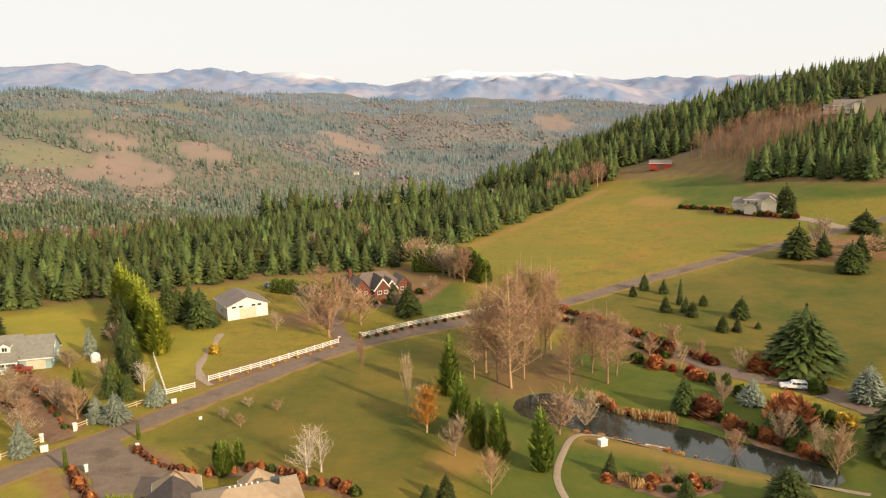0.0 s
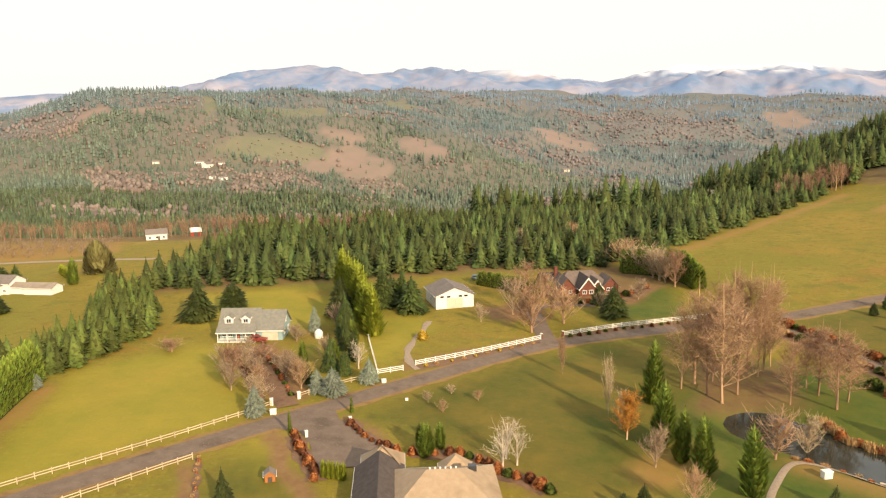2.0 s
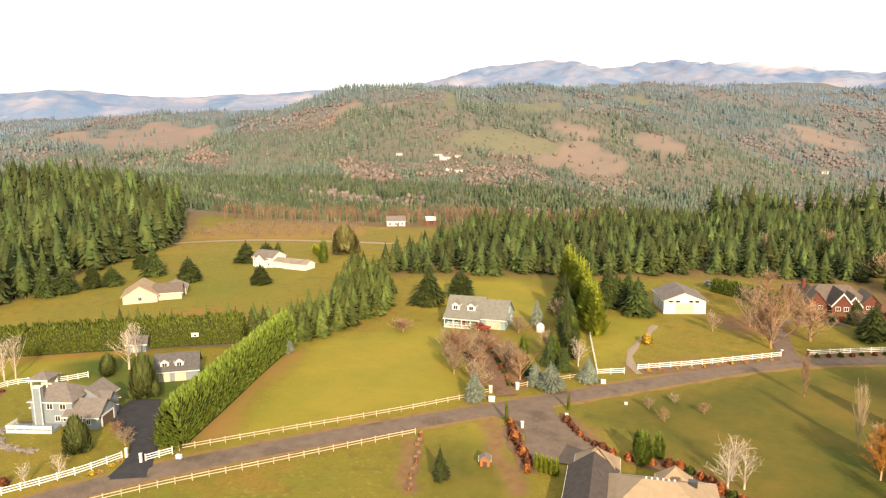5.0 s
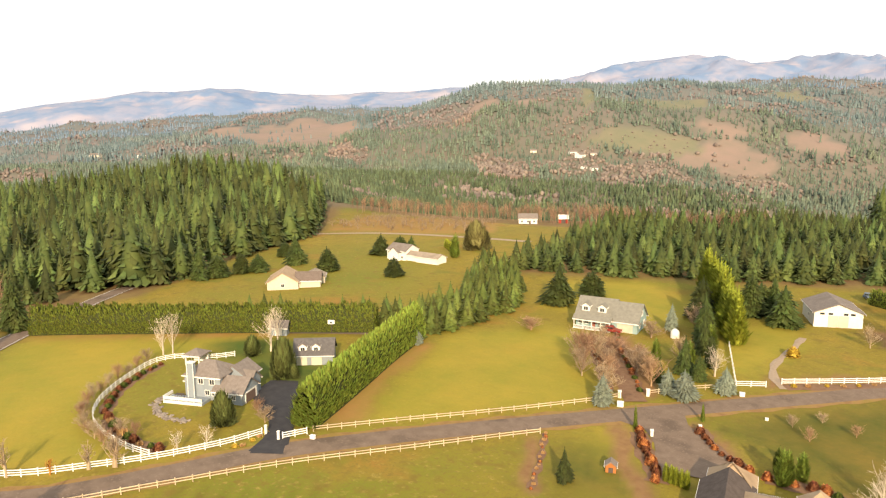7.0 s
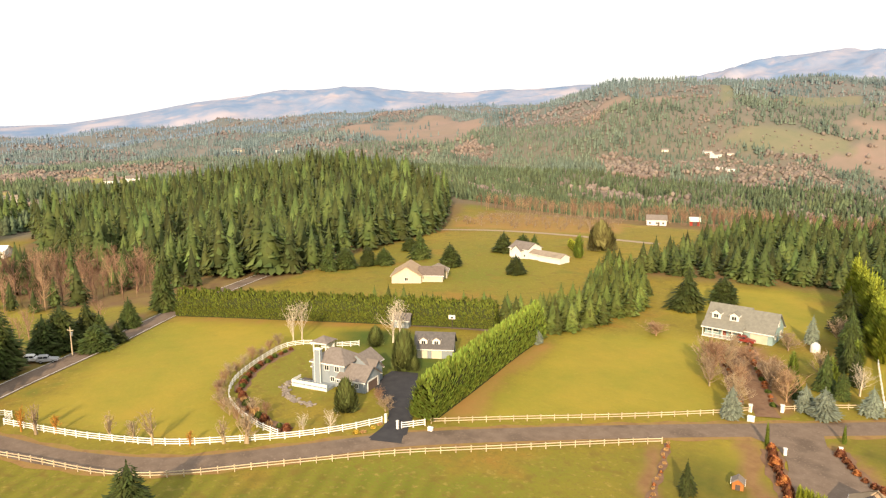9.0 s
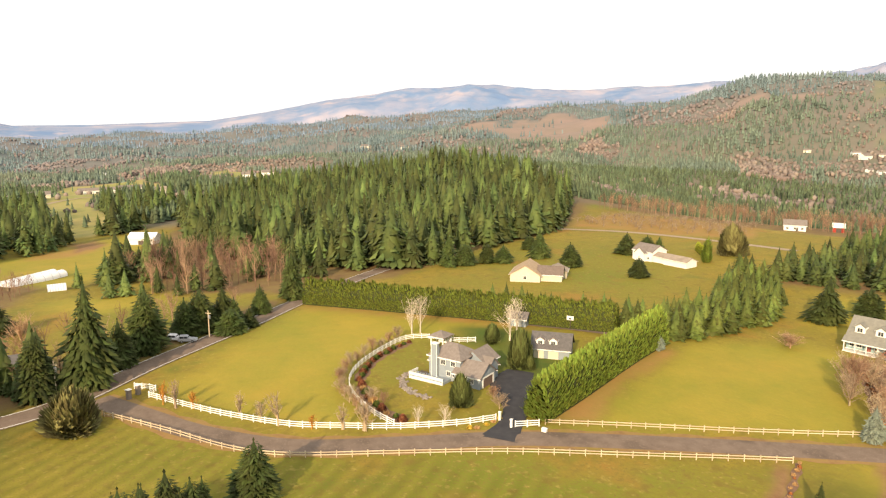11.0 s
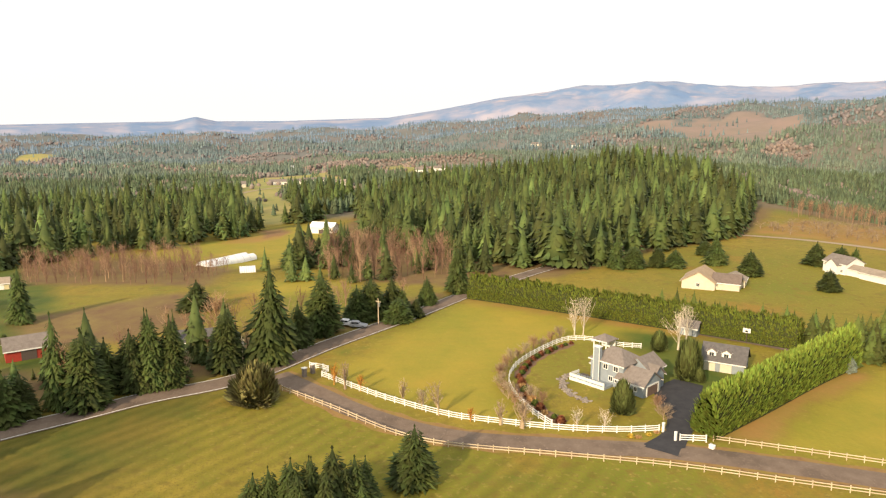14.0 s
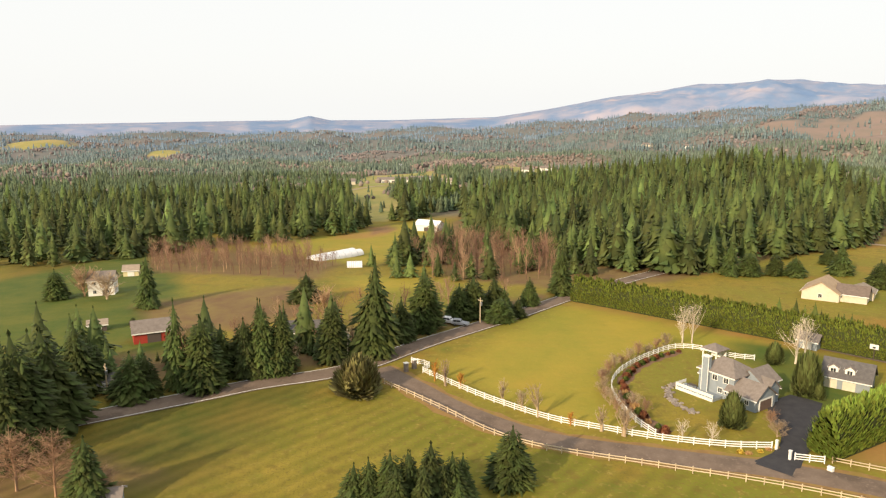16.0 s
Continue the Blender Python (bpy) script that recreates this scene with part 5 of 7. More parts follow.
# ---- drives and paths ----
VERGE = material("verge of leaves and earth", [(0.2, 0.11, 0.05), (0.27, 0.165, 0.06), (0.22, 0.16, 0.035)], 0.35, bump=0.5, bump_scale=5)
ribbon("mulch_bed", [(-50.2, 148.8), (-38.6, 160.2), (-25.8, 174.6)], 3.4, EARTH, 0.045, "red-brown mulch strip below the white fence", "mulch bed", edge=0.3)
ribbon("mulch_bed", [(-20.6, 179.4), (-7.8, 189.8), (8, 199.2), (25.4, 208.8)], 3.2, EARTH, 0.045, "red-brown mulch strip below the white fence", "mulch bed", edge=0.3)
ribbon("verge", LANE, 7.8, VERGE, 0.03, "brown leaf-strewn verge of the lane", "verge", edge=0.45)
DARK_ASPHALT = material("fresh dark asphalt", [(0.035, 0.035, 0.04), (0.055, 0.053, 0.056)], 0.6, bump=0.2, bump_scale=10)
GRAVEL = material("pale gravel", [(0.28, 0.21, 0.15), (0.38, 0.3, 0.22)], 2.0, bump=0.4, bump_scale=12)
ribbon("forecourt", [(-63.5, 117.5), (-57.5, 114), (-53, 110), (-49, 106), (-46.5, 100.5)], 10, ASPHALT, 0.1, "wide worn asphalt forecourt by the house", "driveway", taper=[15, 8.5, 9, 12, 13])
ribbon("driveway", [(-99.5, 58), (-104.5, 63.5), (-110, 68), (-116, 71), (-122, 74), (-126.5, 79)], 5, DARK_ASPHALT, 0.1, "dark fresh asphalt driveway to the grey house", "driveway", taper=[7, 4.2, 5, 8, 9, 6])
ribbon("driveway", [(-68, 121), (-76, 129.5), (-87, 142), (-96, 152)], 4, EARTH, 0.1, "brown gravel driveway between shrubs", "driveway", taper=[4.5, 3, 2.8, 4])
ribbon("driveway", [(-24, 174), (-26.5, 181), (-30, 193), (-33, 205), (-26, 212), (-16, 213)], 4.5, ASPHALT, 0.1, "asphalt driveway to the brick house", "driveway")
ribbon("track", [(-50, 147.5), (-55, 155), (-57.5, 165), (-58, 175), (-59.5, 186)], 1.7, GRAVEL, 0.05, "pale gravel track to the white shed", "track", edge=0.3)
ribbon("driveway", [(90, 118), (82, 129), (77.5, 138.5), (72, 145.5), (62.5, 152.5), (54, 165), (44, 181), (33, 197), (24, 202)], 4.2, ASPHALT, 0.1, "asphalt driveway past the pond", "driveway", taper=[6, 6, 7, 6, 4, 3.5, 3.5, 3.5, 3.5])
ribbon("path", [(18.3, 100), (17.8, 108), (19.8, 116), (24, 124.5), (31, 123.6), (38, 119), (47, 115.5), (55, 108), (64, 101)], 1.2, GRAVEL, 0.06, "narrow gravel path round the pond", "path", step=1.5)
ribbon("driveway", [(153, 272), (150, 288), (146, 302)], 5, GRAVEL, 0.1, "pale driveway to the hillside house", "driveway")
ribbon("farm_road", [(-300, 205), (-270, 225), (-230, 240), (-195, 250)], 4, GRAVEL, 0.08, "pale gravel farm road between fields", "road")
ribbon("sports_court", [(-160, 101), (-150, 110), (-140, 118)], 9, material("worn court asphalt", [(0.14, 0.1, 0.085), (0.19, 0.145, 0.12)], 0.4), 0.1, "worn brown asphalt sports court before the hedge", "court")

# ---- pond ----
WATER = material("pond water", [(0.02, 0.024, 0.018), (0.035, 0.04, 0.03)], 0.3, rough=0.06, spec=0.5, bump=0.05, bump_scale=1.5)
wv = [(POND_A + (POND_B - POND_A) * k + np.array((0.61, 0.79)) * w * s) for s in (1, -1) for k, w in ((-0.2, 2), (-0.15, 7), (0, 11), (0.5, 10), (1, 8), (1.15, 6), (1.2, 2))[::s]]
mesh_object("water", [(x, y, POND_Z) for x, y in wv], [(i, i + 1, 12 - i, 13 - i) for i in range(6)], WATER)
tagged(bpy.data.objects["water"], "still dark pond reflecting the pale sky", "water", kind="structure")


# ---- fences ----
def box(bm, x0, y0, z0, x1, y1, z1):
    v = [bm.verts.new((x, y, z)) for x in (x0, x1) for y in (y0, y1) for z in (z0, z1)]
    for f in ((0, 1, 3, 2), (4, 6, 7, 5), (0, 4, 5, 1), (2, 3, 7, 6), (0, 2, 6, 4), (1, 5, 7, 3)):
        bm.faces.new([v[i] for i in f])
    return v


def bm_mesh(name, bm, mat, bevel=0.0):
    if bevel:
        bmesh.ops.bevel(bm, geom=bm.edges[:], offset=bevel, segments=1, affect="EDGES")
    bmesh.ops.recalc_face_normals(bm, faces=bm.faces[:])
    me = bpy.data.meshes.new(name)
    bm.to_mesh(me)
    bm.free()
    for m in (mat if isinstance(mat, list) else [mat]):
        me.materials.append(m)
    return me


VINYL = material("white vinyl", [(0.74, 0.73, 0.7), (0.82, 0.81, 0.78)], 1.0, rough=0.45, big=[(0.3, (0.6, 0.57, 0.5), 0.15)])
RAW_WOOD = material("weathered fence wood", [(0.42, 0.33, 0.22), (0.58, 0.48, 0.34)], 1.5, per_object=0.15)


def fence_meshes(mat, high, post_half, rail_half, rail_thick):
    bm = bmesh.new()
    box(bm, -post_half, -post_half, -0.3, post_half, post_half, high)
    box(bm, -post_half * 1.25, -post_half * 1.25, high, post_half * 1.25, post_half * 1.25, high + 0.05)
    post = bm_mesh("post", bm, mat)
    bm = bmesh.new()
    box(bm, 0, -rail_thick, -rail_half, 1, rail_thick, rail_half)
    return post, bm_mesh("rail", bm, mat)


VINYL_MESHES = fence_meshes(VINYL, 1.3, 0.075, 0.078, 0.03)
WOOD_MESHES = fence_meshes(RAW_WOOD, 1.15, 0.07, 0.075, 0.025)


def fence(points, meshes, rails, label, gap=2.5):
    line = spline(points, gap) if len(points) > 2 else np.linspace(points[0], points[1], max(2, int(math.dist(points[0], points[1]) / gap) + 1))
    zs = heights(line[:, 0], line[:, 1])
    top = new("fence")
    top.location = (line[0, 0], line[0, 1], zs[0])
    o = np.array(top.location)
    n = len(line)
    for i in range(n):
        p = new("post", meshes[0])
        p.parent = top
        j = min(i, n - 2)
        a = math.atan2(line[j + 1, 1] - line[j, 1], line[j + 1, 0] - line[j, 0])
        p.matrix_basis = pose(line[i, 0] - o[0], line[i, 1] - o[1], zs[i] - o[2], 0, random.uniform(-1, 1), math.degrees(a))
        if i == n - 1:
            break
        run, rise = math.dist(line[i], line[i + 1]), zs[i + 1] - zs[i]
        for h in rails:
            r = new("rail", meshes[1])
            r.parent = top
            r.matrix_basis = Matrix.LocRotScale((line[i, 0] - o[0], line[i, 1] - o[1], zs[i] - o[2] + h), Euler((0, -math.atan2(rise, run), a)), (math.hypot(run, rise), 1, 1))
    return tagged(top, label, "fence")


WHITE = "white three-rail vinyl fence along the grass"
TAN = "weathered tan two-rail wooden fence by the lane"
R3, R2 = (0.35, 0.75, 1.15), (0.5, 0.95)
fence([(-154.6, 3.7), (-151, 7.5), (-147.7, 6)], VINYL_MESHES, R3, WHITE, 2.0)
fence([(-147.7, 6), (-137.4, 12.8), (-129.4, 18.8), (-120.2, 27.6), (-115, 36.2), (-110.5, 45.1), (-107.5, 54.5), (-106.6, 61.5)], VINYL_MESHES, R3, WHITE)
fence([(-112.4, 44.1), (-118.3, 42.6), (-126.6, 42.1), (-134.7, 43.2), (-141.6, 46.4), (-147.3, 51), (-153.7, 58.1), (-158.4, 65), (-157.8, 70), (-154.9, 72.5), (-151, 75.9), (-149.1, 80.1)], VINYL_MESHES, R3, "curved white three-rail vinyl fence round the garden", 2.0)
fence([(-102.5, 63.1), (-101.2, 67.2)], VINYL_MESHES, R3, WHITE, 2.0)
fence([(-101.3, 68.6), (-93.7, 81.5), (-82.8, 99.5), (-73.5, 116)], WOOD_MESHES, R2, TAN)
fence([(-141.6, -2.2), (-128.1, 7.7), (-115.9, 16.2), (-108.8, 24.5), (-101.3, 41.1), (-94.2, 57.1), (-85.2, 73.4), (-75.7, 90.8), (-72.5, 96.3)], WOOD_MESHES, R2, TAN)
fence([(-51.3, 150.1), (-39.7, 161.7), (-26.7, 176.4)], VINYL_MESHES, R3, WHITE)
fence([(-21.4, 181), (-8.6, 191.4), (7.5, 201), (25.4, 210.4)], VINYL_MESHES, R3, WHITE)
fence([(-53, 146.3), (-57.6, 142.5)], VINYL_MESHES, R3, WHITE)
fence([(-57.8, 142.9), (-69.7, 166.8)], VINYL_MESHES, R3, "white three-rail vinyl fence between two gardens")
fence([(-65, 131.5), (-59.5, 139)], WOOD_MESHES, R2, TAN)
fence([(-68, 126.2), (-66, 129.5)], WOOD_MESHES, R2, TAN, 1.8)
fence([(-73.3, 117), (-71.5, 120.5)], WOOD_MESHES, R2, TAN, 1.8)


# ---- far mountains ----
def mountains():
    bearings = np.arange(-45, 131, 0.2)
    rows = np.linspace(0, 1, 30)
    skyline = np.array([(-45, 300), (-19.5, 294), (-13.8, 300), (-9.7, 343), (-6, 358), (-1.7, 353), (0.9, 336), (4.1, 284), (8, 315), (11, 372), (16.5, 362), (19.3, 380), (23.2, 362), (27.2, 412), (31.3, 368),
                        (36, 280), (40, 240), (44.4, 235), (52, 200), (57.3, 195), (62.4, 237), (67, 205), (73.3, 137), (78, 62), (82, 12), (90, -8), (94.8, -8), (96.3, 20), (97.8, -8), (131, -45)])
    A, S = np.meshgrid(bearings, rows, indexing="ij")
    X, Y = polar(A, 3950 + 850 * S)
    top = np.interp(A, skyline[:, 0], skyline[:, 1])
    low = heights(*polar(A, np.full_like(A, 3950.0))) - 40
    rough = np.clip((top - 30) / 300, 0.02, 1)
    ridge = 34 * waves(X, Y, 120) + 18 * np.abs(waves(X, Y, 60)) + 8 * waves(X, Y, 25) - 10
    Z = low + (top - low) * np.sin(S * math.pi / 2) + ridge * rough * np.sin(S * math.pi) ** 0.7 + 0.25 * ridge * rough * S
    na, nr = A.shape
    idx = np.arange(na * nr).reshape(na, nr)
    F = np.stack([idx[:-1, :-1], idx[1:, :-1], idx[1:, 1:], idx[:-1, 1:]], -1).reshape(-1, 4)
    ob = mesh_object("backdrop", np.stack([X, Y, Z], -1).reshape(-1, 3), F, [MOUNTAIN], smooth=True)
    at = ob.data.attributes.new("snow", "FLOAT", "POINT")
    at.data.foreach_set("value", (np.clip((Z - 300 + 25 * waves(X, Y, 37)) / 50, 0, 1) * np.clip((14 - A) / 6, 0, 1)).ravel().astype(np.float32))
    tagged(ob, "distant mountains tinted blue for haze, with snow and pale clearings", "mountains", kind="structure")


# the blue of the slopes is distance haze painted into the base colour
MOUNTAIN = material("mountain tinted blue for haze", [(0.13, 0.21, 0.36), (0.16, 0.235, 0.37), (0.24, 0.27, 0.37), (0.17, 0.24, 0.37)], 0.0045, detail=4, big=[(0.0032, (0.36, 0.34, 0.4), 0.3), (0.008, (0.36, 0.33, 0.38), 0.16)])


def snow_cover(m):
    nodes, links = m.node_tree.nodes, m.node_tree.links
    bsdf = [n for n in nodes if n.type == "BSDF_PRINCIPLED"][0]
    col = bsdf.inputs["Base Color"].links[0].from_socket
    at, mx = nodes.new("ShaderNodeAttribute"), nodes.new("ShaderNodeMix")
    at.attribute_name, mx.data_type = "snow", "RGBA"
    links.new(at.outputs["Fac"], mx.inputs[0])
    links.new(col, mx.inputs[6])
    mx.inputs[7].default_value = (0.85, 0.87, 0.9, 1)
    links.new(mx.outputs[2], bsdf.inputs["Base Color"])


snow_cover(MOUNTAIN)
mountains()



# ---- houses ----
def paint(name, c, rough=0.7, grain=1.2):
    d = tuple(v * 0.86 for v in c)
    return material(name, [d, c], grain, rough=rough, big=[(0.25, tuple(v * 0.8 for v in c), 0.12)])


WHITE_PAINT = paint("white painted siding", (0.78, 0.77, 0.72))
TEAL = paint("pale teal siding", (0.3, 0.42, 0.42))
GREY_SIDING = paint("blue-grey siding", (0.27, 0.31, 0.34))
CREAM = paint("cream siding", (0.62, 0.56, 0.44))
BRICK = material("red brick", [(0.13, 0.045, 0.032), (0.19, 0.075, 0.05)], 1.5, bump=0.4, bump_scale=6)
RED_BOARD = paint("red barn boards", (0.36, 0.05, 0.035))
YELLOW_BOARD = paint("pale yellow boards", (0.62, 0.55, 0.32))
DARK_BOARD = paint("dark stained boards", (0.1, 0.08, 0.07))
SHINGLE_GREY = material("grey-brown shingles", [(0.16, 0.135, 0.12), (0.24, 0.205, 0.18)], 1.2, bump=0.5, bump_scale=5, big=[(0.2, (0.17, 0.145, 0.125), 0.2)])
SHINGLE_TAN = material("tan shingles", [(0.25, 0.205, 0.16), (0.34, 0.28, 0.22)], 1.0, bump=0.4, bump_scale=5, big=[(0.15, (0.22, 0.18, 0.14), 0.2)])
SHINGLE_DARK = material("charcoal shingles", [(0.09, 0.085, 0.085), (0.14, 0.13, 0.125)], 1.2, bump=0.5, bump_scale=5)
SHINGLE_BROWN = material("brown shingles", [(0.13, 0.1, 0.085), (0.19, 0.15, 0.125)], 1.2, bump=0.5, bump_scale=5)
SHINGLE_CHAR = material("dark brown shingles", [(0.07, 0.055, 0.05), (0.11, 0.09, 0.08)], 1.2, bump=0.5, bump_scale=5)
SHINGLE_SAGE = material("grey-green shingles", [(0.17, 0.165, 0.14), (0.24, 0.23, 0.195)], 1.2, bump=0.5, bump_scale=5)
SHINGLE_WARM = material("warm tan shingles", [(0.33, 0.24, 0.155), (0.42, 0.31, 0.205)], 1.0, bump=0.5, bump_scale=5, big=[(0.2, (0.29, 0.21, 0.135), 0.25)])
PLASTIC = material("milky plastic film", [(0.68, 0.7, 0.72), (0.8, 0.81, 0.82)], 0.6, rough=0.35)
GLASS = material("dark window glass", [(0.025, 0.03, 0.035), (0.045, 0.05, 0.055)], 0.5, rough=0.08, spec=0.6)
STONE = material("river stone", [(0.17, 0.14, 0.12), (0.28, 0.24, 0.2)], 2.5, per_object=0.25, bump=0.4)
STEEL = material("galvanised steel", [(0.4, 0.41, 0.42), (0.5, 0.51, 0.52)], 3.0, rough=0.4, metal=0.8)


def part(name, bm, mat, parent, label="", bevel=0.0):
    ob = new(name, bm_mesh(name, bm, mat, bevel))
    ob.parent = parent
    if label:
        ob["label"] = label
    return ob


def base_at(name, x, y, turn, label, category, z=None):
    top = new(name)
    top.matrix_basis = pose(x, y, height(x, y) - 0.05 if z is None else z, 0, 0, turn)
    return tagged(top, label, category)


def wall_block(top, x0, y0, x1, y1, h, rise, ridge, mat, z0=0.0, hip=False):
    """A wing's walls, with gables where the ridge (along x or y) ends, unless the roof is hipped."""
    bm = bmesh.new()
    lo = [bm.verts.new((x, y, z0 - 0.6 if z0 == 0 else z0)) for x, y in ((x0, y0), (x1, y0), (x1, y1), (x0, y1))]
    hi = [bm.verts.new((x, y, z0 + h)) for x, y in ((x0, y0), (x1, y0), (x1, y1), (x0, y1))]
    g = {}
    if not hip:
        if ridge == "x":
            g = {1: bm.verts.new((x1, (y0 + y1) / 2, z0 + h + rise)), 3: bm.verts.new((x0, (y0 + y1) / 2, z0 + h + rise))}
        else:
            g = {0: bm.verts.new(((x0 + x1) / 2, y0, z0 + h + rise)), 2: bm.verts.new(((x0 + x1) / 2, y1, z0 + h + rise))}
    for i in range(4):
        j = (i + 1) % 4
        bm.faces.new([lo[i], lo[j], hi[j]] + ([g[i]] if i in g else []) + [hi[i]])
    return part("wall", bm, mat, top)


def roof_block(top, x0, y0, x1, y1, h, rise, ridge, mat, eave=0.45, hip=0.0, z0=0.0, thick=0.2, trim=None):
    """A pitched roof with overhanging eaves and a real thickness."""
    if ridge == "y":
        a0, a1, b0, b1 = y0, y1, x0, x1
    else:
        a0, a1, b0, b1 = x0, x1, y0, y1
    half = (b1 - b0) / 2
    pitch = rise / half
    mid = (b0 + b1) / 2
    e = eave
    za, zr = z0 + h - pitch * e, z0 + h + rise

    def P(a, b, z):
        return (b, a, z) if ridge == "y" else (a, b, z)
    i = hip if hip else -e
    rows = []
    for dz in (0.0, thick):
        rows.append([P(a0 - e, b0 - e, za + dz), P(a1 + e, b0 - e, za + dz), P(a1 + e, b1 + e, za + dz), P(a0 - e, b1 + e, za + dz), P(a0 + i, mid, zr + dz), P(a1 - i, mid, zr + dz)])
    bm = bmesh.new()
    lo, hi = [[bm.verts.new(p) for p in r] for r in rows]
    for r, flip in ((hi, False), (lo, True)):
        for f in ((0, 1, 5, 4), (2, 3, 4, 5), (1, 2, 5), (3, 0, 4)):
            if not hip and len(f) == 3:
                continue
            bm.faces.new([r[k] for k in (f[::-1] if flip else f)])
    edge = (0, 1, 2, 3) if hip else (0, 1, 5, 2, 3, 4)
    for k in range(len(edge)):
        a, b = edge[k], edge[(k + 1) % len(edge)]
        bm.faces.new([lo[a], lo[b], hi[b], hi[a]])
    roof = part("roof", bm, mat, top)
    for s in (b0 - e, b1 + e):
        bm = bmesh.new()
        p, q = P(a0 - e, s - 0.05, za - 0.08), P(a1 + e, s + 0.05, za + thick)
        box(bm, *p, *q)
        part("gutter", bm, trim or WHITE_PAINT, roof)
    return roof


def wing(top, x0, y0, x1, y1, h, rise, ridge, wall_mat, roof_mat, hip=0.0, z0=0.0, eave=0.45):
    wall_block(top, x0, y0, x1, y1, h, rise, ridge, wall_mat, z0, bool(hip))
    return roof_block(top, x0, y0, x1, y1, h, rise, ridge, roof_mat, eave, hip, z0)


def frame_mesh():
    bm = bmesh.new()
    for x0, z0, x1, z1 in ((-0.5, 0, -0.4, 1), (0.4, 0, 0.5, 1), (-0.4, 0.9, 0.4, 1), (-0.4, 0, 0.4, 0.1), (-0.03, 0.1, 0.03, 0.9)):
        box(bm, x0, -0.08, z0, x1, 0.04, z1)
    return bm_mesh("window", bm, WHITE_PAINT)


def pane_mesh(mat):
    bm = bmesh.new()
    box(bm, -0.41, -0.03, 0.09, 0.41, 0.03, 0.91)
    return bm_mesh("pane", bm, mat)


FRAME, PANE = frame_mesh(), pane_mesh(GLASS)


def window(top, x, y, z, w, h, turn=0):
    """turn: 0 faces local -y, 90 faces +x, 180 +y, 270 -x."""
    f = new("window", FRAME)
    f.parent = top
    f.matrix_basis = Matrix.LocRotScale((x, y, z), Euler((0, 0, radians(turn))), (w, 1, h))
    p = new("pane", PANE)
    p.parent = f


def slab(top, name, x0, y0, z0, x1, y1, z1, mat, label="", bevel=0.03):
    bm = bmesh.new()
    box(bm, x0, y0, z0, x1, y1, z1)
    return part(name, bm, mat, top, label, bevel)


def row_of_windows(top, xs, y, z, w, h, turn=0):
    for x in xs:
        window(top, *((x, y) if turn in (0, 180) else (y, x)), z, w, h, turn)


def dormer(top, x, y0, y1, z, w, h, wall_mat, roof_mat):
    wing(top, x - w / 2, y0, x + w / 2, y1, h, w * 0.35, "y", wall_mat, roof_mat, z0=z, eave=0.2)
    window(top, x, y0 - 0.03, z + 0.25, w * 0.62, h - 0.35)


def teal_house():
    t = base_at("house", -98.8, 158.4, 15.9, "pale teal cottage with dormers and white porch", "house")
    wing(t, -8.2, 0.6, 1.6, 9.5, 3.0, 4.2, "x", TEAL, SHINGLE_SAGE)
    wing(t, 1.6, 0.0, 8.2, 9.5, 2.9, 3.9, "x", TEAL, SHINGLE_SAGE)
    roof_block(t, -8.2, -1.8, 1.6, 0.8, 2.6, 0.9, "x", SHINGLE_SAGE, eave=0.2)
    for x in (-8.0, -5.6, -3.2, -0.8, 1.4):
        slab(t, "porch_post", x - 0.1, -1.7, -0.4, x + 0.1, -1.5, 2.6, WHITE_PAINT)
    slab(t, "porch_floor", -8.2, -1.9, -0.4, 1.6, 0.6, 0.25, WHITE_PAINT)
    slab(t, "porch_rail", -8.0, -1.75, 0.9, -1.0, -1.65, 1.05, WHITE_PAINT)
    slab(t, "garage_door", 3.0, -0.08, 0.0, 7.0, 0.02, 2.2, CREAM)
    slab(t, "door", -3.9, 0.5, 0.2, -2.9, 0.62, 2.3, paint("dark red door", (0.25, 0.05, 0.04)))
    row_of_windows(t, (-7, -5.4, -1.6, 0.4), 0.57, 0.9, 1.2, 1.4)
    for x in (-5.9, -1.5):
        dormer(t, x, 1.6, 5.0, 4.0, 2.2, 1.5, WHITE_PAINT, SHINGLE_SAGE)
    window(t, 8.23, 4.7, 3.7, 1.3, 1.4, 90)
    window(t, 8.23, 2.6, 1.0, 1.2, 1.3, 90)
    window(t, 8.23, 6.8, 1.0, 1.2, 1.3, 90)


def white_shed():
    t = base_at("shed", -56.1, 201.4, 30.5, "large white shed with a brown roof and double doors", "shed")
    wing(t, -5.8, 0, 5.8, 13, 4.0, 2.3, "y", WHITE_PAINT, SHINGLE_GREY, eave=0.5)
    for x0, x1 in ((-2.4, -0.05), (0.05, 2.4)):
        slab(t, "door", x0, -0.1, 0, x1, 0.02, 3.2, CREAM, "cream plank double door")
    for x in (-3.9, -1.9, 1.7, 3.4):
        slab(t, "window", x - 0.55, -0.06, 3.35, x + 0.55, 0.02, 3.9, GLASS)
    window(t, -5.83, 6, 1.4, 1.2, 1.0, 270)


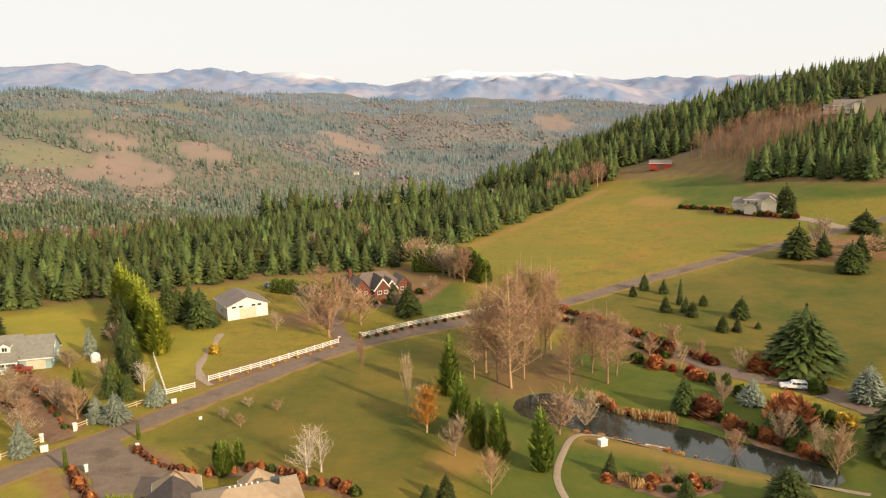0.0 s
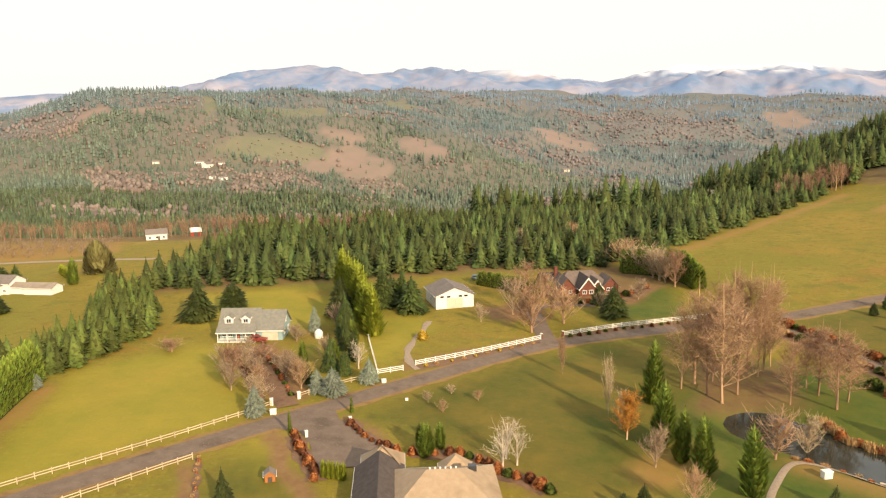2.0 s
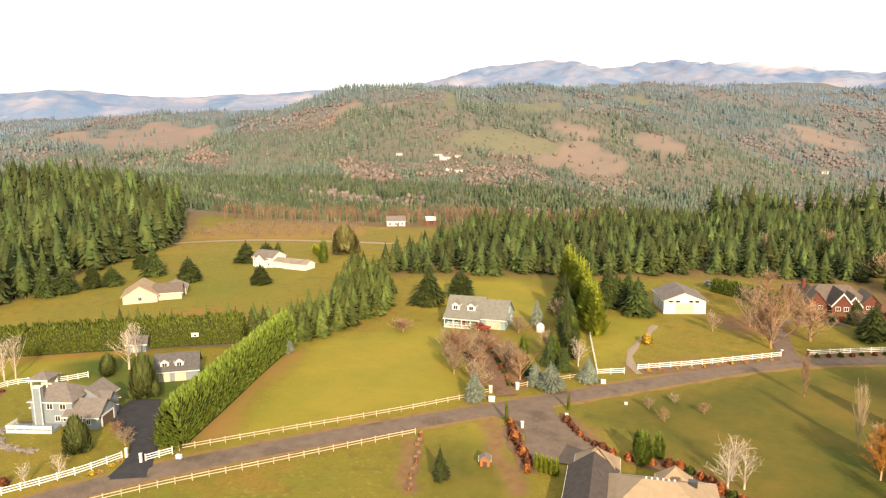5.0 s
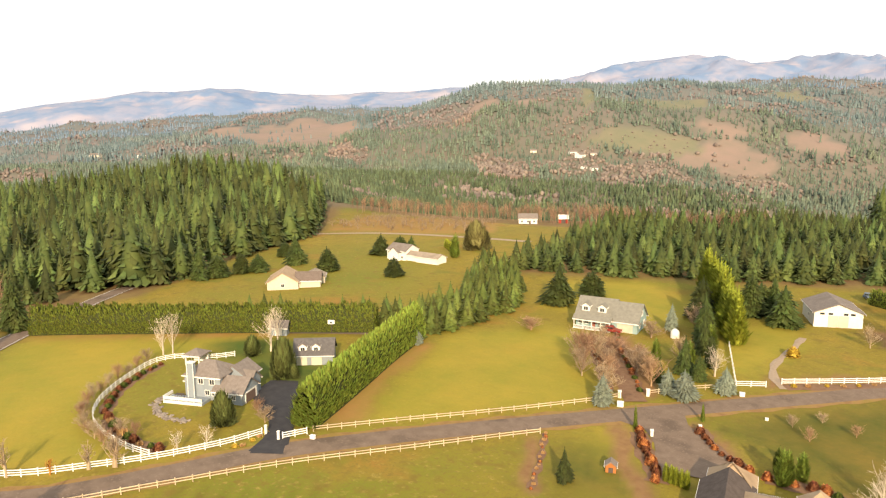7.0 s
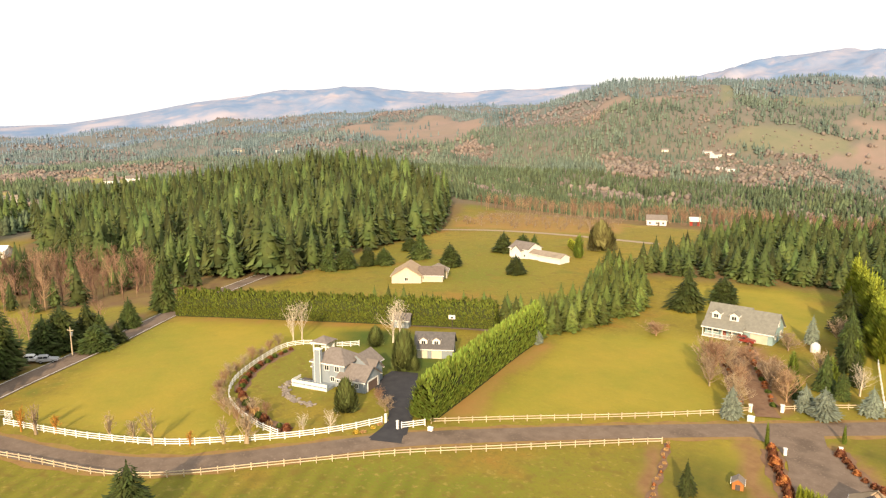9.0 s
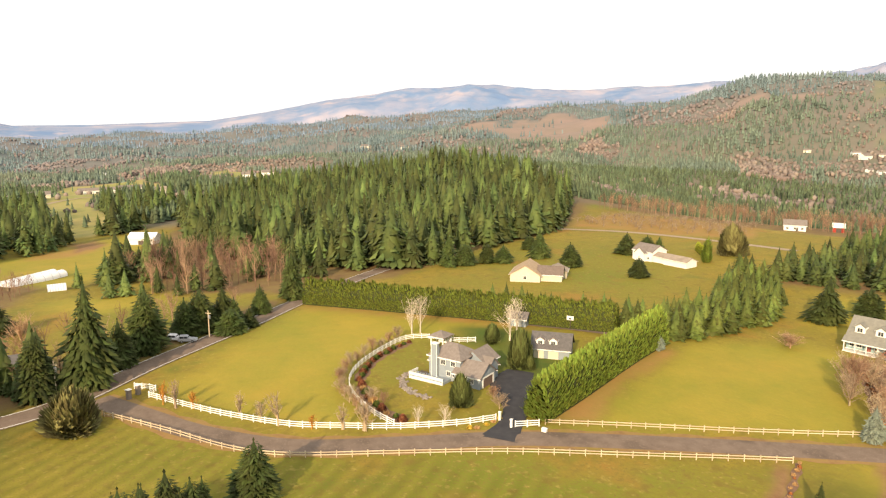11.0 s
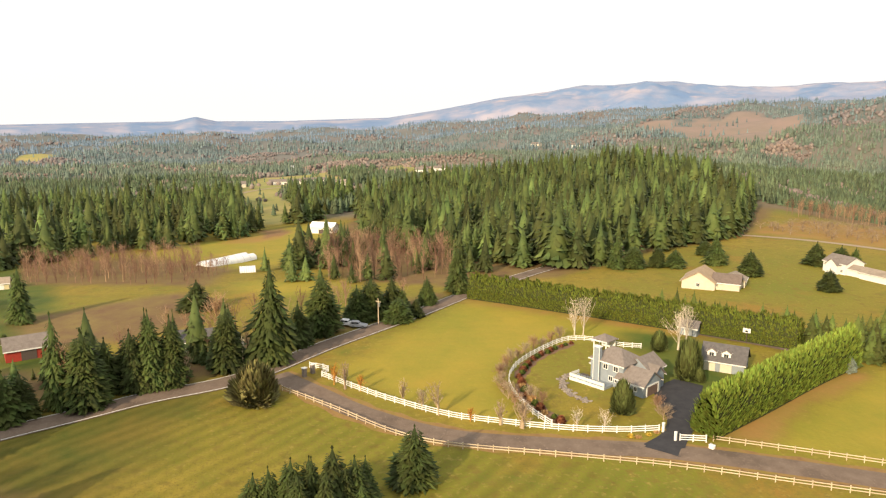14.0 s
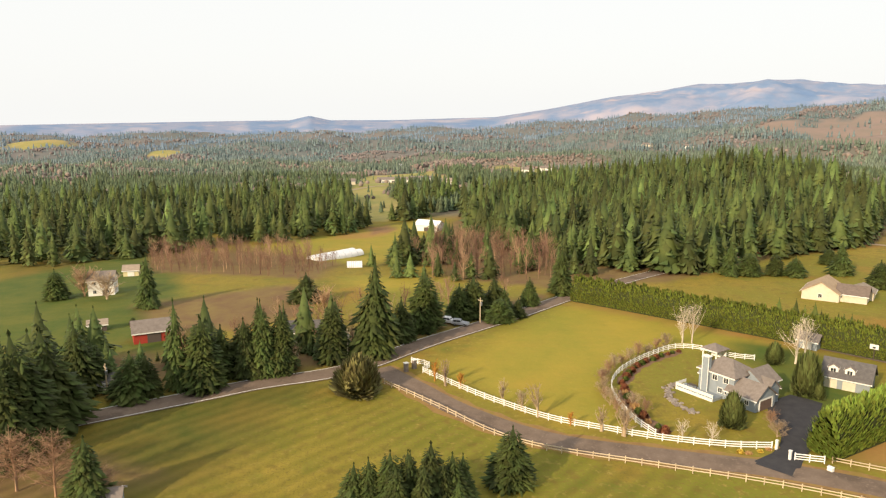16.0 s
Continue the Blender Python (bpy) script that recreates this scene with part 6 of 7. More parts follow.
def brick_house():
    t = base_at("house", -22, 230, 24, "red brick house with many steep brown gables", "house")
    t.scale = (0.82, 0.82, 0.74)
    wing(t, -10, -4, 10, 8, 3.4, 5.0, "x", BRICK, SHINGLE_BROWN, hip=5.0)
    wing(t, -11, -7, -4.5, 6, 3.4, 4.2, "y", BRICK, SHINGLE_BROWN)
    wing(t, -3.5, -9, 3, 4, 3.6, 4.6, "y", BRICK, SHINGLE_CHAR)
    wing(t, 1.5, -8, 6, 4, 3.4, 3.4, "y", BRICK, SHINGLE_BROWN)
    wing(t, 7, -5.5, 13, 4, 3.2, 3.6, "y", BRICK, SHINGLE_BROWN)
    wing(t, -15, 3, -7, 10, 3.2, 4.0, "x", BRICK, SHINGLE_CHAR)
    for x0, x1, y, h, r in ((-3.9, 3.4, -9.46, 3.6, 4.6), (1.1, 6.4, -8.46, 3.4, 3.4)):
        bm = bmesh.new()
        m = (x0 + x1) / 2
        for s in (x0, x1):
            v = [bm.verts.new(p) for p in ((s, y - 0.06, h - 0.5), (m, y - 0.06, h + r - 0.1), (m, y - 0.06, h + r - 0.9), (s, y - 0.06, h - 1.2), (s, y + 0.06, h - 0.5), (m, y + 0.06, h + r - 0.1), (m, y + 0.06, h + r - 0.9), (s, y + 0.06, h - 1.2))]
            for f in ((0, 1, 2, 3), (4, 5, 6, 7), (0, 1, 5, 4), (1, 2, 6, 5), (2, 3, 7, 6), (3, 0, 4, 7)):
                bm.faces.new([v[k] for k in f])
        part("bargeboard", bm, WHITE_PAINT, t, "broad white bargeboard")
    row_of_windows(t, (-1.6, 1.0), -9.03, 1.0, 1.6, 1.7)
    row_of_windows(t, (4.2,), -8.03, 1.0, 1.4, 1.7)
    row_of_windows(t, (-8.8, -6.6), -7.03, 1.0, 1.3, 1.5)
    row_of_windows(t, (9, 11), -5.53, 1.0, 1.2, 1.5)
    slab(t, "chimney", -9.6, 4, 3, -8.4, 5.2, 10.2, BRICK)


def grey_house():
    t = base_at("house", -120.8, 65.9, 30, "blue-grey two-storey house with white trim and a tall chimney", "house")
    t.scale = (0.82, 0.82, 0.82)
    wing(t, -7.5, 0, 0, 7.4, 3.1, 2.6, "x", GREY_SIDING, SHINGLE_GREY, eave=0.5)
    wing(t, -16, 1.2, -6.5, 9.5, 6.0, 2.6, "x", GREY_SIDING, SHINGLE_GREY, hip=3.4, eave=0.5)
    wing(t, -9.5, 6.5, -2.5, 13, 4.6, 2.4, "y", GREY_SIDING, SHINGLE_GREY)
    wing(t, -6.5, 5.5, -1.0, 10.5, 3.6, 2.2, "x", GREY_SIDING, SHINGLE_GREY)
    wing(t, -18.5, 5, -15.5, 9, 3.0, 1.2, "x", GREY_SIDING, SHINGLE_GREY)
    chimney = slab(t, "chimney", -14.6, 0.3, -0.5, -13.0, 1.5, 9.2, GREY_SIDING, "tall blue-grey clad chimney")
    slab(chimney, "cap", -14.75, 0.15, 9.2, -12.85, 1.65, 9.45, WHITE_PAINT)
    for x in (-14.65, -12.95):
        slab(t, "trim", x - 0.08, 0.22, 0, x + 0.08, 0.34, 9.2, WHITE_PAINT, bevel=0.0)
    slab(t, "garage_door", -0.02, 1.6, 0, 0.1, 6.0, 2.4, paint("brown garage door", (0.16, 0.11, 0.09)))
    for y in (1.2, 6.1):
        slab(t, "trim", -0.02, y, 0, 0.16, y + 0.35, 2.7, WHITE_PAINT, bevel=0.0)
    slab(t, "trim", -0.02, 1.2, 2.42, 0.14, 6.45, 2.75, WHITE_PAINT, bevel=0.0)
    row_of_windows(t, (-11.6, -8.6), 1.17, 3.9, 1.5, 1.5)
    row_of_windows(t, (-10, -8.2), 1.17, 1.2, 1.3, 1.4)
    row_of_windows(t, (-4.6, -2.2), -0.03, 1.1, 1.0, 1.3)
    window(t, -6.47, 4, 4.2, 1.3, 1.4, 90)
    window(t, -6.0, 12.97, 1.2, 1.4, 1.4, 180)
    deck = slab(t, "deck", -19.5, -2.6, -0.3, -9.2, 1.2, 0.7, GREY_SIDING, "grey timber deck")
    for x0, y0, x1, y1 in ((-19.5, -2.7, -9.2, -2.6), (-19.6, -2.7, -19.5, 1.2)):
        slab(deck, "skirt", x0, y0, -0.4, x1, y1, 0.72, WHITE_PAINT, bevel=0.0)
        slab(deck, "railing", x0, y0, 1.0, x1, y1, 1.75, WHITE_PAINT, bevel=0.0)
    for i in range(6):
        slab(deck, "post", -19.5 + i * 2.05, -2.72, 0.7, -19.38 + i * 2.05, -2.58, 1.8, WHITE_PAINT, bevel=0.0)
    table = base_at("garden_table", *(Matrix.Rotation(radians(30), 3, "Z") @ Vector((-13.5, -0.5, 0)) + Vector((-120.8, 65.9, 0))).xy, 30, "dark garden table on the grey deck", "table", z=height(-120.8, 65.9) + 0.53)
    slab(table, "tabletop", -0.9, -0.5, 0.7, 0.9, 0.5, 0.76, DARK_BOARD)
    for x in (-0.8, 0.72):
        for y in (-0.42, 0.34):
            slab(table, "leg", x, y, 0, x + 0.08, y + 0.08, 0.7, DARK_BOARD, bevel=0.0)


def dormer_garage():
    t = base_at("garage", -131, 88.8, 48, "grey garage with two white dormers", "garage")
    t.scale = (0.82, 0.82, 0.82)
    wing(t, -4.5, 0, 6.0, 8, 3.0, 3.4, "x", GREY_SIDING, SHINGLE_DARK, eave=0.5)
    for x in (-2.2, 1.4):
        dormer(t, x, 0.9, 4.0, 3.5, 2.2, 1.5, WHITE_PAINT, SHINGLE_GREY)
    for x in (-2.4, 1.6):
        slab(t, "garage_door", x - 1.4, -0.1, 0, x + 1.4, 0.02, 2.2, CREAM)
    window(t, -4.53, 4, 1.2, 1.2, 1.2, 270)


def gazebo():
    t = base_at("gazebo", -151.2, 71.8, 30, "small white garden pavilion with a grey hipped roof", "pavilion")
    for x in (-1.7, 1.7):
        for y in (-1.7, 1.7):
            slab(t, "post", x - 0.15, y - 0.15, -0.3, x + 0.15, y + 0.15, 2.5, WHITE_PAINT)
    roof_block(t, -1.9, -1.9, 1.9, 1.9, 2.5, 1.0, "x", SHINGLE_GREY, 0.4, hip=1.85)
    slab(t, "wall", -1.6, 1.55, 0, 1.6, 1.65, 2.4, WHITE_PAINT)
    slab(t, "counter", -1.5, -1.7, 0, 0.2, -1.5, 1.0, WHITE_PAINT)


def simple_house(name, x, y, turn, L, W, h, rise, wall_mat, roof_mat, label, category="house", hip=0.0, extra=None, windows=True, ridge="x"):
    t = base_at(name, x, y, turn, label, category)
    wing(t, -L / 2, -W / 2, L / 2, W / 2, h, rise, ridge, wall_mat, roof_mat, hip=hip)
    if windows:
        n = max(2, int(L / 3.2))
        for floor in range(max(1, int(h // 2.7))):
            row_of_windows(t, [-L / 2 + L * (i + 0.5) / n for i in range(n)], -W / 2 - 0.03, 0.9 + 2.8 * floor, 1.2, 1.3)
            window(t, L / 2 + 0.03, 0, 0.9 + 2.8 * floor, 1.2, 1.3, 90)
            window(t, -L / 2 - 0.03, 0, 0.9 + 2.8 * floor, 1.2, 1.3, 270)
        slab(t, "door", L * 0.1 - 0.5, -W / 2 - 0.08, 0, L * 0.1 + 0.5, -W / 2 + 0.02, 2.1, DARK_BOARD)
    else:
        slab(t, "door", -min(1.6, W * 0.3), -W / 2 - 0.08, 0, min(1.6, W * 0.3), -W / 2 + 0.02, min(2.6, h - 0.2), WHITE_PAINT if wall_mat not in (WHITE_PAINT, RED_BOARD) else DARK_BOARD)
    for args in (extra or []):
        wing(t, *args)
    return t


def near_house():
    t = base_at("house", -29.2, 89.3, 20, "large low house with a broad tan shingle roof", "house")
    wing(t, -5.5, -4.5, 10, 9.5, 3.0, 3.2, "x", CREAM, SHINGLE_WARM, hip=5.5, eave=0.6)
    # left wing roofs: dark brown, darkened also for the shade they lie in
    wing(t, -10.2, -3, -3.6, 11.0, 2.9, 2.3, "y", CREAM, SHINGLE_CHAR, eave=0.6)
    wing(t, -9.5, 10.5, -3.5, 15.5, 2.8, 2.5, "y", CREAM, SHINGLE_WARM, hip=2.8, eave=0.5)
    wing(t, 2.5, 8.5, 7, 11.6, 2.8, 2.0, "y", CREAM, SHINGLE_WARM, hip=1.2, eave=0.4)
    wing(t, -10.6, -7, -6.2, -2.5, 2.9, 1.7, "y", WHITE_PAINT, SHINGLE_CHAR, eave=0.4)
    bm = bmesh.new()
    for s in (-11.0, -5.8):
        v = [bm.verts.new(p) for p in ((s, -7.45, 2.6), (-8.4, -7.45, 4.65), (-8.4, -7.45, 4.2), (s, -7.45, 2.0), (s, -7.35, 2.6), (-8.4, -7.35, 4.65), (-8.4, -7.35, 4.2), (s, -7.35, 2.0))]
        for f in ((0, 1, 2, 3), (4, 5, 6, 7), (0, 1, 5, 4), (1, 2, 6, 5), (2, 3, 7, 6), (3, 0, 4, 7)):
            bm.faces.new([v[k] for k in f])
    part("bargeboard", bm, WHITE_PAINT, t)
    for i in range(6):
        slab(t, "roof_vent", 0.4 + i * 0.75, 2.9, 6.0, 0.65 + i * 0.75, 3.15, 6.45, WHITE_PAINT)
    slab(t, "skylight", 6.2, 4.2, 4.9, 7.4, 5.2, 5.75, GLASS)
    row_of_windows(t, (-1, 2, 5, 8), -4.53, 0.9, 1.6, 1.4)
    row_of_windows(t, (-4.5, 0.5), 9.53, 0.9, 1.4, 1.3, 180)
    slab(t, "garage_door", -10.3, 10.95, 0, -9.7, 11.05, 2.3, WHITE_PAINT)


teal_house()
white_shed()
brick_house()
grey_house()
dormer_garage()
gazebo()
near_house()
simple_house("playhouse", -157, 97.5, 40, 4.2, 3.2, 2.3, 1.3, GREY_SIDING, SHINGLE_GREY, "small grey garden playhouse with white trim", "playhouse", windows=False)
white_farm = simple_house("house", -211, 188.5, 8, 11, 10, 4.6, 2.6, WHITE_PAINT, SHINGLE_GREY, "long white farmhouse with pale grey roofs", hip=0,
             extra=[(5.5, -4, 12, 2, 3, 1.4, "x", WHITE_PAINT, SHINGLE_TAN), (12, -5, 24, 2, 3.0, 1.6, "x", WHITE_PAINT, SHINGLE_TAN), (-2.5, -7, 3, 0, 4.0, 2.4, "y", WHITE_PAINT, SHINGLE_GREY)])
white_farm.scale = (0.84, 0.84, 0.8)
simple_house("house", -205, 130, 140, 12, 10, 2.6, 3.0, CREAM, SHINGLE_WARM, "low cream house with warm tan roofs behind the hedge",
             extra=[(-4, -12, 3, -4, 2.6, 2.2, "y", CREAM, SHINGLE_BROWN), (2, -13, 8, -6, 2.5, 1.6, "x", CREAM, SHINGLE_TAN)])
simple_house("house", 141, 317, -35, 13, 11, 5.8, 2.6, CREAM, SHINGLE_GREY, "large cream two-storey house on the slope", hip=4.0,
             extra=[(-12, -3, -6, 6, 3.4, 2.4, "x", CREAM, SHINGLE_GREY), (1, -8.5, 7, 0, 5.4, 2.2, "y", CREAM, SHINGLE_TAN), (-6, -7.5, -1, 0, 3.0, 1.6, "y", CREAM, SHINGLE_GREY)])
simple_house("house", 241, 436, -30, 16, 10, 4.4, 3.2, CREAM, SHINGLE_GREY, "hilltop house with a veranda among tall firs",
             extra=[(2, -8, 8, 0, 4.6, 2.4, "y", CREAM, SHINGLE_GREY), (-13, -3, -7, 4, 3, 2, "x", CREAM, SHINGLE_GREY)])
simple_house("barn", 140, 466, -20, 13, 8, 3.6, 1.8, RED_BOARD, SHINGLE_GREY, "long red barn with a grey roof", "barn", windows=False)
simple_house("barn", -181, -61, 112, 9.5, 6.5, 3.0, 2.2, RED_BOARD, SHINGLE_GREY, "red wooden barn with a dark grey roof", "barn", windows=False)
simple_house("shed", -192, -79, 110, 4.5, 3.5, 2.0, 0.9, DARK_BOARD, SHINGLE_TAN, "low shed with a pale metal roof", "shed", windows=False)
simple_house("house", -243, -97, 100, 8, 6.5, 5.4, 2.4, WHITE_PAINT, SHINGLE_GREY, "white two-storey farmhouse among bare trees")
simple_house("shed", -281, -101, 100, 5.5, 4, 2.6, 1.6, YELLOW_BOARD, SHINGLE_TAN, "small pale yellow field shed", "shed", windows=False)
simple_house("house", -177, -22, 92, 9, 7, 2.7, 1.9, DARK_BOARD, SHINGLE_DARK, "low dark house behind roadside firs")
simple_house("barn", -433, 22, 60, 15, 9, 4.0, 2.4, WHITE_PAINT, PLASTIC, "open white hay barn at the field's edge", "barn", windows=False)
simple_house("shed", -144.5, -60, 100, 6, 5, 2.4, 1.0, DARK_BOARD, SHINGLE_DARK, "dark flat shed beside the country road", "shed", windows=False)
simple_house("shed", -97, -41, 100, 4.2, 3.2, 2.0, 0.8, GREY_SIDING, SHINGLE_GREY, "small grey shed under bare trees", "shed", windows=False)
simple_house("house", -246, 312, 40, 10, 7, 3.2, 2.2, WHITE_PAINT, SHINGLE_GREY, "white farmhouse at the valley rim")
simple_house("shed", -236, 331, 40, 5, 4, 3.0, 1.6, RED_BOARD, WHITE_PAINT, "small red and white shed at the valley rim", "shed", windows=False)
simple_house("house", 36, 470, 0, 11, 8, 4.2, 3.0, CREAM, SHINGLE_GREY, "pale house half hidden among firs")
simple_house("house", 20, 452, 0, 9, 7, 3.4, 2.4, WHITE_PAINT, SHINGLE_GREY, "white house half hidden among firs")
for i, (x, y, s) in enumerate([(-839, 1078, 1.0), (-781, 1120, 1.2), (-757, 1110, 1.6), (-741, 1128, 1.0), (-686, 1047, 1.1), (-705, 1045, 0.9), (-209, 1749, 1.4), (-1101, 206, 1.6), (-1112, 237, 1.6), (-1715, 610, 2.0), (-1602, 665, 1.8), (-687, 490, 1.0)]):
    simple_house("farmhouse", x, y, 40 + 25 * (i % 3), 12 * s, 7 * s, 3.6 * s, 2.2 * s, WHITE_PAINT if i % 3 else CREAM, SHINGLE_GREY, "small pale farmhouse on the wooded far slope", windows=False)
for x, y, L, mat, roof, label in [(-860, -55, 22, CREAM, SHINGLE_GREY, "pale farmhouse in the western clearing"), (-960, 0, 40, WHITE_PAINT, SHINGLE_GREY, "long white stable with a blue-grey roof"),
                                  (-935, 36, 30, WHITE_PAINT, SHINGLE_GREY, "long white stable with a blue-grey roof"), (-800, 62, 16, CREAM, SHINGLE_TAN, "small tan house by the stables"), (-1400, 8, 24, WHITE_PAINT, PLASTIC, "white hall beyond the stables"), (-1450, 30, 26, RED_BOARD, SHINGLE_GREY, "red hall beyond the stables")]:
    simple_house("farm_building", x, y, 95, L, 11, 4.2, 3.0, mat, roof, label, "farm building", windows=False)
ribbon("farm_road", [(-700, -70), (-780, -45), (-820, -10), (-840, 40)], 5, GRAVEL, 0.3, "pale gravel road in the western clearing", "road", step=8)
ribbon("farm_road", [(-900, -10), (-870, 30), (-850, 70)], 5, GRAVEL, 0.3, "pale gravel road by the stables", "road", step=8)


def hoop_house(x, y, turn, L, W, label):
    """A row of steel bows under milky film."""
    t = base_at("greenhouse", x, y, turn, label, "greenhouse")
    n, k = 15, 10
    V = [(L * (i / (n - 1) - 0.5), math.cos(math.pi * j / k) * W / 2, math.sin(math.pi * j / k) ** 0.8 * W * 0.5 - 0.1) for i in range(n) for j in range(k + 1)]
    F = [(i * (k + 1) + j, i * (k + 1) + j + 1, (i + 1) * (k + 1) + j + 1, (i + 1) * (k + 1) + j) for i in range(n - 1) for j in range(k)]
    mesh_object("film", V, F, PLASTIC, parent=t, smooth=True)
    for s in (-1, 1):
        Ve = [(s * L / 2, math.cos(math.pi * j / k) * W / 2, math.sin(math.pi * j / k) ** 0.8 * W * 0.5 - 0.1) for j in range(k + 1)] + [(s * L / 2, 0, -0.1)]
        mesh_object("end_wall", Ve, [(j, j + 1, k + 1) for j in range(k)], PLASTIC, parent=t)
    for i in range(0, n, 2):
        bm = bmesh.new()
        x0 = L * (i / (n - 1) - 0.5)
        pts = [(math.cos(math.pi * j / k) * (W / 2 + 0.05), math.sin(math.pi * j / k) ** 0.8 * (W * 0.5 + 0.05) - 0.1) for j in range(k + 1)]
        for (a, b), (c, d) in zip(pts, pts[1:]):
            v = [bm.verts.new(p) for p in ((x0 - 0.08, a, b), (x0 + 0.08, a, b), (x0 + 0.08, c, d), (x0 - 0.08, c, d))]
            bm.faces.new(v)
        part("bow", bm, STEEL, t)


hoop_house(-318, -24, 135, 25, 5, "long milky plastic greenhouse in the field")
hoop_house(-322.5, -27.5, 135, 25, 5, "long milky plastic greenhouse in the field")
hoop_house(-288.5, -15.8, 95, 6, 5, "small white plastic field shelter")


# ---- vehicles, poles and garden things ----
def wheel(top, x, y, r, w, tyre, rim):
    n = 16
    V = [(x + math.cos(6.283 * i / n) * r * q, y + s * w / 2, r + math.sin(6.283 * i / n) * r * q) for q, s in ((1, -1), (1, 1), (0.6, 1), (0.6, -1)) for i in range(n)]
    F = [(a * n + i, a * n + (i + 1) % n, b * n + (i + 1) % n, b * n + i) for a, b in ((0, 1), (1, 2), (3, 0)) for i in range(n)]
    ob = mesh_object("wheel", V, F, tyre, parent=top)
    V = [(x + math.cos(6.283 * i / n) * r * 0.6, y + s * w * 0.35, r + math.sin(6.283 * i / n) * r * 0.6) for s in (-1, 1) for i in range(n)] + [(x, y - w * 0.45, r), (x, y + w * 0.45, r)]
    F = [(i, (i + 1) % n, 2 * n) for i in range(n)] + [(n + i, n + (i + 1) % n, 2 * n + 1) for i in range(n)]
    mesh_object("rim", V, F, rim, parent=ob)


TYRE = material("black rubber", [(0.015, 0.015, 0.015), (0.03, 0.03, 0.03)], 4.0)


def car(name, x, y, turn, paint_mat, label, truck=False):
    """A body extruded from its side view, with rounded edges, glass, lamps and wheels."""
    t = base_at(name, x, y, turn, label, "car")
    t.location.z += 0.15
    L = 5.4 if truck else 4.5
    lower = [(-L / 2, 0.45), (-L / 2, 0.95), (-L / 2 + 0.2, 1.05), (L / 2 - 1.5, 1.05), (L / 2 - 0.1, 0.9), (L / 2, 0.75), (L / 2, 0.4)]
    cabin = [(-L / 2 + 0.1, 1.03), (-L / 2 + 0.35, 1.75), (L / 2 - 2.4, 1.75), (L / 2 - 1.55, 1.03)]
    for nm, prof, w, mat in (("body", lower, 1.86, paint_mat), ("cabin", cabin, 1.6, paint_mat)):
        bm = bmesh.new()
        a = [bm.verts.new((px_, -w / 2, pz)) for px_, pz in prof]
        b = [bm.verts.new((px_, w / 2, pz)) for px_, pz in prof]
        bm.faces.new(a)
        bm.faces.new(b[::-1])
        for i in range(len(prof)):
            j = (i + 1) % len(prof)
            bm.faces.new((a[i], b[i], b[j], a[j]))
        part(nm, bm, mat, t, bevel=0.06)
    for s in (-1, 1):
        for x0, x1 in ((-L / 2 + 0.5, -L / 2 + 1.4), (-L / 2 + 1.5, -L / 2 + 2.4), (-L / 2 + 2.5, L / 2 - 2.3)):
            if x1 - x0 > 0.2:
                slab(t, "side_window", x0, s * 0.8 - 0.02, 1.15, x1, s * 0.8 + 0.02, 1.6, GLASS, bevel=0.0)
    slab(t, "windscreen", L / 2 - 2.05, -0.7, 1.15, L / 2 - 1.9, 0.7, 1.5, GLASS, bevel=0.0)
    for y0 in (-0.75, 0.45):
        slab(t, "headlight", L / 2 - 0.05, y0, 0.6, L / 2 + 0.02, y0 + 0.3, 0.78, PLASTIC, bevel=0.0)
        slab(t, "tail_light", -L / 2 - 0.02, y0, 0.75, -L / 2 + 0.04, y0 + 0.3, 0.95, RED_BOARD, bevel=0.0)
    for wx in (-L / 2 + 0.95, L / 2 - 0.95):
        for wy in (-0.82, 0.82):
            wheel(t, wx, wy, 0.36, 0.24, TYRE, STEEL)


WHITE_CAR = paint("white car paint", (0.8, 0.8, 0.8), 0.25)
car("pickup_truck", 71.8, 141.8, 165, WHITE_CAR, "white pickup with a canopy on the driveway", True)
car("car", 146, 303, 20, WHITE_CAR, "white car beside the hillside house")
car("car", -96, 157.5, 15, paint("dark red car paint", (0.25, 0.04, 0.03), 0.3), "dark red car before the teal house")
car("car", -187, 15, 60, WHITE_CAR, "white car parked under roadside firs")
car("car", -184.5, 17.5, 70, paint("silver car paint", (0.45, 0.46, 0.48), 0.3), "silver car parked under roadside firs")
car("trailer", -57.5, 238, 10, paint("dull blue car paint", (0.12, 0.16, 0.22), 0.5), "dull blue camper behind the hedge", True)


def utility_pole(x, y, h, lamp=False):
    t = base_at("utility_pole", x, y, 40, "grey wooden utility pole by the road", "pole")
    n = 10
    V = [(math.cos(6.283 * i / n) * r, math.sin(6.283 * i / n) * r, z) for z, r in ((-0.3, 0.17), (h * 0.5, 0.14), (h, 0.11)) for i in range(n)]
    F = [(k * n + i, k * n + (i + 1) % n, (k + 1) * n + (i + 1) % n, (k + 1) * n + i) for k in range(2) for i in range(n)]
    mesh_object("shaft", V, F, RAW_WOOD, parent=t, smooth=True)
    slab(t, "crossarm", -0.9, -0.06, h - 0.9, 0.9, 0.06, h - 0.75, RAW_WOOD)
    for x0 in (-0.8, 0.7):
        slab(t, "insulator", x0, -0.05, h - 0.75, x0 + 0.1, 0.05, h - 0.55, STEEL)
    if lamp:
        slab(t, "transformer", 0.14, -0.22, h - 2.2, 0.58, 0.22, h - 1.3, STEEL, bevel=0.06)


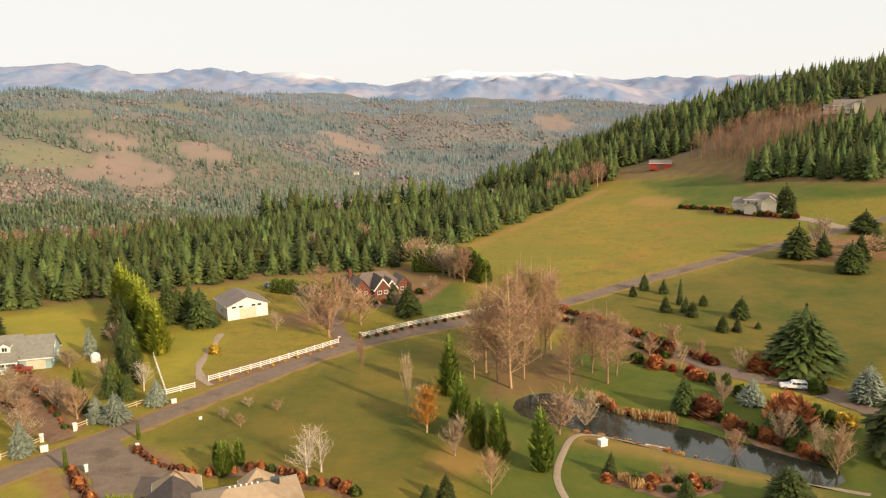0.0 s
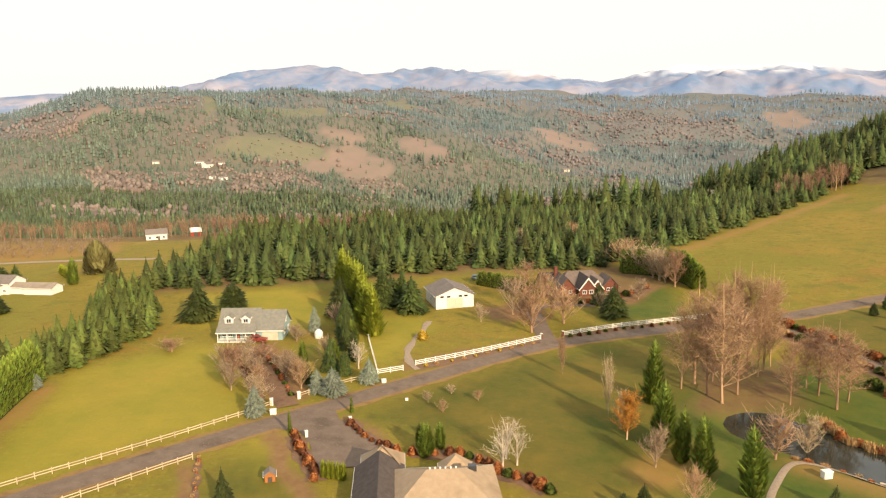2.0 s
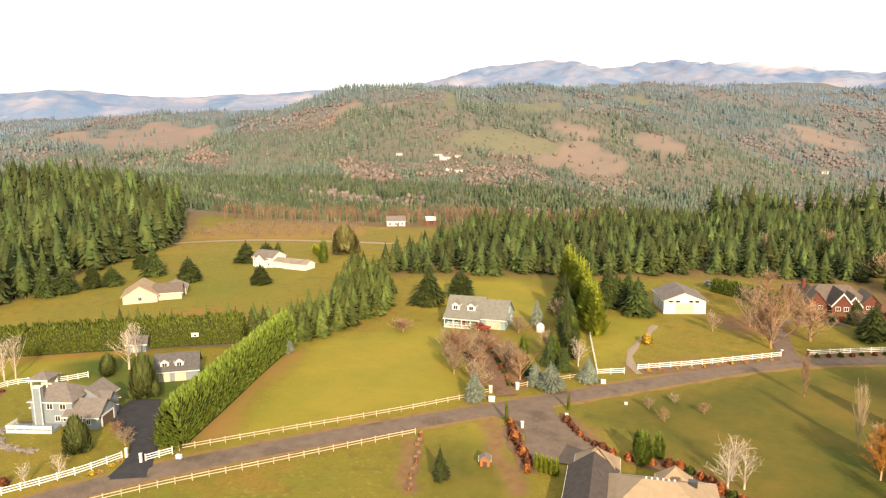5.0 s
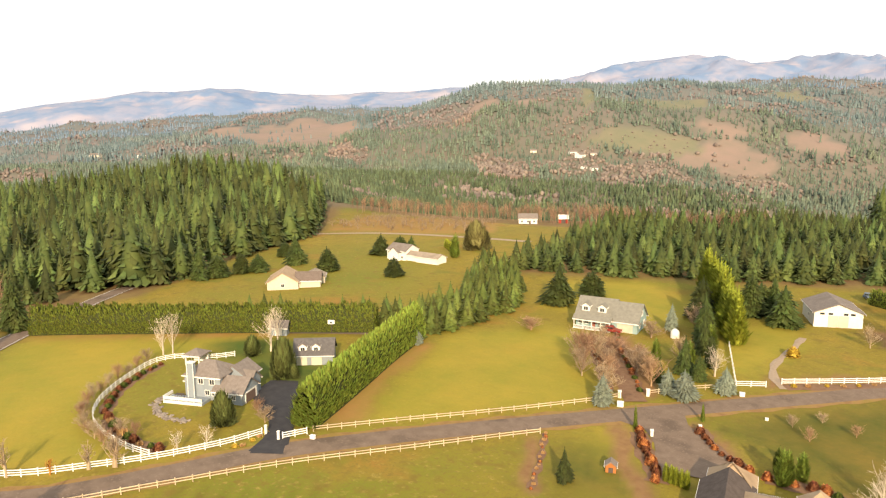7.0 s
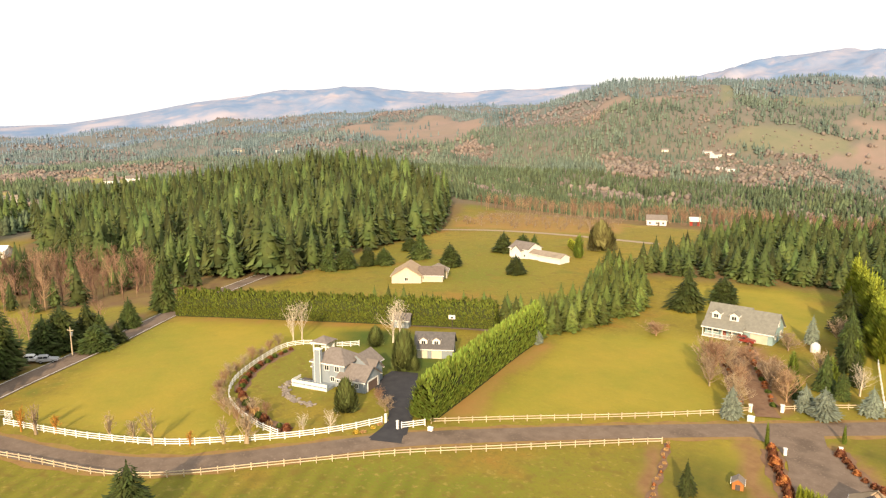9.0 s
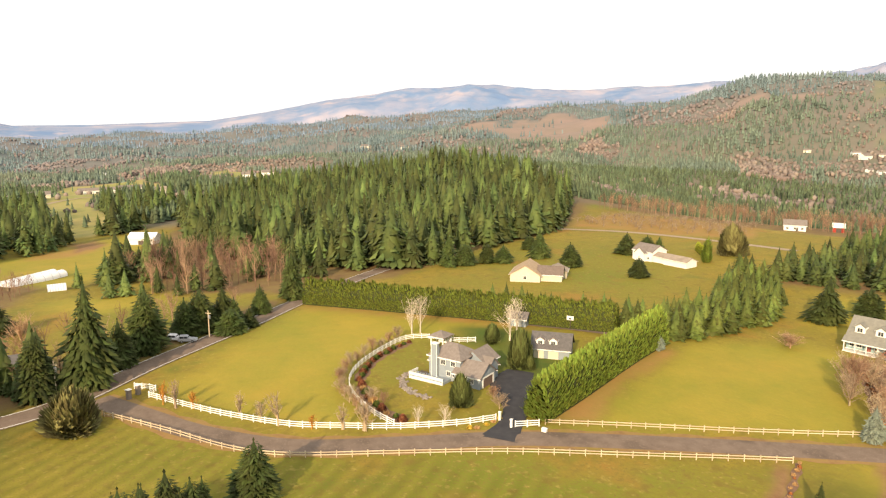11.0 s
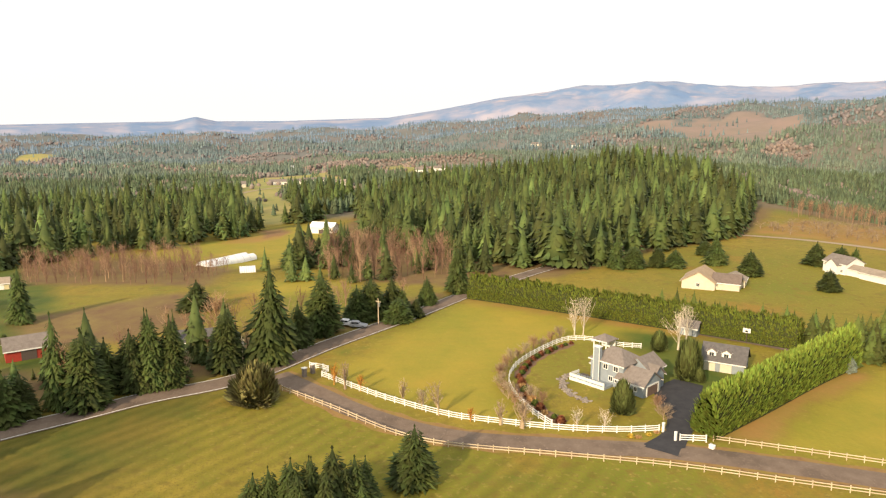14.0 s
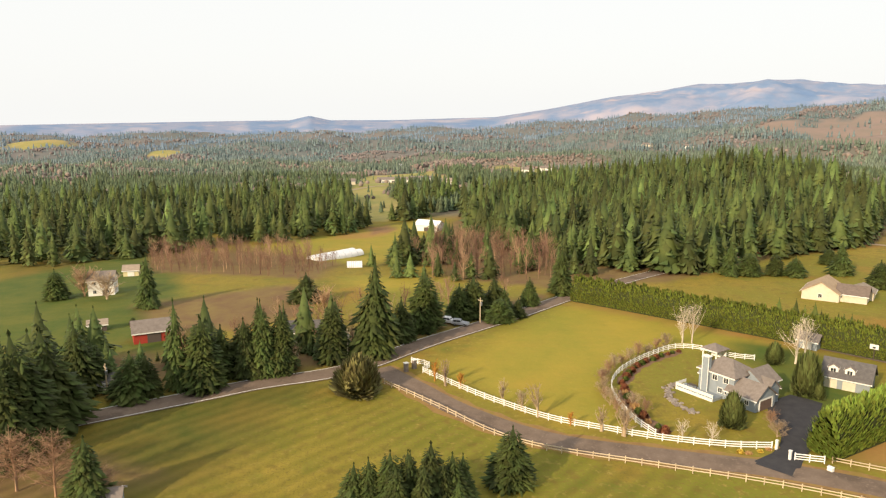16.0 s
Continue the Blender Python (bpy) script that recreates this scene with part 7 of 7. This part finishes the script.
utility_pole(-157.5, -10.6, 7.6, True)
utility_pole(-186.5, 23, 7.2, True)
utility_pole(-142.8, -37.6, 7.5)
utility_pole(-141.5, -57.5, 6.5, True)
utility_pole(-330, 222, 9)
utility_pole(-300, 205, 9)


def pillar(x, y, h, w, label, mat=None):
    t = base_at("gate_pillar", x, y, 35, label, "pillar")
    shaft = slab(t, "shaft", -w / 2, -w / 2, -0.2, w / 2, w / 2, h, mat or WHITE_PAINT)
    slab(t, "cap", -w * 0.62, -w * 0.62, h, w * 0.62, w * 0.62, h + 0.14, WHITE_PAINT)


for x, y in ((-71.6, 120.8), (-68, 125.4)):
    pillar(x, y, 1.4, 0.6, "white masonry gate pillar beside the drive")
for x, y in ((-58.1, 109.2), (-53, 116.9)):
    pillar(x, y, 1.2, 0.5, "short white gate pillar at the forecourt")
for x, y in ((-106.4, 62.2), (-102.7, 62.4)):
    pillar(x, y, 1.6, 0.4, "white timber gate post")
for x, y in ((-26.6, 176.9), (-21.6, 180.4)):
    pillar(x, y, 1.5, 0.5, "red brick gate post with a white cap", BRICK)
for x, y in ((-150.6, 4.2), (-148.6, 2.4)):
    pillar(x, y, 2.0, 0.8, "stone gate pillar at the lane's mouth", STONE)


def utility_box(x, y, w, label):
    t = base_at("utility_box", x, y, 25, label, "box")
    slab(t, "body", -w / 2, -w * 0.35, 0, w / 2, w * 0.35, w * 0.75, WHITE_PAINT, bevel=0.06)
    slab(t, "lid", -w * 0.53, -w * 0.4, w * 0.75, w * 0.53, w * 0.4, w * 0.85, PLASTIC)


utility_box(-69.1, 117.0, 1.2, "white plastic utility box on the verge")
utility_box(-54.5, 138.2, 1.0, "white plastic utility box by the fence")
utility_box(27.8, 120.4, 1.5, "white pump housing beside the pond")
utility_box(-98.9, 66.8, 0.9, "white letter box on a low post")
utility_box(-46.5, 130.0, 0.6, "small white marker box in the lawn")


def kennel(x, y):
    t = base_at("dog_kennel", x, y, 30, "small orange timber kennel on the lawn", "kennel")
    wood_mat = paint("orange stained timber", (0.42, 0.16, 0.05))
    wing(t, -0.8, -0.7, 0.8, 0.7, 1.2, 0.6, "y", wood_mat, SHINGLE_GREY, eave=0.2)
    slab(t, "doorway", -0.35, -0.74, 0, 0.35, -0.68, 0.9, DARK_BOARD)


kennel(-56.4, 93.4)


def basketball_hoop(x, y, turn):
    t = base_at("basketball_hoop", x, y, turn, "white basketball backboard on a dark post", "hoop")
    slab(t, "post", -0.08, -0.08, 0, 0.08, 0.08, 3.2, DARK_BOARD)
    board = slab(t, "backboard", -0.9, -0.3, 2.7, 0.9, -0.24, 3.8, WHITE_PAINT)
    slab(board, "target", -0.3, -0.33, 2.9, 0.3, -0.302, 3.3, GLASS, bevel=0.0)


basketball_hoop(-147.3, 106.6, 40)


def bench(x, y, turn):
    t = base_at("log_bench", x, y, turn, "fallen pale log beside the pond path", "log")
    slab(t, "log", -2.2, -0.22, 0.05, 2.2, 0.22, 0.5, RAW_WOOD, bevel=0.12)
    slab(t, "stump", 1.5, -0.4, 0, 2.1, 0.4, 0.75, BARK, bevel=0.12)


bench(37.5, 120.2, -28)


def tank(x, y):
    t = base_at("water_tank", x, y, 0, "white domed water tank among shrubs", "tank")
    n = 14
    V = [(math.cos(6.283 * i / n) * r, math.sin(6.283 * i / n) * r, z) for z, r in ((0, 1.1), (1.5, 1.1), (2.0, 0.8), (2.2, 0.3)) for i in range(n)]
    F = [(k * n + i, k * n + (i + 1) % n, (k + 1) * n + (i + 1) % n, (k + 1) * n + i) for k in range(3) for i in range(n)]
    mesh_object("body", V, F, WHITE_PAINT, parent=t, smooth=True)
    slab(t, "lid", -0.35, -0.35, 2.15, 0.35, 0.35, 2.3, PLASTIC)


tank(-82.7, 164.8)

# stone-filled ditch in the grey house's garden
stone_meshes = []
for k in range(4):
    bm = bmesh.new()
    bmesh.ops.create_icosphere(bm, subdivisions=1, radius=0.5)
    for v in bm.verts:
        v.co *= random.uniform(0.75, 1.15)
        v.co.z *= 0.6
    stone_meshes.append(bm_mesh("stone", bm, STONE))
bed = base_at("rock_bed", -126, 54, 0, "curved bed of loose grey river stones", "rocks")
for x, y in spline([(-136, 57.2), (-133, 54.2), (-128.5, 53), (-124.5, 53.6), (-121.5, 54.8)], 0.28):
    for k in range(3):
        s = new("stone", random.choice(stone_meshes))
        s.parent = bed
        qx, qy = x + random.gauss(0, 0.4), y + random.gauss(0, 0.4)
        s.matrix_basis = Matrix.LocRotScale((qx + 126, qy - 54, height(qx, qy) - bed.location.z + 0.1), Euler((0, 0, random.uniform(0, 6))), Vector((1, 1, 1)) * random.uniform(0.5, 1.0))

# painted edge lines of the country road
LINE_PAINT = material("worn white road paint", [(0.55, 0.53, 0.48), (0.7, 0.68, 0.63)], 2.0)
for k in (-1, 1):
    way = spline(HIGHWAY, 6)
    dirs = np.gradient(way, axis=0)
    dirs /= np.linalg.norm(dirs, axis=1)[:, None]
    ribbon("road_line", [tuple(p) for p in way + np.stack([-dirs[:, 1], dirs[:, 0]], 1) * 3.1 * k], 0.16, LINE_PAINT, 0.175, "worn white edge line of the road", "road marking")
